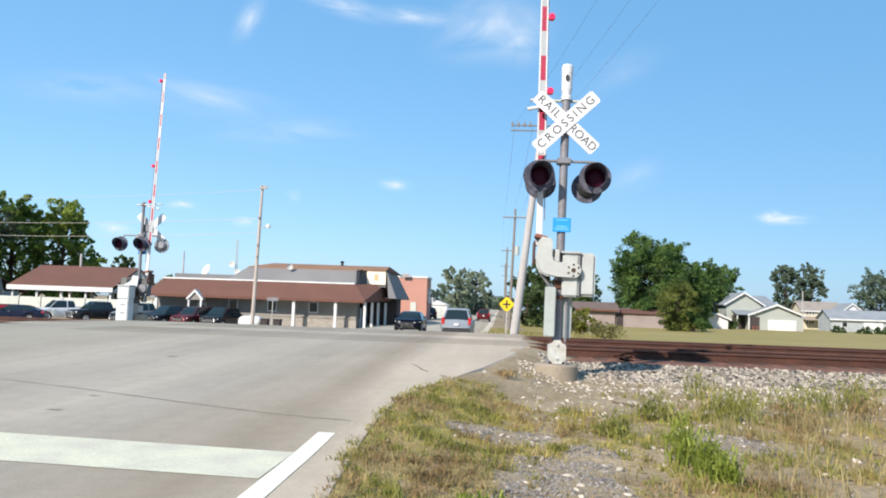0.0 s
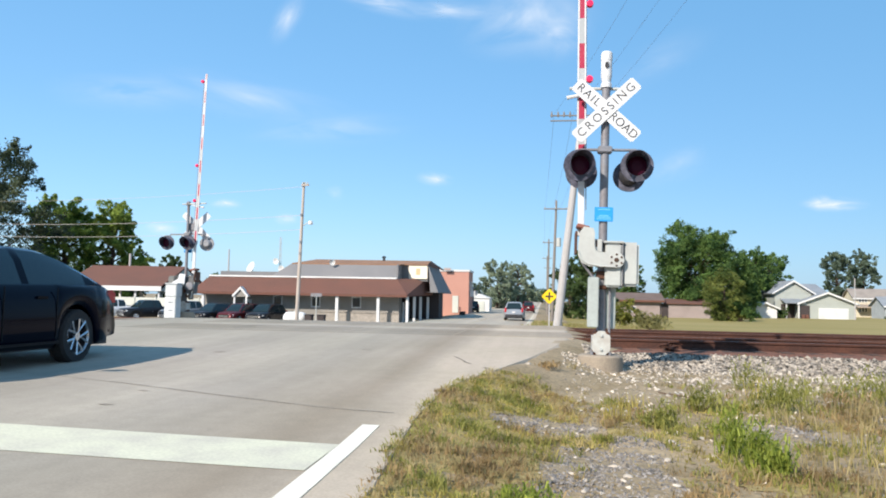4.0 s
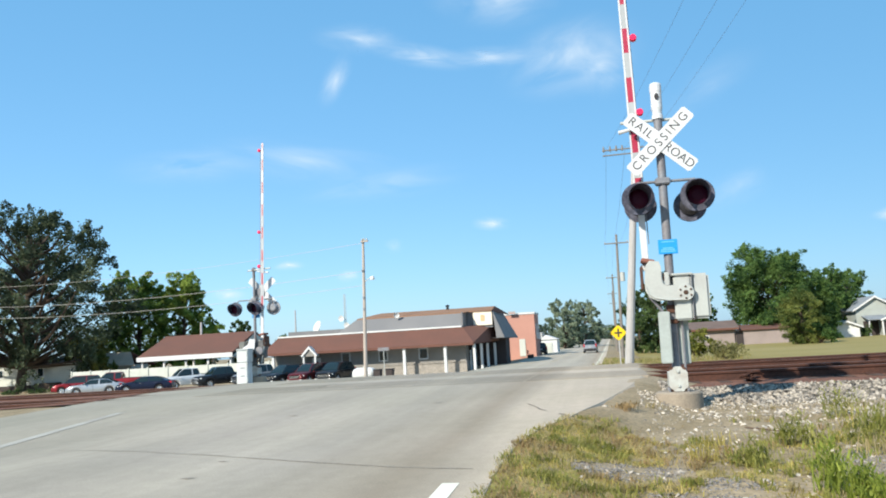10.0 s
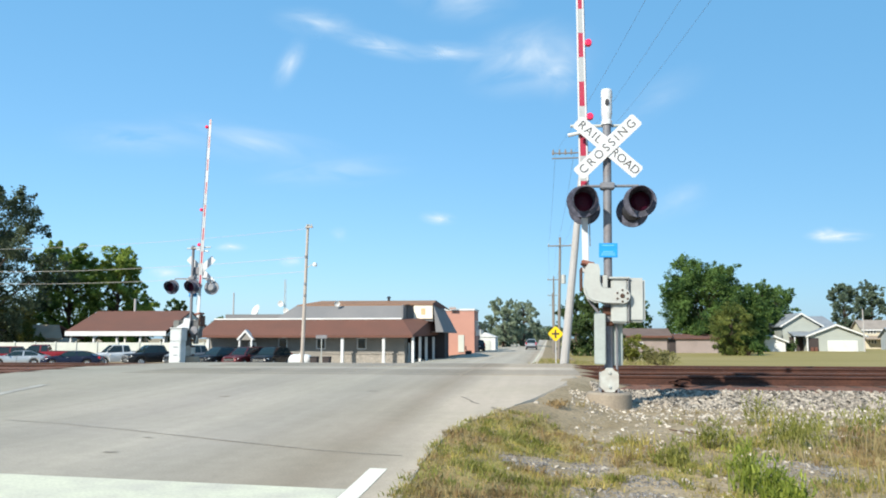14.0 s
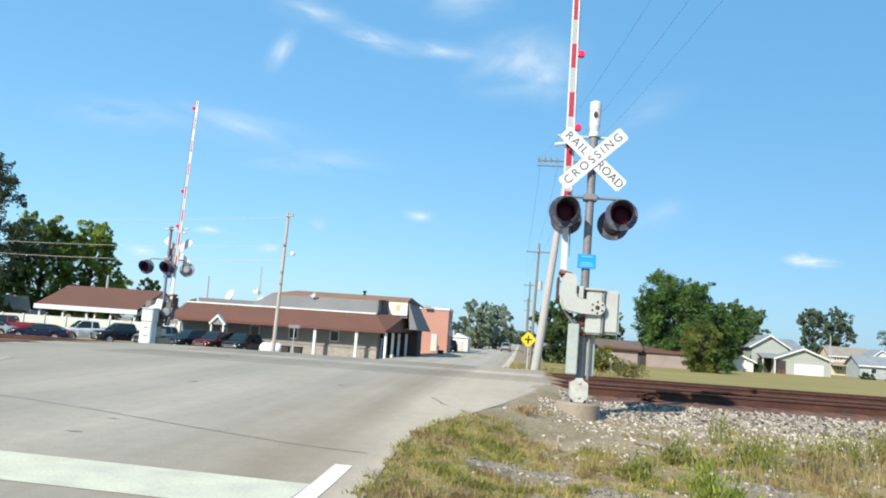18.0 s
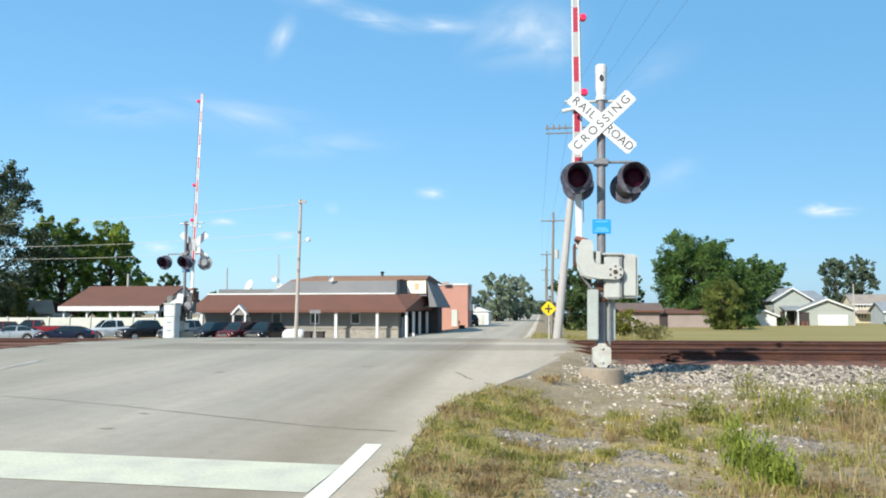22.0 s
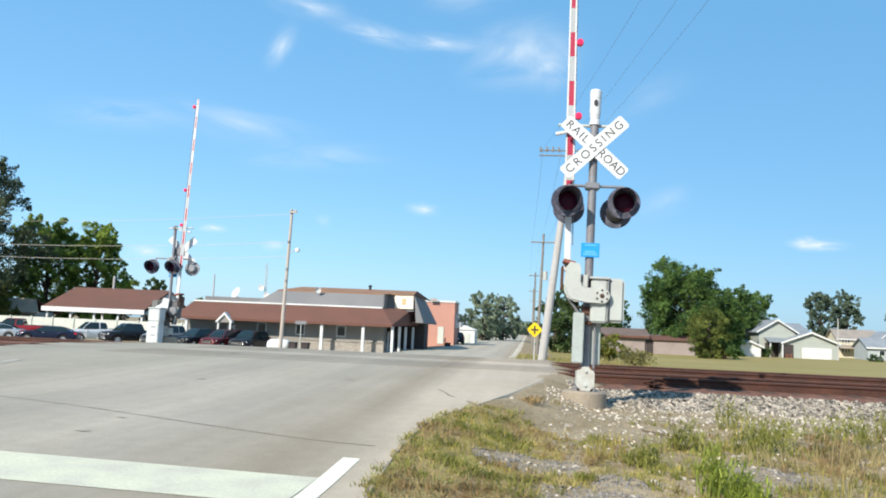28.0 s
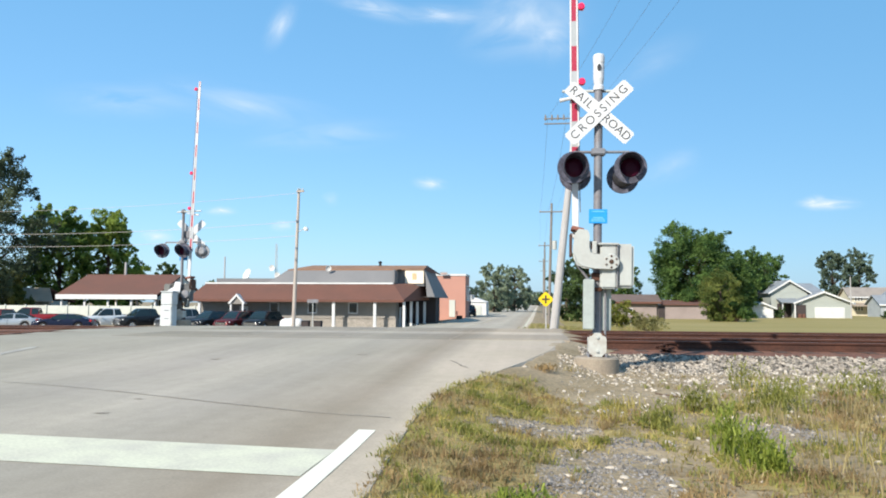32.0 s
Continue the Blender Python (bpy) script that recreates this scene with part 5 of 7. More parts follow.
tree(26.5, 140, -1.5, 15.1, 6.5, 11, "large round-crowned maple on the lawn", leaves=40000, size=0.26, bottom=0.19, clumps=120, shape="oval")
tree(41.0, 162, -1.5, 13.2, 4.4, 12, "full green tree beside the cream house", leaves=14000, size=0.27, bottom=0.12, clumps=60)
tree(46.9, 170, -1.5, 13.2, 4.6, 13, "full green tree beside the cream house", leaves=14000, size=0.27, bottom=0.16, clumps=60)
tree(34.8, 146, -1.5, 10.4, 4.6, 14, "dark green tree in the row on the lawn", leaves=14000, size=0.27, bottom=0.08, material=M_LEAF, clumps=60)
tree(25.1, 112, -1.5, 6.8, 3.1, 15, "low bushy olive-green tree on the lawn", leaves=13000, size=0.16, bottom=0.05, material=M_LEAFOLIVE, shape="oval", clumps=64)
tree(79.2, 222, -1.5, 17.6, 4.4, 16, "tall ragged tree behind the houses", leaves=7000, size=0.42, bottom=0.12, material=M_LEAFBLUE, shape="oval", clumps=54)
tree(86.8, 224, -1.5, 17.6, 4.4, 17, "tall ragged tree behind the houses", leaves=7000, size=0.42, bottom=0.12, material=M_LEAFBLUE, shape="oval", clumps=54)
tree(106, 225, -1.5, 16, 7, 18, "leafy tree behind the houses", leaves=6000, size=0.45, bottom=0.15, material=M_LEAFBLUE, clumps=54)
tree(6.2, 100, -1.2, 10.0, 3.3, 19, "dark tree behind the leaning pole", leaves=7000, size=0.28, bottom=0.06, material=M_LEAFDARK)
tree(3.6, 104, -1.2, 7.6, 2.6, 20, "small tree beside the street", leaves=4000, size=0.26, bottom=0.06, material=M_LEAFDARK)
tree(17.8, 165, -1.5, 10.8, 3.4, 21, "green tree behind the outbuilding", leaves=5000, size=0.34, bottom=0.1)
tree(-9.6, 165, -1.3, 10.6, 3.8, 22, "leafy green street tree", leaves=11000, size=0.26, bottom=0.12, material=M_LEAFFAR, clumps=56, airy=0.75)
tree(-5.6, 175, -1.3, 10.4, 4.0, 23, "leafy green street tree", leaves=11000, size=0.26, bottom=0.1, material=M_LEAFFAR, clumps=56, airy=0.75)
tree(-73.2, 85.2, -1.5, 22.6, 12.2, 24, "big dark open-branched tree beside the mobile home", leaves=36000, size=0.27, bottom=0.16, material=M_LEAFELM, clumps=190, airy=0.5, limb=1.35, lean=1.5)
tree(-66.2, 100, -1.5, 15.8, 5.0, 25, "yellowish-green tree behind the shelter", leaves=25000, size=0.25, bottom=0.06, clumps=110, material=M_LEAFLIME, airy=0.8)
tree(-59.6, 101, -1.5, 14.8, 4.1, 26, "green tree with an uneven crown behind the shelter", leaves=25000, size=0.25, bottom=0.06, clumps=110, material=M_LEAFLIME, airy=0.8)
tree(-65.6, 88.6, -1.5, 6.4, 3.0, 27, "small tree with yellowing leaves beside the mobile home", leaves=7000, size=0.26, bottom=0.08, material=M_LEAFRUST)
tree(-59.4, 106, -1.5, 8.2, 2.6, 28, "small dark tree beside the shelter", leaves=5000, size=0.28, bottom=0.08, material=M_LEAFDARK)
tree(-59.5, 118, -1.5, 8.8, 2.2, 29, "dark tree behind the shelter roof", leaves=5000, size=0.3, bottom=0.1, material=M_LEAFDARK)
tree(-56.4, 130, -1.5, 6.0, 2.8, 30, "low green tree behind the tavern", leaves=3500, size=0.3, bottom=0.1)
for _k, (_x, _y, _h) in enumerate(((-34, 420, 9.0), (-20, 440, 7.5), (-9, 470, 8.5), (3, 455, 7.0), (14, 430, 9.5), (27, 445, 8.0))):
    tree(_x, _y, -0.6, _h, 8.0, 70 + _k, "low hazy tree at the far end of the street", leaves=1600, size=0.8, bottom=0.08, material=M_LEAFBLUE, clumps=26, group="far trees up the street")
bush(26.9, 111, -1.5, 3.6, 2.1, 34, "rounded dark green bush beside the low tree", leaves=2600, size=0.18)
bush(8.2, 60, lz(8.2, 60), 1.5, 1.35, 31, "scrubby yellow-green bush near the tracks", leaves=3200, size=0.08, material=M_LEAFSCRUB)
bush(7.3, 72, lz(7.3, 72), 2.7, 1.6, 32, "bright green bush beside the outbuilding", leaves=2500, size=0.14, material=M_LEAFYEL)
bush(43.5, 150, -1.5, 2.2, 1.6, 33, "dark clipped bush beside the house", leaves=1500, size=0.2, material=M_LEAFDARK)
for _k, (_x, _y) in enumerate(((64, 152), (68, 150), (72, 153), (76, 158))):
    bush(_x, _y, -1.5, 1.2, 1.5, 40 + _k, "low dark shrub at the lawn's edge", leaves=700, size=0.2, material=M_LEAFDARK, group="shrubs at the lawn's edge")
for _k, (_x, _y) in enumerate(((-66.4, 75.5), (-65.0, 75.2), (-63.4, 75.6), (-62.0, 75.3), (-60.9, 75.7))):
    bush(_x, _y, road_z(_x, _y), 0.55, 0.6, 50 + _k, "low dark shrub before the mobile home", leaves=260, size=0.12, material=M_LEAFDARK, group="shrubs before the mobile home")


# ---- what grows and lies on the verge ----
def blade_mesh(name, pts, heights, widths, lean, material, seed):
    """Bent grass blades, three corners and a tip each, at the points given."""
    rs = np.random.RandomState(seed)
    n = len(pts)
    a = rs.rand(n) * 2 * np.pi
    wx, wy = np.cos(a) * widths, np.sin(a) * widths
    b = rs.rand(n) * 2 * np.pi
    ll = lean * heights * (0.3 + rs.rand(n))
    lx, ly = np.cos(b) * ll, np.sin(b) * ll
    p = np.array(pts)
    v = np.zeros((n, 5, 3))
    v[:, 0] = p + np.stack([wx, wy, -0.01 + 0 * wx], 1)
    v[:, 1] = p - np.stack([wx, wy, 0.01 + 0 * wx], 1)
    mid = p + np.stack([lx * 0.35, ly * 0.35, heights * 0.6], 1)
    v[:, 2] = mid - np.stack([wx, wy, 0 * wx], 1) * 0.8
    v[:, 3] = mid + np.stack([wx, wy, 0 * wx], 1) * 0.8
    v[:, 4] = p + np.stack([lx, ly, heights * (1 - 0.25 * lean)], 1)
    k = np.arange(n)[:, None] * 5
    quads = (k + np.array([0, 1, 2, 3])).tolist()
    tris = (k + np.array([3, 2, 4])).tolist()
    me = bpy.data.meshes.new(name)
    me.from_pydata(v.reshape(-1, 3).tolist(), [], quads + tris)
    me.materials.append(material)
    return me


M_GRASS = leaf_mat("olive_grass", (0.27, 0.23, 0.055), (0.56, 0.46, 0.15), 0.75, 2.2, 0.45)
M_STRAW = leaf_mat("dry_straw", (0.28, 0.225, 0.10), (0.50, 0.41, 0.215), 0.8, 2.2, 0.45)
M_BROWNGRASS = leaf_mat("brown_grass", (0.24, 0.17, 0.08), (0.42, 0.30, 0.15), 0.85, 2.2, 0.4)
M_WEED = leaf_mat("fresh_green_weed", (0.16, 0.215, 0.03), (0.38, 0.43, 0.085), 0.7, 3.0, 0.45)
M_WEEDYEL = leaf_mat("yellow_green_weed", (0.17, 0.185, 0.035), (0.38, 0.37, 0.11), 0.75, 3.0, 0.45)


def bare(x, y):
    """How bare the verge is here, 0 to 1: grit and trodden dirt."""
    r = 0.0
    for cx, cy, rx, ry in ((0.08, 6.75, 0.50, 0.36), (0.38, 5.0, 0.42, 1.0), (1.0, 9.6, 1.0, 1.25), (0.75, 6.0, 0.22, 0.5), (2.0, 6.9, 0.35, 0.8), (0.6, 11.2, 0.9, 1.0)):
        d = ((x - cx) / rx) ** 2 + ((y - cy) / ry) ** 2 + 0.9 * noise.noise((x * 3.1, y * 2.3, 7))
        r = max(r, 1 - smooth(0.7, 1.25, d))
    return r


def verge_density(x, y):
    e = edge_r(y) - 0.04 + 0.10 * noise.noise((y * 2.3, 3.0, 1.0)) + 0.05 * noise.noise((y * 7.0, 5.0, 1.0))
    if x < e or y > 12.4 or (y > 9.6 and x < 0.3):
        return 0.0
    n = noise.noise((x * 1.5, y * 1.2, 0.3))
    d = 1.0 if x < 0.35 else 0.42 + 0.55 * n
    if x > 1.2:
        d = (0.32 + 1.0 * noise.noise((x * 1.9, y * 1.5, 6.3)) + 0.25 * n) * (1 - 0.8 * smooth(7.2, 9.2, y))
    if y > 8.6:
        d *= max(0.0, 1 - (y - 8.6) / 1.3) if x < 0.6 else max(0.0, 1 - (y - 8.6) / 2.6) * 0.7
    return d * (1 - 0.95 * bare(x, y))


def scatter(n, x0, x1, y0, y1, dens, seed):
    rs = np.random.RandomState(seed)
    out = []
    for x, y, u in zip(x0 + (x1 - x0) * rs.rand(n), y0 + (y1 - y0) * rs.rand(n), rs.rand(n)):
        if u < dens(x, y):
            out.append((x, y, land_z(x, y)))
    return out


_rs = np.random.RandomState(3)
_turf = mat("turf", (0.30, 0.245, 0.085), 0.95, var=0.3, scale=4, second=(0.36, 0.27, 0.13), second_scale=1.6, fine=26, bump=0.02)
_tx, _ty = spaced([(-1.25, 4.6, 0.04)]), spaced([(2.4, 11.4, 0.045)])
tagged(part("turf", sheet("turf", _tx, _ty, lambda x, y: land_z(x, y) + 0.003 + 0.010 * noise.noise((x * 6, y * 6, 3)), _turf,
                          lambda x, y: verge_density(x, y) + 0.5 * noise.noise((x * 9, y * 7, 4)) > 0.45), None), "matted olive and tan turf of the verge", "turf", kind="structure")
_p = scatter(105000, -1.25, 5.2, 2.9, 12.4, verge_density, 1)
_kind = [noise.noise((x * 0.9, y * 0.9, 9)) * 1.3 + 0.6 * noise.noise((x * 3, y * 3, 2)) + (0.22 if y < 5.6 else 0.0) - 0.04 * (x > 1.2) + _rs.normal() * 0.14 for x, y, z in _p]
for _name, _m, _lo, _hi, _label in (("grass", M_GRASS, -9, 0.10, "short olive-green summer grass on the verge"), ("dry_grass", M_STRAW, 0.10, 0.36, "dry straw-coloured grass on the verge"),
                                    ("dead_grass", M_BROWNGRASS, 0.36, 9, "brown dead grass on the verge")):
    _q = [p for p, k in zip(_p, _kind) if _lo <= k < _hi]
    _n = len(_q)
    _tall = np.array([0.75 + 0.55 * smooth(1.0, 2.4, x) for x, y, z in _q])
    _tuft = np.array([0.55 + 1.3 * max(0.0, 0.35 + noise.noise((x * 4.2, y * 3.4, 12.0))) for x, y, z in _q])
    _h = (0.022 + 0.06 * _rs.rand(_n) ** 1.5) * _tall * _tuft
    tagged(part(_name, blade_mesh(_name, _q, _h, 0.0022 + 0.0028 * _rs.rand(_n), 1.3, _m, 5), None), _label, "grass", kind="stuff")


# tufts that stand above the turf, each a fan of longer blades
def tuft_density(x, y):
    d = verge_density(x, y)
    if x > 1.3:
        d = max(d, 0.30 * (1 - 0.75 * smooth(7.6, 9.4, y)) * (0.6 + 1.4 * noise.noise((x * 1.4, y * 1.1, 20.0))))
    return d * (0.55 + 0.9 * noise.noise((x * 3.0, y * 2.4, 17.0)))


_c = scatter(9500, -1.2, 5.0, 2.9, 11.6, tuft_density, 31)
_sets = {"green_tufts": [], "straw_tufts": [], "brown_tufts": []}
for x, y, z in _c:
    n = 1.2 * noise.noise((x * 1.1, y * 1.0, 30.0)) + 0.5 * noise.noise((x * 4, y * 3, 31.0)) + 0.16 * _rs.normal() - (0.06 if x > 1.6 else 0.0) + (0.10 if y < 5.4 else 0.0)
    key = "green_tufts" if n < 0.06 else "straw_tufts" if n < 0.34 else "brown_tufts"
    h = (0.05 + 0.055 * _rs.rand()) * (1 + 0.3 * smooth(1.2, 2.6, x))
    for k in range(13):
        _sets[key].append((x + 0.028 * _rs.normal(), y + 0.028 * _rs.normal(), z, h * (0.5 + 0.65 * _rs.rand())))
for _name, _m, _label in (("green_tufts", M_WEEDYEL, "yellow-green grass tufts on the verge"), ("straw_tufts", M_STRAW, "straw-coloured grass tufts on the verge"), ("brown_tufts", M_BROWNGRASS, "brown withered grass tufts on the verge")):
    _q = _sets[_name]
    tagged(part(_name, blade_mesh(_name, [p[:3] for p in _q], np.array([p[3] for p in _q]), 0.0025 + 0.003 * _rs.rand(len(_q)), 0.9, _m, 33), None), _label, "grass", kind="stuff")


def weed_clump(x, y, height, spread, count, material, label, seed, leaves=True, name="weed_clump", group="weeds on the verge"):
    """Upright stems that fan out from a base, with narrow leaves along them."""
    rs = np.random.RandomState(seed)
    t = thing(name, pose(x, y, land_z(x, y)), label, "weed", group)
    pts = np.stack([rs.normal(size=count) * spread * 0.42, rs.normal(size=count) * spread * 0.42, np.zeros(count)], 1)
    hh = height * (0.45 + 0.6 * rs.rand(count))
    part("stem_tuft", blade_mesh("stem_tuft", pts.tolist(), hh, 0.003 + 0.002 * rs.rand(count), 0.5, material, seed), None, t)["kind"] = "stuff"
    if leaves:
        n = count * 4
        k = rs.randint(0, count, n)
        u = 0.25 + 0.75 * rs.rand(n)
        base = pts[k] + np.stack([rs.normal(size=n) * 0.025, rs.normal(size=n) * 0.025, hh[k] * u], 1)
        part("foliage", blade_mesh("foliage", base.tolist(), 0.03 + 0.04 * rs.rand(n), 0.004 + 0.004 * rs.rand(n), 1.6, material, seed + 1), None, t)["kind"] = "stuff"
    return t


for _k, (_x, _y, _h, _s, _c) in enumerate(((1.50, 5.22, 0.24, 0.11, 60), (1.45, 5.5, 0.34, 0.13, 80), (1.38, 5.95, 0.38, 0.13, 70))):
    weed_clump(_x, _y, _h, _s, _c, M_WEED, "bright green leafy weed on the gravel verge", 60 + _k)
for _k, (_x, _y, _h, _s, _c, _m, _l) in enumerate((
        (2.58, 10.3, 0.42, 0.26, 42, M_WEEDYEL, "yellow-green tall weed beside the ballast"), (2.75, 8.9, 0.36, 0.3, 48, M_WEEDYEL, "yellow-green tall weed beside the ballast"),
        (2.45, 9.4, 0.32, 0.24, 36, M_GRASS, "olive-green tall weed beside the ballast"), (3.25, 8.8, 0.42, 0.3, 50, M_WEEDYEL, "yellow-green tall weed beside the ballast"),
        (3.7, 9.1, 0.42, 0.30, 50, M_WEEDYEL, "yellow-green tall weed beside the ballast"), (3.95, 8.8, 0.40, 0.3, 46, M_BROWNGRASS, "brown dry weed stalks"),
        (1.62, 8.1, 0.30, 0.24, 80, M_WEEDYEL, "low yellow-green weed on the gravel"), (0.92, 8.3, 0.20, 0.22, 60, M_GRASS, "low olive weed on the gravel"),
        (0.72, 7.5, 0.20, 0.2, 70, M_GRASS, "low olive weed on the gravel"), (1.05, 7.0, 0.22, 0.22, 70, M_WEEDYEL, "low yellow-green weed on the gravel"),
        (3.0, 8.2, 0.30, 0.30, 46, M_BROWNGRASS, "brown dry weed stalks"), (3.55, 8.3, 0.26, 0.34, 50, M_STRAW, "tall dry grass clump"), (4.2, 9.6, 0.42, 0.34, 80, M_WEEDYEL, "yellow-green tall weed beside the ballast"),
        (2.35, 8.2, 0.34, 0.3, 90, M_WEEDYEL, "yellow-green tall weed beside the ballast"), (0.10, 10.55, 0.09, 0.2, 40, M_BROWNGRASS, "brown dry weed stalks"), (0.45, 11.0, 0.12, 0.16, 40, M_STRAW, "tall dry grass clump"),
        (3.1, 6.9, 0.16, 0.34, 60, M_STRAW, "tall dry grass clump"), (2.75, 6.2, 0.15, 0.34, 60, M_STRAW, "tall dry grass clump"),
        (2.2, 7.5, 0.24, 0.28, 50, M_STRAW, "tall dry grass clump"), (2.95, 7.7, 0.30, 0.3, 60, M_STRAW, "tall dry grass clump"), (2.0, 5.6, 0.22, 0.4, 50, M_STRAW, "tall dry grass clump"),
        (2.35, 6.3, 0.26, 0.4, 40, M_GRASS, "olive weed in dry grass"), (1.95, 4.9, 0.18, 0.4, 50, M_STRAW, "tall dry grass clump"), (4.6, 10.2, 0.4, 0.3, 40, M_WEEDYEL, "yellow-green tall weed beside the ballast"),
        (0.62, 4.3, 0.07, 0.16, 40, M_GRASS, "low green weed on the grit"), (-0.1, 4.25, 0.08, 0.2, 50, M_WEED, "low green weed in the grass"), (3.3, 7.9, 0.30, 0.4, 60, M_STRAW, "tall dry grass clump"))):
    weed_clump(_x, _y, _h, _s, _c, _m, _l, 80 + _k, leaves=_m in (M_WEED, M_WEEDYEL, M_BROWNGRASS))

# verge beyond the railway
_q = scatter(26000, -0.75, 9.0, 26.5, 70, lambda x, y: 0.9 if x < 2.6 + 0.1 * (y - 26) else 0.35, 11)
_n = len(_q)
_c = [_rs.rand() < (0.6 + 0.2 * (y < 33)) for x, y, z in _q]
for _name, _m, _w, _label in (("verge_grass", M_WEEDYEL, False, "rough yellow-green grass beyond the railway"), ("dry_verge_grass", M_STRAW, True, "dry tan grass beyond the railway")):
    _k = [p for p, c in zip(_q, _c) if c == _w]
    _hh = 0.10 + 0.28 * _rs.rand(len(_k))
    tagged(part(_name, blade_mesh(_name, _k, _hh, 0.012 + 0.012 * _rs.rand(len(_k)), 0.6, _m, 12), None), _label, "grass", kind="stuff")


def stones(name, pts, sizes, material, label, seed):
    """Angular broken stones, each a squashed and jittered octahedron with a cut top."""
    rs = np.random.RandomState(seed)
    n = len(pts)
    base = np.array([(1, 0, 0), (0.3, 0.9, 0.1), (-0.8, 0.6, 0), (-0.7, -0.7, 0), (0.4, -0.9, 0), (0.35, 0.3, 0.75), (-0.4, 0.2, 0.8), (-0.05, -0.45, 0.7)])
    faces = np.array([(0, 1, 5), (1, 6, 5), (1, 2, 6), (2, 3, 6), (3, 7, 6), (3, 4, 7), (4, 0, 7), (0, 5, 7), (5, 6, 7)])
    a = rs.rand(n) * 2 * np.pi
    v = base[None] * (1 + 0.35 * rs.normal(size=(n, 8, 1)).clip(-1, 1)) * np.stack([0.8 + 0.6 * rs.rand(n), 0.6 + 0.5 * rs.rand(n), 0.6 + 0.5 * rs.rand(n)], 1)[:, None]
    x = v[..., 0] * np.cos(a)[:, None] - v[..., 1] * np.sin(a)[:, None]
    y = v[..., 0] * np.sin(a)[:, None] + v[..., 1] * np.cos(a)[:, None]
    tilt = rs.normal(size=(n, 1)) * 0.4
    v = np.stack([x, y, v[..., 2] + x * tilt], 2) * np.array(sizes)[:, None, None] + np.array(pts)[:, None]
    f = (np.arange(n)[:, None, None] * 8 + faces[None]).reshape(-1, 3)
    me = bpy.data.meshes.new(name)
    me.from_pydata(v.reshape(-1, 3).tolist(), [], f.tolist())
    me.materials.append(material)
    return tagged(part(name, me, None), label, "stones", kind="stuff")


_p = []
_rs = np.random.RandomState(21)
for _k in range(20000):
    x, y = 0.75 + 13 * _rs.rand() ** 1.3, 12.3 + 2.25 * _rs.rand()
    lim = 12.9 - 0.9 * smooth(0.8, 2.5, x) + 0.5 * noise.noise((x * 1.3, y, 5))
    if y > lim:
        _p.append((x, y, max(bed_z(x, y) if y > 13.2 else -9, land_z(x, y)) + 0.005))
stones("ballast_stones", _p, 0.022 + 0.03 * _rs.rand(len(_p)), M_STONE, "pale angular ballast stones beside the track", 22)
_p = []
for _k in range(15000):
    x, y = 0.3 + 5.2 * _rs.rand(), 7.8 + 5.0 * _rs.rand()
    if _rs.rand() < 0.12 + 0.55 * smooth(10.2, 12.3, y + 0.45 * smooth(1, 3, x) * 2) + 0.25 * noise.noise((x * 2, y * 2, 3)):
        _p.append((x, y, land_z(x, y)))
for _k in range(5200):
    x, y = -0.5 + 4.2 * _rs.rand(), 3.2 + 6.2 * _rs.rand()
    if _rs.rand() < 0.06 + 0.22 * bare(x, y) + 0.10 * (x > 1.0):
        _p.append((x, y, land_z(x, y) - 0.004))
_g = []
for _k in range(48000):
    x, y = -0.5 + 3.2 * _rs.rand(), 3.2 + 4.6 * _rs.rand()
    if _rs.rand() < 0.8 * bare(x, y) - 0.05:
        _g.append((x, y, land_z(x, y) - 0.002))
stones("grit", _g, 0.004 + 0.013 * _rs.rand(len(_g)) ** 1.8, mat("broken_asphalt_grit", (0.19, 0.18, 0.17), 0.9, var=0.1, rand=0.5, second=(0.25, 0.225, 0.19), second_scale=1.2), "grey broken asphalt grit on the bare patch", 24)
stones("loose_stones", _p, 0.006 + 0.026 * _rs.rand(len(_p)) ** 2.0, mat("pale_loose_stone", (0.40, 0.365, 0.31), 0.9, var=0.12, rand=0.6, second=(0.33, 0.28, 0.22), second_scale=2.0), "loose pale stones and grit on the verge", 23)
for _x, _y, _r in ((0.63, 7.95, 0.05), (1.02, 6.35, 0.03), (0.9, 5.75, 0.028), (1.25, 5.9, 0.028), (0.55, 5.05, 0.03), (-0.18, 10.6, 0.045), (0.25, 4.6, 0.02)):
    _bm = bmesh.new()
    bmesh.ops.create_icosphere(_bm, subdivisions=2, radius=_r)
    for v in _bm.verts:
        v.co *= 1 + 0.35 * noise.noise(v.co * 14 + Vector((_x * 9, _y, 0)))
        v.co.z *= 0.6
    tagged(part("loose_rock", _bm, M_STONE, None), "pale rock lying loose on the verge", "rock", "rocks on the verge").matrix_basis = pose(_x, _y, land_z(_x, _y) + _r * 0.2)

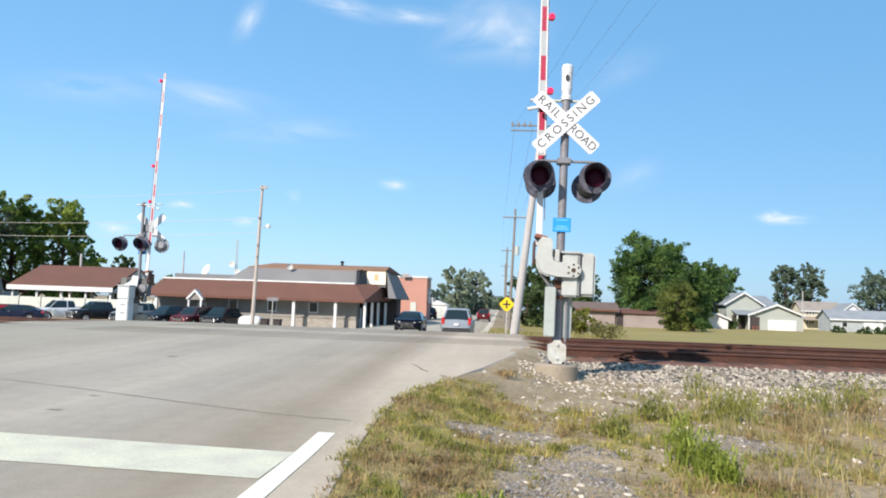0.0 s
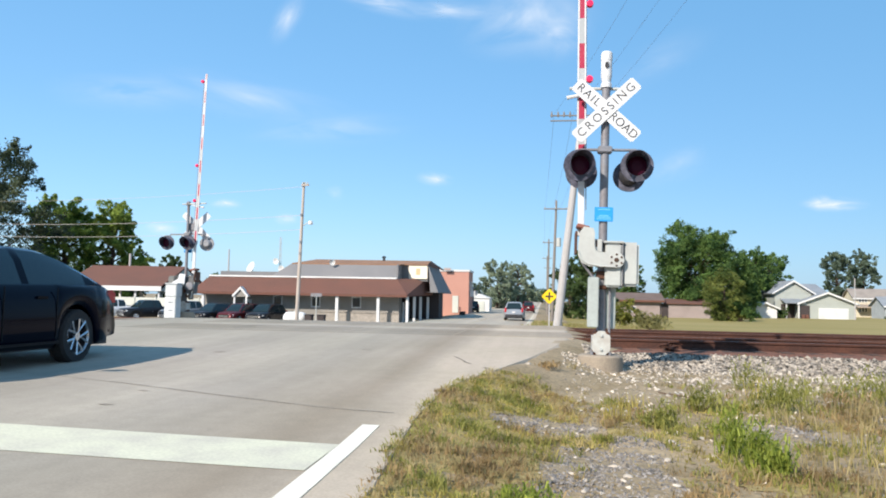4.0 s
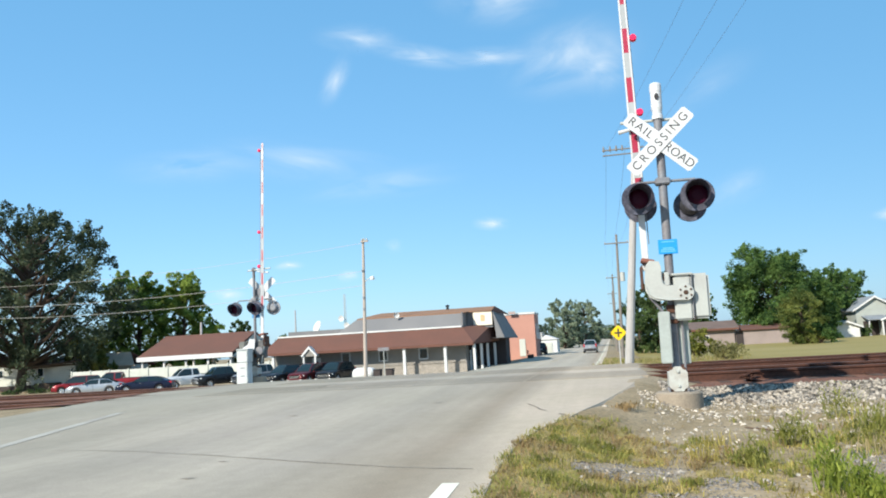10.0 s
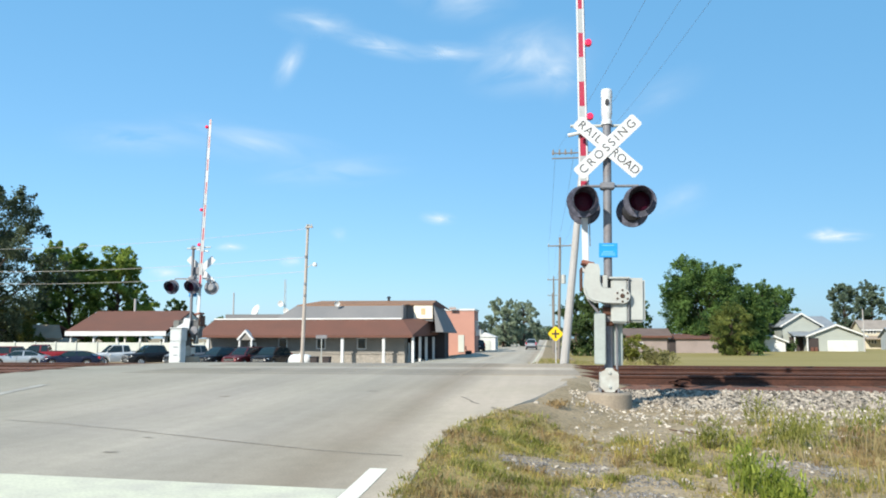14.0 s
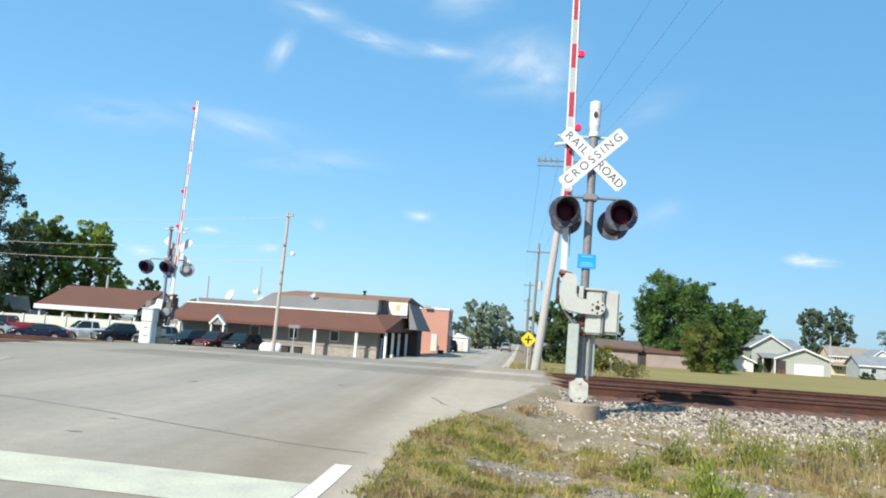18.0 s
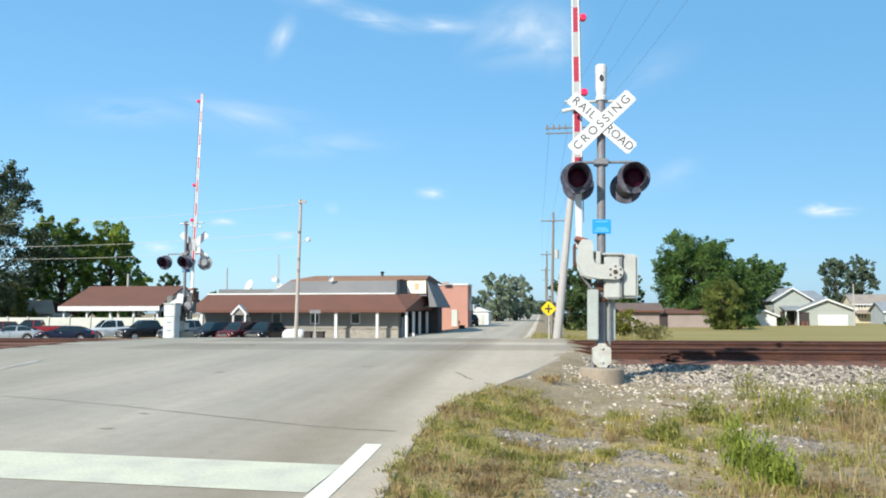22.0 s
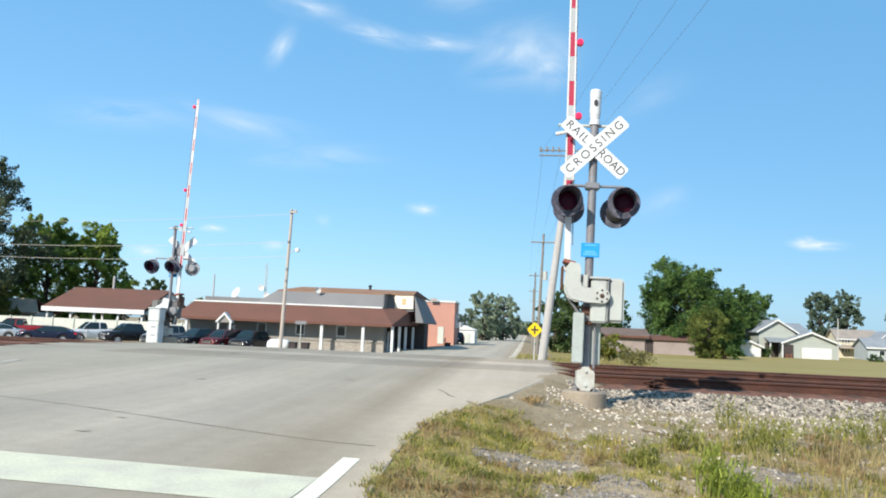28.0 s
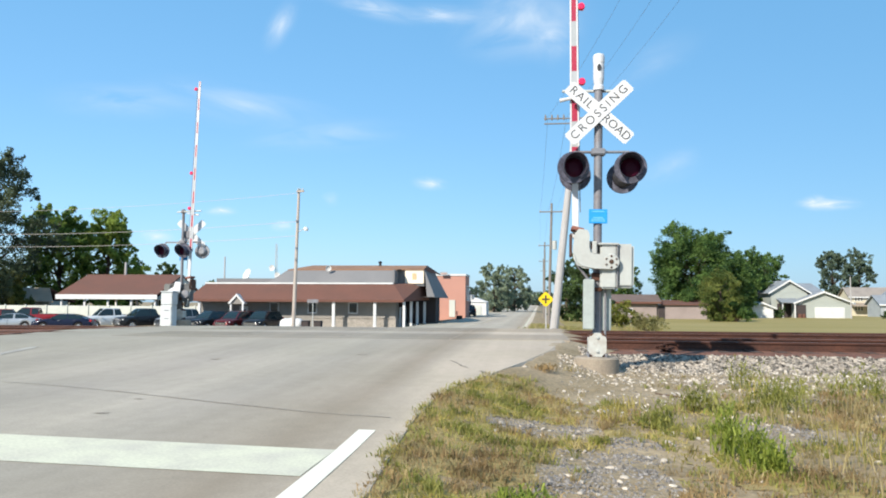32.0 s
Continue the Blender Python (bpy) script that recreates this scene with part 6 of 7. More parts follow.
# old iron left by the track
for _x, _y, _s, _l in ((2.4, 15.2, 1.0, "heap of rusty tie plates beside the near rail"),):
    _h = thing("scrap_heap", pose(_x, _y, bed_z(_x, _y) + 0.02), _l, "scrap iron")
    _r = random.Random(int(_x * 10))
    for _k in range(7):
        _o = part("tie_plate", nb(-0.12, 0.12, -0.08, 0.08, 0.0, 0.02, 0.004), M_RAIL, _h)
        _o.matrix_basis = pose(_r.uniform(-0.14, 0.14) * _s, _r.uniform(-0.06, 0.06), 0.012 + 0.02 * _k * _s, _r.uniform(-14, 14), _r.uniform(-14, 14), _r.uniform(0, 180))
_bm = polytube(bmesh.new(), [(1.37, 9.45, land_z(1.37, 9.45) + 0.02), (1.52, 9.22, land_z(1.52, 9.22) + 0.03), (1.72, 8.98, land_z(1.72, 8.98) + 0.015)], 0.007, 6)
tagged(part("rusty_rod", _bm, M_TIE, None), "thin bent rusty rod lying on the grit", "rod")

# worn marks in the asphalt
seam([(-6.4, 7.95), (-5.84, 7.88), (-4.17, 7.27), (-2.57, 6.61), (-1.9, 6.38), (-1.2, 6.28)], 0.024)
seam([(-1.22, 11.0), (-1.05, 10.5), (-0.93, 10.15)], 0.04, "crack", "short dark crack near the pavement's edge", M_CRACK)
seam([(-0.70, 9.75), (-0.58, 9.4), (-0.52, 9.15)], 0.05, "crack", "short dark crack near the pavement's edge", M_CRACK)
for _x, _y, _w, _l in ((-3.475, 5.97, 0.09, 0.05), (-3.60, 6.8, 0.09, 0.06), (-4.57, 10.75, 0.14, 0.12), (-2.65, 11.75, 0.13, 0.14)):
    seam([(_x + 0.04, _y - _l), (_x, _y), (_x - 0.04, _y + _l)], _w, "dark_mark", "small faded scuff on the asphalt")

# ---- thin clouds, far off ----
def cloud_material(name, seed, strength, stretch):
    m = bpy.data.materials.new(name)
    m.use_nodes = True
    n, l = m.node_tree.nodes, m.node_tree.links
    n.remove(n["Principled BSDF"])
    tc = n.new("ShaderNodeTexCoord")
    mp = n.new("ShaderNodeMapping")
    mp.inputs["Location"].default_value = (seed * 3.1, seed * 1.7, 0)
    mp.inputs["Scale"].default_value = (*stretch, 1)
    l.new(tc.outputs["Object"], mp.inputs["Vector"])
    ns = n.new("ShaderNodeTexNoise")
    ns.inputs["Scale"].default_value, ns.inputs["Detail"].default_value, ns.inputs["Roughness"].default_value = 1.1, 4.5, 0.55
    ns.inputs["Distortion"].default_value = 0.6
    l.new(mp.outputs["Vector"], ns.inputs["Vector"])
    gr = n.new("ShaderNodeTexGradient")
    gr.gradient_type = "QUADRATIC_SPHERE"
    l.new(tc.outputs["Object"], gr.inputs["Vector"])
    mr = n.new("ShaderNodeMapRange")
    mr.inputs["From Min"].default_value, mr.inputs["From Max"].default_value = 0.30, 0.78
    l.new(ns.outputs["Fac"], mr.inputs["Value"])
    mu = n.new("ShaderNodeMath")
    mu.operation = "MULTIPLY"
    l.new(mr.outputs["Result"], mu.inputs[0])
    l.new(gr.outputs["Fac"], mu.inputs[1])
    m2 = n.new("ShaderNodeMath")
    m2.operation, m2.use_clamp = "MULTIPLY", True
    m2.inputs[1].default_value = strength
    l.new(mu.outputs["Value"], m2.inputs[0])
    tr, em, mx = n.new("ShaderNodeBsdfTransparent"), n.new("ShaderNodeEmission"), n.new("ShaderNodeMixShader")
    em.inputs["Color"].default_value = (0.82, 0.90, 1.0, 1)
    em.inputs["Strength"].default_value = 0.72
    l.new(m2.outputs["Value"], mx.inputs["Fac"])
    l.new(tr.outputs["BSDF"], mx.inputs[1])
    l.new(em.outputs["Emission"], mx.inputs[2])
    l.new(mx.outputs["Shader"], n["Material Output"].inputs["Surface"])
    return m


def cloud(az, el, wide, high, turn, seed, strength, stretch=(1.0, 1.0), dist=2300.0):
    """A wisp of cloud: a shallow curved sheet that faces the place; sizes in degrees."""
    a, e = radians(az), radians(el)
    c = Vector((math.sin(a) * math.cos(e), math.cos(a) * math.cos(e), math.sin(e))) * dist
    bm = bmesh.new()
    k = 8
    vs = [[bm.verts.new((-1 + 2 * i / k, -1 + 2 * j / k, -0.08 * ((-1 + 2 * i / k) ** 2 + (-1 + 2 * j / k) ** 2))) for i in range(k + 1)] for j in range(k + 1)]
    for j in range(k):
        for i in range(k):
            bm.faces.new((vs[j][i], vs[j][i + 1], vs[j + 1][i + 1], vs[j + 1][i]))
    ob = part("cloud", bm, cloud_material("cloud_wisp", seed, strength, stretch), None)
    q = (-c).to_track_quat("Z", "Y").to_matrix().to_4x4()
    w, h = dist * math.tan(radians(wide / 2)), dist * math.tan(radians(high / 2))
    ob.matrix_basis = Matrix.Translation(c) @ q @ pose(0, 0, 0, 0, 0, turn) @ Matrix.Diagonal((w, h, (w + h) / 2, 1))
    return tagged(ob, "thin white wisp of cloud in the summer sky", "cloud", "wispy clouds", "structure")


for _c in ((-6.9, 25.2, 9.5, 4.6, -8, 1, 2.2), (-1.3, 20.3, 11.0, 5.2, 10, 2, 2.3), (1.0, 19.4, 5.0, 4.5, -20, 3, 1.6), (-17.3, 22.6, 7.0, 2.2, -5, 4, 1.3), (-12.6, 21.3, 8.0, 1.7, -12, 5, 2.0),
           (-7.2, 20.9, 8.0, 1.6, -2, 6, 1.6), (-19.3, 19.8, 4.6, 1.8, 62, 7, 1.5), (19.5, 6.75, 4.2, 1.0, -3, 8, 3.6), (18.7, 6.85, 1.9, 1.1, 0, 9, 3.6), (-8.1, 8.85, 3.0, 1.1, -5, 10, 2.4),
           (9.3, 9.7, 6.0, 2.6, 20, 11, 0.9), (-23.3, 6.5, 2.6, 0.8, 0, 12, 2.2), (-18.9, 5.55, 2.2, 0.9, 0, 13, 2.6), (-27.5, 4.5, 2.6, 1.0, 0, 14, 3.0),
           (-22.0, 14.0, 16.0, 3.4, -6, 15, 1.1), (-30.0, 13.6, 11.0, 2.6, 4, 16, 1.0), (-16.0, 12.2, 13.0, 2.6, 6, 17, 0.9), (-15.5, 7.6, 1.6, 1.2, 0, 18, 1.2), (8.0, 17.0, 9.0, 3.0, 25, 19, 0.5)):
    cloud(*_c[:2], _c[2] * 1.15, _c[3] * 1.25, *_c[4:6], _c[6] * 0.62)


# ---- vehicles ----
def paint(name, c, rough=0.28, metal=0.2):
    return mat(name, c, rough, metal, var=0.03, scale=2, second=[v * 0.85 for v in c], second_scale=1.2, amount=0.3, coat=0.1, spec=0.3)


# plain white in place of the sun's glint on lamp lenses
M_LAMPGLINT = plain("lamp_glint_white", (0.88, 0.88, 0.86), 0.3, 0.0)
M_SMOKED = plain("smoked_lamp_lens", (0.03, 0.03, 0.035), 0.08)
M_TAIL = plain("tail_lens", (0.42, 0.015, 0.02), 0.2)
M_PLATE = mat("plate_white", (0.6, 0.6, 0.6), 0.5)
M_GRILLE = plain("grille_black", (0.008, 0.008, 0.009), 0.6)
M_GRILLE.node_tree.nodes["Principled BSDF"].inputs["Specular IOR Level"].default_value = 0.15

SPECS = {
    "sedan": dict(L=4.88, W=1.86, roof=1.375, wheel=0.335, axle=1.415, sill=0.22,
                  top=[(-2.44, 0.62), (-2.40, 0.93), (-2.1, 1.0), (-1.5, 1.01), (0.9, 0.97), (1.3, 0.96), (1.75, 0.915), (2.1, 0.85), (2.30, 0.78), (2.40, 0.66), (2.44, 0.50)],
                  house=(-2.05, -0.82, 0.08, 1.06)),
    "suv": dict(L=4.75, W=1.92, roof=1.72, wheel=0.36, axle=1.38, sill=0.26,
                top=[(-2.37, 0.7), (-2.33, 1.05), (-2.0, 1.1), (0.9, 1.07), (1.2, 1.06), (1.9, 0.98), (2.2, 0.9), (2.33, 0.74), (2.37, 0.55)],
                house=(-2.28, -1.85, 0.35, 1.2)),
    "pickup": dict(L=5.7, W=2.0, roof=1.88, wheel=0.39, axle=1.75, sill=0.34,
                   top=[(-2.85, 0.75), (-2.83, 1.26), (-2.5, 1.28), (-0.6, 1.28), (1.2, 1.22), (1.5, 1.2), (2.4, 1.12), (2.7, 1.04), (2.82, 0.9), (2.85, 0.6)],
                   house=(-0.75, -0.55, 0.85, 1.55)),
}


def vehicle(kind, m, body_mat, label, group="", detail=False, category="car", dark_bumper=False):
    """Body lofted over wheel arches, glasshouse, roof, pillars, wheels, lamps, bumpers. Nose towards +y."""
    s = SPECS[kind]
    g = thing({"sedan": "car", "suv": "suv", "pickup": "pickup_truck"}[kind], m, label, category, group)
    L, W, R, ax, sill = s["L"] / 2, s["W"] / 2, s["wheel"], s["axle"], s["sill"]
    step = 0.06 if detail else 0.14
    ys = set([round(-L + k * step, 3) for k in range(int(2 * L / step) + 1)] + [p[0] for p in s["top"]])
    for w in (-ax, ax):
        ys |= {round(w + (R + 0.05) * math.sin(radians(a)), 3) for a in (-90, -89, -75, -60, -40, -20, 0, 20, 40, 60, 75, 89, 90)}
    ys = sorted(y for y in ys if -L <= y <= L)
    ty, tz = zip(*s["top"])
    bm = bmesh.new()
    rows = []
    for y in ys:
        zt = float(np.interp(y, ty, tz))
        zb = sill + 0.08 * smooth(L - 0.5, L, abs(y))
        for w in (-ax, ax):
            d = (R + 0.055) ** 2 - (y - w) ** 2
            if d > 0:
                zb = max(zb, R + math.sqrt(d))
        zb = min(zb, zt - 0.12)
        end = smooth(L - (0.95 if detail and y > 0 else 0.75), L, abs(y))
        wd = W * (1 - (0.30 if detail and y > 0 else 0.20 if y > 0 else 0.13) * end ** 1.8)
        mid = zb + (zt - zb) * 0.45
        pts = [(wd - 0.05, zb), (wd - 0.005, zb + 0.05 * (zt - zb) + 0.01), (wd, mid), (wd - 0.012, zb + (zt - zb) * 0.72),
               (wd - 0.05, zt - 0.05), (wd - 0.14, zt - 0.008), (wd * 0.5, zt + 0.018), (0, zt + 0.028)]
        ring = [bm.verts.new((x, y, z)) for x, z in pts] + [bm.verts.new((-x, y, z)) for x, z in pts[-2::-1]]
        rows.append(ring)
    for a, b in zip(rows, rows[1:]):
        for k in range(len(a) - 1):
            bm.faces.new((a[k], a[k + 1], b[k + 1], b[k]))
    bm.faces.new(rows[0])
    bm.faces.new(rows[-1][::-1])
    bmesh.ops.recalc_face_normals(bm, faces=bm.faces)
    body = part("body", bm, body_mat, g, smooth=True)
    part("underbody", nb(-W + 0.12, W - 0.12, -L + 0.2, L - (0.7 if detail else 0.2), sill - 0.02, 0.55), M_BLACK, g)
    # glasshouse: dark glass shell with a painted roof and pillars over it
    hb, ht, hf, hw = s["house"]
    zr = s["roof"]

    def shell(grow, y_lo, y_hi, up=0.0):
        bm = bmesh.new()
        rws = []
        for k in range(49):
            y = y_lo + (y_hi - y_lo) * k / 48
            zt = float(np.interp(y, ty, tz)) - 0.03
            if y < ht:
                f = (y - hb) / max(0.01, ht - hb)
            elif y > hf:
                f = (hw - y) / max(0.01, hw - hf)
            else:
                f = 1.0
            f = max(0.0, min(1.0, f))
            f = math.sin(f * math.pi / 2) ** 0.95 if kind == "sedan" else f ** 0.8
            z = zt + (zr - zt) * f + 0.03 * math.sin(math.pi * k / 48) * f + up
            wb, wt = W - 0.10 + grow, W - 0.10 - 0.22 * f + grow
            pts = [(wb, zt), ((wb * 0.45 + wt * 0.55), zt + (z - zt) * 0.62), (wt, z - 0.045 * f), (wt - 0.09, z - 0.008), (wt * 0.5, z + 0.006), (0, z + 0.012)]
            ring = [bm.verts.new((x, y, zz)) for x, zz in pts] + [bm.verts.new((-x, y, zz)) for x, zz in pts[-2::-1]]
            rws.append(ring)
        return bm, rws
    tail = hb + (0.42 if kind == "sedan" else 0.10)

    def glazed(y, k):
        if k in (2, 7):
            return False
        if k in (0, 1, 8, 9):
            return tail < y < hw - 0.10 and not abs(y - (ht + hf) / 2 + 0.12) < 0.04
        return y > hf + 0.04 or y < ht - 0.04
    for want, nm, m, lab in ((True, "glasshouse", M_GLASSDARK, "dark tinted windows"), (False, "roof", body_mat, "")):
        bm, rws = shell(0.0, hb, hw)
        for a, b in zip(rws, rws[1:]):
            y = (a[0].co.y + b[0].co.y) / 2
            for k in range(len(a) - 1):
                if glazed(y, k) == want:
                    bm.faces.new((a[k], a[k + 1], b[k + 1], b[k]))
        bmesh.ops.delete(bm, geom=[v for v in bm.verts if not v.link_faces], context="VERTS")
        bmesh.ops.recalc_face_normals(bm, faces=bm.faces)
        part(nm, bm, m, g, lab, smooth=True)
    # pillars
    def roofpoint(y, sx):
        zt = float(np.interp(y, ty, tz)) - 0.03
        f = 1.0 if ht <= y <= hf else max(0.0, min(1.0, (y - hb) / (ht - hb) if y < ht else (hw - y) / (hw - hf)))
        f = math.sin(f * math.pi / 2) ** 0.95 if kind == "sedan" else f ** 0.8
        z = zt + (zr - zt) * f
        return (sx * (W - 0.10 - 0.22 * f + 0.008), y, z - 0.03 * f), (sx * (W - 0.092), y, zt + 0.02)
    for sx in (-1, 1):
        # door mirror
        part("door_mirror", box(bmesh.new(), sx * (W - 0.02) - 0.02, sx * (W + 0.17) if sx > 0 else sx * (W - 0.02) + 0.02, hw - 0.42, hw - 0.30, 0.98, 1.11, 0.035) if sx > 0 else
             box(bmesh.new(), -(W + 0.17), -(W - 0.04), hw - 0.42, hw - 0.30, 0.98, 1.11, 0.035), body_mat, g)
    zf = float(np.interp(L - 0.2, ty, tz))
    # lamps
    for sx in (-1, 1):
        bm = bmesh.new()
        if detail:
            # slim lamp that wraps round the corner, a bright reflector at each end
            plan = [(0.42, 2.425), (0.56, 2.385), (0.70, 2.27), (0.80, 2.08), (0.85, 1.88), (0.78, 1.88), (0.66, 2.1), (0.42, 2.3)]
            prism(bm, [(sx * x, y) for x, y in plan], "z", zf - 0.145, zf - 0.065)
            for v in bm.verts:
                v.co.z += 0.10 * max(0.0, 2.3 - v.co.y)
            hl = part("headlight", bm, M_SMOKED, g, "slim smoked headlight")
            for x, y, w in ((0.50, 2.40, 0.05), (0.815, 2.02, 0.035)):
                xa, xb = sorted((sx * (x - w), sx * (x + w)))
                part("lamp_reflector", nb(xa, xb, y - 0.03, y + 0.03, zf - 0.12, zf - 0.08 + 0.10 * max(0.0, 2.3 - y), 0.01), M_LAMPGLINT, hl, "bright reflector behind the lens")
        else:
            x0, x1 = sorted((sx * (W - 0.5), sx * (W - 0.10)))
            box(bm, x0, x1, L - 0.42, L - 0.06, zf - 0.20, zf - 0.07, 0.03)
            for v in bm.verts:
                v.co.y -= 0.9 * max(0.0, abs(v.co.x) - (W - 0.45)) ** 1.5
            part("headlight", bm, M_LAMPGLINT, g, "headlight with its sun glint put in as plain white")
        bm = bmesh.new()
        if kind == "sedan":
            x0, x1 = sorted((sx * (W - 0.62), sx * (W - 0.12)))
            box(bm, x0, x1, -L - 0.01, -L + 0.25, 0.72, 0.92, 0.03)
        else:
            x0, x1 = sorted((sx * (W - 0.26), sx * (W - 0.09)))
            box(bm, x0, x1, -L - 0.012, -L + 0.12, 0.8, 1.2, 0.02)
        part("tail_light", bm, M_TAIL, g, "red tail light")
    # bumpers, grille and plate
    bz = 0.62 if kind == "pickup" else 0.5
    if detail:
        bm = bmesh.new()
        prism(bm, [(-0.60, 2.2), (-0.55, 2.38), (0.0, 2.45), (0.55, 2.38), (0.60, 2.2)], "z", 0.21, 0.24)
        part("front_splitter", bm, M_GRILLE, g)
    else:
        part("front_bumper", nb(-W + 0.2, W - 0.2, L - 0.16, L + 0.012, bz - 0.2, bz, 0.04), M_CHROME if kind == "pickup" else body_mat, g)
    part("rear_bumper", nb(-W + 0.14, W - 0.14, -L - 0.05, -L + 0.14, bz - 0.2, bz + 0.1, 0.04), M_CHROME if kind == "pickup" else M_BLACK if dark_bumper else body_mat, g)
    if detail:
        bm = bmesh.new()
        prism(bm, [(-0.44, 0.67), (0.44, 0.67), (0.50, 0.60), (0.44, 0.36), (-0.44, 0.36), (-0.50, 0.60)], "y", L - 0.1, L + 0.016)
        gr = part("grille", bm, M_GRILLE, g, "black grille with thin chrome bars")
        for k in range(5):
            w = 0.46 - 0.008 * abs(k - 3) ** 2
            part("grille_bar", nb(-w, w, L + 0.012, L + 0.026, 0.385 + k * 0.052, 0.3935 + k * 0.052), M_CHROME, gr)
        part("grille_wing", nb(-0.50, 0.50, L - 0.04, L + 0.034, 0.672, 0.688, 0.006), M_DARKCHROME, gr, "dark chrome bar along the grille's top")
        part("lower_intake", nb(-0.46, 0.46, L - 0.1, L + 0.022, 0.245, 0.32, 0.01), M_GRILLE, g)
    gr = None if detail else part("grille", nb(-W + 0.42, W - 0.42, L - 0.1, L - 0.005, bz + 0.01, zf - 0.1, 0.02), M_GRILLE, g, "dark grille")
    for k in range(0 if detail else 3):
        part("grille_bar", nb(-W + 0.45, W - 0.45, L - 0.006, L + 0.012, bz + 0.05 + k * 0.075, bz + 0.075 + k * 0.075), M_CHROME, gr)
    if kind == "pickup":
        bm = bmesh.new()
        for a, b, c, d in ((-W + 0.36, W - 0.36, zf - 0.14, zf - 0.07), (-W + 0.36, W - 0.36, bz + 0.0, bz + 0.05), (-W + 0.36, -W + 0.44, bz + 0.05, zf - 0.14), (W - 0.44, W - 0.36, bz + 0.05, zf - 0.14)):
            box(bm, a, b, L - 0.05, L + 0.02, c, d, 0.008)
        part("grille_surround", bm, M_CHROME, g, "chrome grille surround")
    if not detail:
        for sx in (-1, 1):
            xa, xb = sorted((sx * (W - 0.42), sx * (W - 0.20)))
            part("fog_light", nb(xa, xb, L - 0.10, L + 0.016, bz - 0.14, bz - 0.06, 0.01), M_LAMPGLINT, g)
            part("door_seam", nb(sx * W - 0.006, sx * W + 0.003, -0.02, 0.0, sill + 0.12, 0.93), M_GRILLE, g)
            xa, xb = sorted((sx * (W - 0.012) - 0.014, sx * (W - 0.012) + 0.016))
            part("door_handle", nb(xa, xb, 0.10, 0.28, 0.84, 0.87, 0.006), M_CHROME, g)
    part("number_plate", nb(-0.15, 0.15, -L - 0.06, -L - 0.045, bz - 0.02 if kind == "sedan" else 0.72, bz + 0.13 if kind == "sedan" else 0.87), M_PLATE, g, "blank white number plate")
    if kind == "pickup":
        part("tailgate_seam", nb(-W + 0.28, W - 0.28, -L - 0.008, -L + 0.004, 0.86, 0.875), M_BLACK, g)
        part("load_bed", nb(-W + 0.14, W - 0.14, -L + 0.12, hb - 0.12, 1.20, 1.312), M_BLACK, g)
    # wheels
    wheels = []
    tyre = lathe(bmesh.new(), [(R * 0.62, -0.105), (R * 0.93, -0.11), (R, -0.075), (R, 0.075), (R * 0.93, 0.11), (R * 0.62, 0.105)], 28, "x", close=False)
    tyre_me = bpy.data.meshes.new("tyre")
    tyre.to_mesh(tyre_me)
    tyre.free()
    tyre_me.materials.append(M_RUBBER)
    rim_bm = lathe(bmesh.new(), [(0.02, 0.02), (R * 0.60, 0.02), (R * 0.62, 0.10), (R * 0.66, 0.108), (R * 0.66, 0.085), (R * 0.62, -0.08)], 28, "x", close=False)
    rim_me = bpy.data.meshes.new("rim")
    rim_bm.to_mesh(rim_me)
    rim_bm.free()
    rim_me.materials.append(M_BLACK if detail else M_ALLOY)
    sp = bmesh.new()
    for k in range(5):
        a = 2 * math.pi * k / 5
        c, sn = math.cos(a), math.sin(a)
        for off in ((-0.028, 0.028) if detail else (0.0,)):
            p0 = Vector((0.085, -sn * off * 1.2 + c * 0.03, c * off * 1.2 + sn * 0.03))
            p1 = Vector((0.098, c * R * 0.62 - sn * (off * 2.6 + 0.03), sn * R * 0.62 + c * (off * 2.6 + 0.03)))
            tube(sp, p0, p1, 0.012 if detail else 0.016, 0.02 if detail else 0.02, 6)
    lathe(sp, [(0.01, 0.10), (0.05, 0.10), (0.055, 0.07)], 12, "x", close=False)
    lathe(sp, [(R * 0.61, 0.095), (R * 0.66, 0.112), (R * 0.67, 0.10)], 28, "x", close=False)
    sp_me = bpy.data.meshes.new("spokes")
    sp.to_mesh(sp_me)
    sp.free()
    sp_me.materials.append(M_ALLOY)
    for sx in (-1, 1):
        for wy in (-ax, ax):
            w = part("wheel", tyre_me, None, g)
            w.matrix_basis = pose(sx * (W - 0.115), wy, R, 0, 0, 0 if sx > 0 else 180)
            part("rim", rim_me, None, w)
            part("spokes", sp_me, None, w, "bright alloy spokes")
            wheels.append(w)
    if detail:
        for sx in (-1, 1):
            for y in (-0.95, -0.02, 1.02):
                part("door_seam", nb(sx * W - 0.006, sx * W + 0.003, y - 0.005, y + 0.005, sill + 0.12, 0.93), M_GRILLE, g)
            for y in (-0.78, 0.16):
                part("door_handle", box(bmesh.new(), sx * (W - 0.01) - 0.014, sx * (W - 0.01) + 0.016, y, y + 0.2, 0.80, 0.83, 0.006), body_mat, g)
            bm = polytube(bmesh.new(), [Vector(roofpoint(hb + 0.12 + (hw - hb - 0.32) * k / 18, sx)[0]) + Vector((sx * 0.012, 0, -0.035)) for k in range(19)], 0.011, 5)
            part("window_trim", bm, M_CHROME, g, "thin chrome window trim")
            part("sill_trim", nb(sx * W - 0.02, sx * W + 0.004, -1.0, 1.0, sill + 0.05, sill + 0.08), M_GRILLE, g)
        for sx in (-1, 1):
            xa, xb = sorted((sx * 0.30, sx * 0.58))
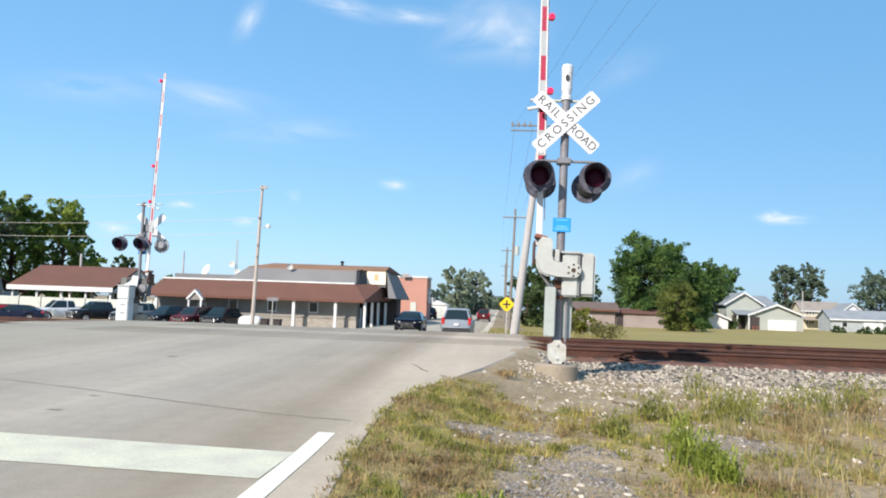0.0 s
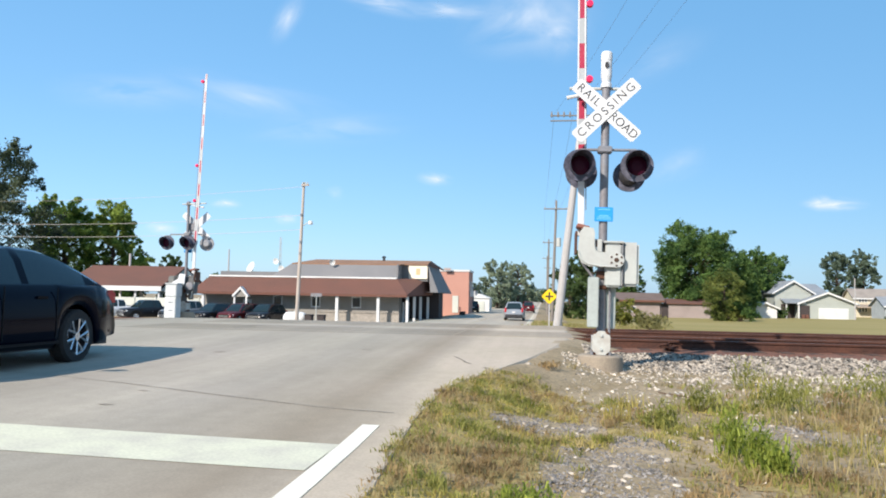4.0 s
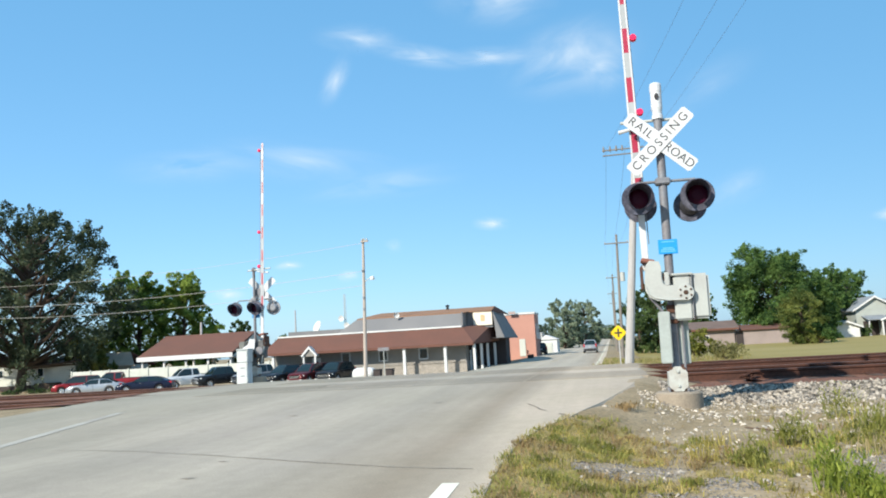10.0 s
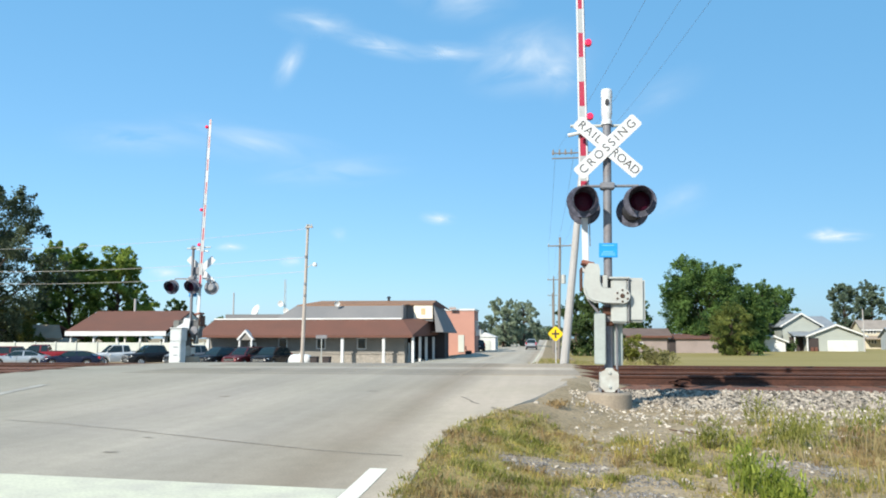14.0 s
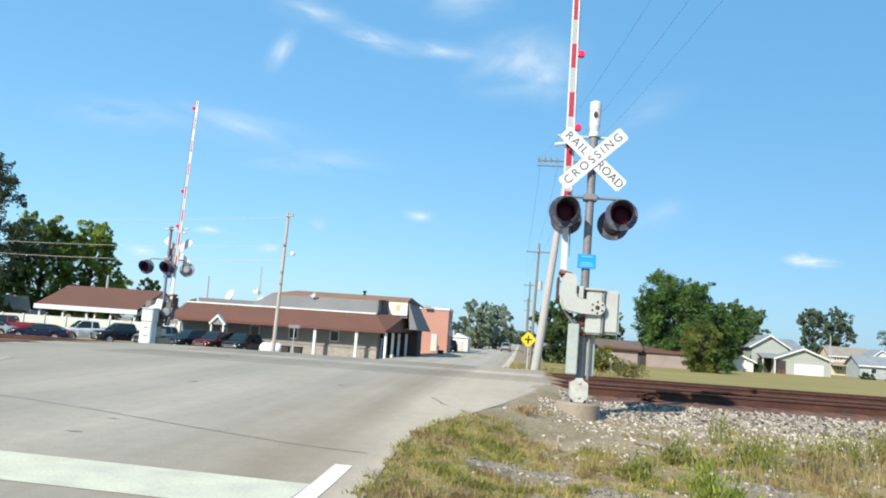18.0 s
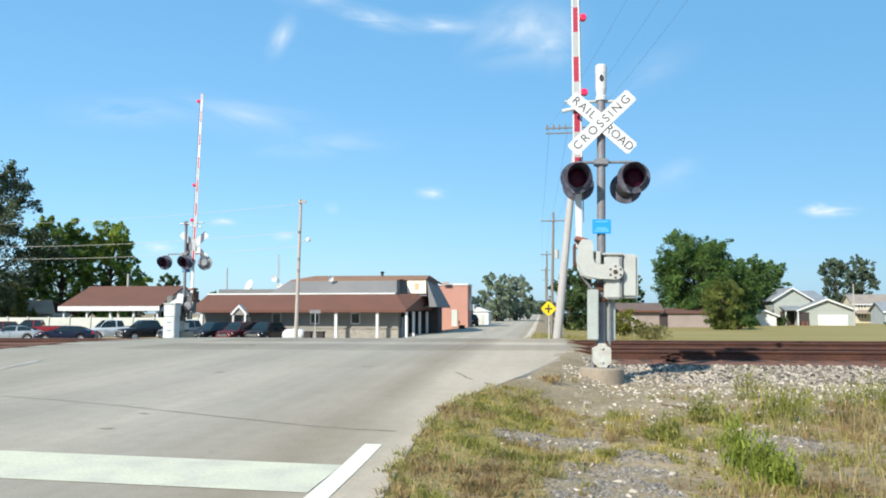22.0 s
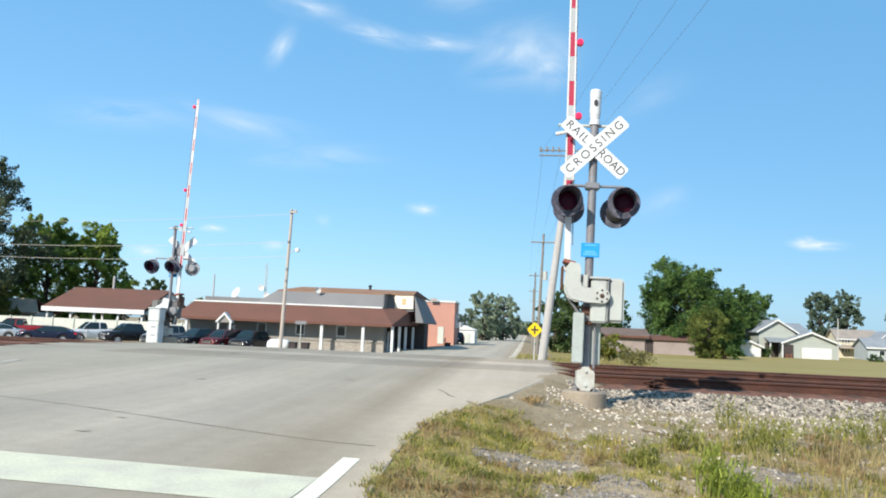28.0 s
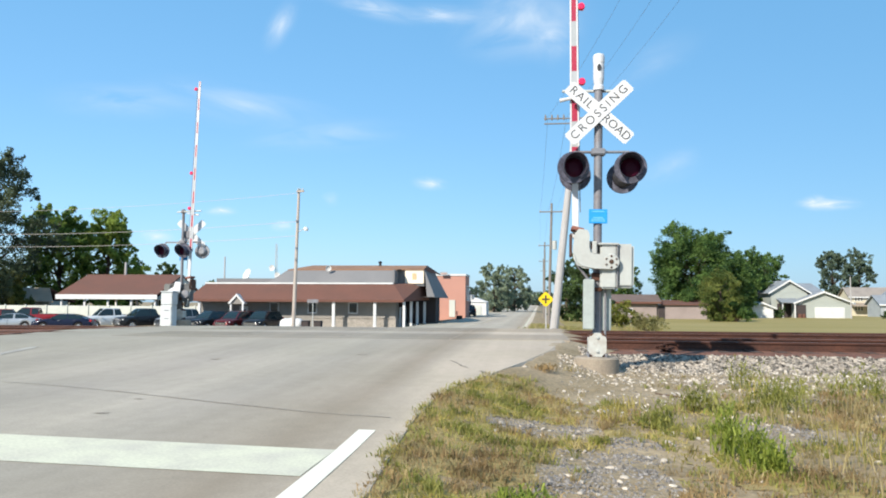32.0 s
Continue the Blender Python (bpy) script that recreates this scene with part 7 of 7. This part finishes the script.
            part("bumper_lip", nb(xa, xb, L - 0.14, L + 0.008, 0.325, 0.337), M_CHROME, g, "short chrome strip in the bumper")
        part("badge", lathe(bmesh.new(), [(0.01, 0.034), (0.032, 0.03), (0.036, 0.0)], 14, "y", (0, L + 0.01, 0.615)), M_CHROME, g)
    return g, wheels


def rest(x, y):
    return road_z(x, y) + 0.012


P_BLACK = paint("gloss_black", (0.003, 0.004, 0.011), 0.10, 0.0)
P_BLACK.node_tree.nodes["Principled BSDF"].inputs["IOR"].default_value = 1.22
P_BLACK.node_tree.nodes["Principled BSDF"].inputs["Coat Weight"].default_value = 0.0
P_SILVER = paint("silver_paint", (0.42, 0.45, 0.48), 0.3, 0.5)
P_WHITE = paint("white_paint", (0.72, 0.73, 0.73))
P_RED = paint("red_paint", (0.24, 0.018, 0.025))
P_DARKRED = paint("dark_red_paint", (0.10, 0.012, 0.014))
P_NAVY = paint("navy_paint", (0.007, 0.011, 0.032))
P_DARK = paint("charcoal_paint", (0.014, 0.015, 0.018))
P_GREY = paint("grey_paint", (0.20, 0.215, 0.23))

_park = "cars parked in the lot"
for _kind, _x, _y, _turn, _p, _label in (
        ("suv", -53.3, 70.0, 120, P_RED, "bright red hatchback parked in the lot"),
        ("sedan", -46.9, 64.0, 112, P_SILVER, "silver-grey car parked in the lot"),
        ("pickup", -49.6, 71.0, 112, P_RED, "red pickup truck with a dark bed cover, parked"),
        ("sedan", -41.1, 63.0, 108, P_NAVY, "dark blue car parked in the lot"),
        ("pickup", -40.5, 69.5, 138, P_WHITE, "white pickup truck parked nose out"),
        ("pickup", -36.4, 68.5, 142, P_DARK, "charcoal pickup truck with a chrome front, parked"),
        ("pickup", -32.2, 68.0, 150, P_GREY, "grey pickup truck parked behind the signal"),
        ("suv", -29.4, 67.0, 158, P_DARK, "black sport utility parked nose out"),
        ("suv", -26.8, 66.5, 165, P_DARKRED, "dark red sport utility parked nose out"),
        ("suv", -24.4, 66.5, 172, P_DARK, "black sport utility parked beside the pole")):
    vehicle(_kind, pose(_x, _y, rest(_x, _y), 0, 0, _turn), _p, _label, _park, category="pickup truck" if _kind == "pickup" else "car")
vehicle("suv", pose(-10.6, 117, rest(-10.6, 117), 0, 0, 10), P_DARK, "dark sport utility parked at the street's side")

black_sedan, black_wheels = vehicle("sedan", pose(-6.0, 53.2, -0.6, 0, 0, 180), P_BLACK, "glossy black sedan with bright alloy wheels, driving past", detail=True)
silver_suv, silver_wheels = vehicle("suv", pose(-2.7, 48, -0.6), P_SILVER, "silver sport utility with a dark bumper driving up the street", dark_bumper=True)
lead_car, lead_wheels = vehicle("suv", pose(-1.9, 122, -0.5), P_DARKRED, "dark red sport utility waiting farther up the street")
turning_car, turning_wheels = vehicle("sedan", pose(-6.4, 170, -0.5, 0, 0, 180), P_DARK, "dark car that turns off the street")


# ---- street furniture, poles and wires ----
def utility_pole(x, y, z, top, label, lean=(0, 0), r=0.15, arm=None, group="utility poles", wood=None):
    wood = wood or M_WOODPOLE
    g = thing("utility_pole", pose(x, y, z), label, "utility pole", group)
    h = top - z
    part("pole", tube(bmesh.new(), (0, 0, -0.4), (lean[0], lean[1], h), r, r * 0.62, 12), wood, g, "weathered grey wooden pole")
    if arm:
        w0, w1, down = arm
        f = (h - down) / h
        c = part("cross_arm", nb(lean[0] * f + w0, lean[0] * f + w1, lean[1] * f - r - 0.06, lean[1] * f - r * 0.6, h - down - 0.06, h - down + 0.06, 0.01), wood, g)
        for k in range(3):
            u = w0 + 0.1 + (w1 - w0 - 0.2) * k / 2
            part("insulator", lathe(bmesh.new(), [(0.02, 0.0), (0.05, 0.03), (0.05, 0.12), (0.02, 0.16)], 8, "z", (lean[0] * f + u, lean[1] * f - r, h - down + 0.06)), M_GALV, c)
    return g


yard_pole = utility_pole(-16.9, 52, lz(-16.9, 52), 8.9, "tall wooden yard pole with a small street light", (0.25, 0), 0.145, (-0.12, 0.42, 0.2), wood=M_TANPOLE)
part("light_arm", tube(bmesh.new(), (0.18, 0, 7.15), (0.78, -0.1, 7.50), 0.03, seg=6), M_GALV, yard_pole)
part("light_head", lathe(bmesh.new(), [(0.05, 7.56), (0.13, 7.52), (0.17, 7.38), (0.15, 7.28), (0.02, 7.26)], 12, "z", (0.84, -0.1, 0)), M_TRIM, yard_pole, "round white light head")
for _z in (5.2, 6.0, 7.9):
    part("pole_bracket", nb(0.10, 0.24, -0.19, -0.1, _z, _z + 0.14, 0.01), M_POLE, yard_pole)
lean_pole = utility_pole(0.52, 33, lz(0.52, 33), 9.6, "leaning grey wooden pole beside the tracks", (1.15, 0), 0.19)
for _z in (8.58, 8.80):
    part("cross_arm", nb(-0.28, 1.45, -0.26, -0.20, _z - lz(0.62, 33), _z + 0.05 - lz(0.62, 33), 0.01), M_POLEDARK, lean_pole, "thin double cross-arm")
for _u in (-0.22, 0.05, 0.30, 0.55):
    part("insulator", lathe(bmesh.new(), [(0.02, -0.10), (0.04, -0.07), (0.04, 0.06), (0.025, 0.12), (0.02, 0.15)], 8, "z", (_u, -0.23, 8.85 - lz(0.62, 33))), M_POLEDARK, lean_pole)
street_pole = utility_pole(0.95, 80, lz(0.95, 80), 11.3, "tall wooden street pole with cross-arm and transformer", (0.35, 0), 0.17, (-1.25, 1.15, 0.9), wood=M_POLEDARK)
part("transformer", lathe(bmesh.new(), [(0.05, 6.6), (0.24, 6.62), (0.24, 7.5), (0.05, 7.55)], 14, "z", (0.62, -0.1, 1.0)), M_GALV, street_pole, "grey can transformer")
utility_pole(0.7, 112, lz(0.7, 112), 9.8, "wooden street pole farther off", (0.1, 0), 0.16, (-0.9, 0.9, 0.5), wood=M_POLEDARK)
utility_pole(0.8, 150, lz(0.8, 150), 9.6, "wooden street pole farther off", (0.0, 0), 0.16, (-0.9, 0.9, 0.5), wood=M_POLEDARK)
utility_pole(0.9, 195, lz(0.9, 195), 9.6, "wooden street pole farther off", (0.2, 0), 0.16, (-0.9, 0.9, 0.5), wood=M_POLEDARK)
utility_pole(-42.2, 100, -1.5, 7.1, "thin pole behind the tavern", (0, 0), 0.14)
utility_pole(56.6, 150, -1.5, 6.2, "short pole beside the far houses", (0, 0), 0.14)


def wire(points, r, label, material=None, sag=0.35):
    pts = []
    for a, b in zip(points, points[1:]):
        for k in range(12):
            p = Vector(a).lerp(Vector(b), k / 12)
            p.z -= sag * 4 * k / 12 * (1 - k / 12)
            pts.append(p)
    bm = polytube(bmesh.new(), pts + [Vector(points[-1])], r, 5)
    return tagged(part("overhead_wire", bm, material or M_WIRE, None), label, "wire", "overhead wires")


for _z0, _z1, _r in ((8.6, 9.6, 0.012), (6.6, 7.6, 0.015), (5.6, 6.5, 0.015)):
    wire([(-16.7, 52, _z0), (-60, 66, _z1 - 0.2), (-110, 80, _z1)], _r, "pale sagging overhead wire", M_BRIGHTWIRE, 0.5)
for _k, _dx in enumerate((-1.2, -0.4, 0.3)):
    wire([(1.6 + _dx, 33, 8.95), (4.6 + 1.0 * _dx, 8, 9.0), (9 + _dx, -26, 9.2)], 0.0035, "thin dark overhead wire", None, 0.4)
    wire([(1.6 + _dx, 33, 8.95), (1.3 + _dx, 80, 10.5), (0.9 + _dx * 0.6, 112, 9.4), (0.9 + _dx * 0.6, 150, 9.2), (1.0 + _dx * 0.6, 195, 9.2)], 0.006, "thin dark overhead wire", None, 0.6)

# yellow warning sign
warn = thing("warning_sign", pose(0.37, 44, lz(0.37, 44)), "yellow diamond crossroad warning sign on a post", "road sign")
_h = 1.22 - lz(0.37, 44)
_bm = box(bmesh.new(), -0.32, 0.32, -0.012, 0.012, -0.32, 0.32)
bmesh.ops.bevel(_bm, geom=[e for e in _bm.edges if abs(e.verts[0].co.y - e.verts[1].co.y) > 0.01], offset=0.06, segments=3, affect="EDGES")
_pl = part("sign_plate", _bm, M_YELLOW, warn, "yellow diamond plate")
_pl.matrix_basis = pose(0, -0.05, _h, 0, 45, 0)
part("symbol_bar", nb(-0.045, 0.045, -0.021, -0.013, -0.23, 0.23), M_BLACK, _pl).matrix_basis = pose(0, 0, 0, 0, -45, 0)
part("symbol_bar", nb(-0.21, 0.21, -0.025, -0.0215, -0.045, 0.045), M_BLACK, _pl).matrix_basis = pose(0, 0, 0, 0, -45, 0)
part("post", nb(-0.035, 0.035, -0.03, 0.03, -0.3, _h + 0.36), M_WOODPOLE, warn)

# things at the tavern's yard edge
tank = thing("propane_tank", pose(-19.6, 60, rest(-19.6, 60)), "white horizontal propane tank on low legs", "tank")
part("tank_shell", lathe(bmesh.new(), [(0.05, -0.95), (0.30, -0.90), (0.44, -0.74), (0.48, -0.55), (0.48, 0.55), (0.44, 0.74), (0.30, 0.90), (0.05, 0.95)], 22, "x", (0, 0, 0.74)), M_TRIM, tank, smooth=True)
for _x in (-0.5, 0.45):
    part("leg", nb(_x, _x + 0.08, -0.25, 0.25, -0.1, 0.35), M_GALV, tank)
part("valve_dome", lathe(bmesh.new(), [(0.12, 1.19), (0.12, 1.30), (0.05, 1.34)], 10, "z"), M_GALV, tank)
for _x, _l in ((-18.3, "dark refuse bin beside the yard pole"), (-17.3, "dark refuse bin with its lid shut")):
    b = thing("refuse_bin", pose(_x, 59.5, rest(_x, 59.5)), _l, "bin", "refuse bins")
    bm = nb(-0.3, 0.3, -0.3, 0.3, 0.08, 1.0, 0.03)
    for v in bm.verts:
        if v.co.z < 0.5:
            v.co.x *= 0.82
            v.co.y *= 0.82
    part("bin_body", bm, M_DARKANDSHADE, b)
    part("lid", nb(-0.33, 0.33, -0.35, 0.33, 1.0, 1.06, 0.02), M_BLACK, b)
    for _w in (-0.22, 0.22):
        part("wheel", lathe(bmesh.new(), [(0.02, -0.03), (0.1, -0.03), (0.1, 0.03), (0.02, 0.03)], 12, "x", (_w, 0.25, 0.1)), M_RUBBER, b)
sp = thing("street_sign", pose(-17.3, 58, rest(-17.3, 58)), "small street sign on a thin post", "road sign")
part("post", tube(bmesh.new(), (0, 0, -0.2), (0, 0, 2.7), 0.035, seg=8), M_GALV, sp)
part("sign_plate", nb(-0.45, 0.45, -0.06, -0.035, 2.45, 2.72, 0.01), M_POLE, sp)
ant = thing("lattice_antenna", pose(-38.5, 110, -1.5), "thin lattice antenna mast with dishes", "antenna")
for _a in range(3):
    c, s = 0.22 * math.cos(_a * 2.1), 0.22 * math.sin(_a * 2.1)
    part("mast_leg", tube(bmesh.new(), (c, s, 0), (c * 0.6, s * 0.6, 11.1), 0.035, seg=5), M_GALV, ant)
for _k in range(10):
    part("brace", tube(bmesh.new(), (0.2, 0.05, 1 + _k), (-0.15, 0.15, 1.6 + _k), 0.02, seg=4), M_GALV, ant)
for _x, _z in ((-0.5, 7.5), (0.35, 6.4)):
    part("dish", lathe(bmesh.new(), [(0.02, 0.0), (0.3, -0.05), (0.45, -0.15), (0.44, -0.17), (0.02, -0.03)], 14, "y", (_x, -0.3, _z)), M_TRIM, ant)
ant2 = thing("roof_dish", pose(-32.6, 84, 2.4), "white satellite dish on the flat roof", "antenna")
part("dish", lathe(bmesh.new(), [(0.02, 0.0), (0.45, -0.08), (0.70, -0.21), (0.69, -0.25), (0.02, -0.04)], 20, "y"), M_TRIM, ant2).matrix_basis = pose(0, -0.1, 1.6, -22, 0, -38)
part("stem", tube(bmesh.new(), (0, 0, 0), (0, 0, 1.6), 0.05, seg=8), M_GALV, ant2)


# ---- what moves ----
def driven(body, wheels, rows, radius, spin_until=0.0):
    """Keys a vehicle along rows of (seconds, x, y, heading) and rolls its wheels until a given time."""
    walk(body, [(t, pose(x, y, rest(x, y), 0, 0, a)) for t, x, y, a in rows])
    ts, dist = [rows[0][0]], [0.0]
    for p, q in zip(rows, rows[1:]):
        ts.append(q[0])
        dist.append(dist[-1] + math.hypot(q[1] - p[1], q[2] - p[2]))
    if not spin_until:
        return
    for w in wheels:
        base = w.matrix_basis.copy()
        sign = 1 if abs(base.to_euler().z) < 1 else -1
        k, out = 0, []
        while k / 30 <= spin_until:
            a = -float(np.interp(k / 30, ts, dist)) / radius
            out.append((k / 30, base @ Matrix.Rotation(a * sign, 4, "X")))
            k += 1
        out.append((32.0, out[-1][1]))
        walk(w, out)


def motions():
    v = 11.4
    rows = [(k * 0.5, -6.68 + 0.58 * smooth(25, 53, 53.25 - v * k * 0.5), 53.25 - v * k * 0.5 - 0.85 * smooth(1.5, 3, k * 0.5) * (1 - smooth(3, 4, k * 0.5)), 180) for k in range(25)]
    rows.append((32.0, rows[-1][1], rows[-1][2] - 0.01, 180))
    driven(black_sedan, black_wheels, rows, 0.335, 5.0)
    rows = [(0, -2.55, 48), (1, -2.55, 53.5), (2, -2.55, 60), (3, -2.6, 67), (4, -2.65, 75), (4.5, -2.65, 78.5), (6.5, -2.8, 91), (7.5, -2.8, 96), (8.5, -2.9, 101),
            (9.5, -2.9, 106), (11, -2.9, 113), (12, -2.9, 119), (13, -2.9, 125), (15.5, -2.9, 139), (18, -2.9, 152), (19.2, -2.6, 157)]
    rows = [(t, x, y, 0) for t, x, y in rows] + [(20.2, -1.6, 160.5, -35), (21.0, 0.6, 162.5, -70), (21.7, 3.6, 163, -88), (23.0, 12, 163.2, -90), (26.0, 34, 163.3, -90), (32.0, 34.2, 163.3, -90)]
    driven(silver_suv, silver_wheels, rows, 0.36, 6.0)
    rows = [(0, -2.3, 112, 0), (2, -2.3, 116, 0), (4.5, -2.1, 122, 0), (7.2, -1.9, 137, -4), (8.0, -1.2, 140.2, -35), (8.8, 1.4, 142.4, -75), (9.8, 6.5, 143, -88), (13.5, 31.0, 143.2, -90), (32.0, 31.1, 143.2, -90)]
    driven(lead_car, lead_wheels, rows, 0.36)
    rows = [(0, -6.6, 215, 180), (3.0, -6.6, 180, 180), (5.5, -6.6, 152, 180), (6.5, -7.3, 145, 160), (7.5, -10.0, 141.2, 112), (8.5, -14.5, 140, 95), (9.5, -19.5, 139.8, 91), (32.0, -19.6, 139.8, 91)]
    driven(turning_car, turning_wheels, rows, 0.335)


motions()
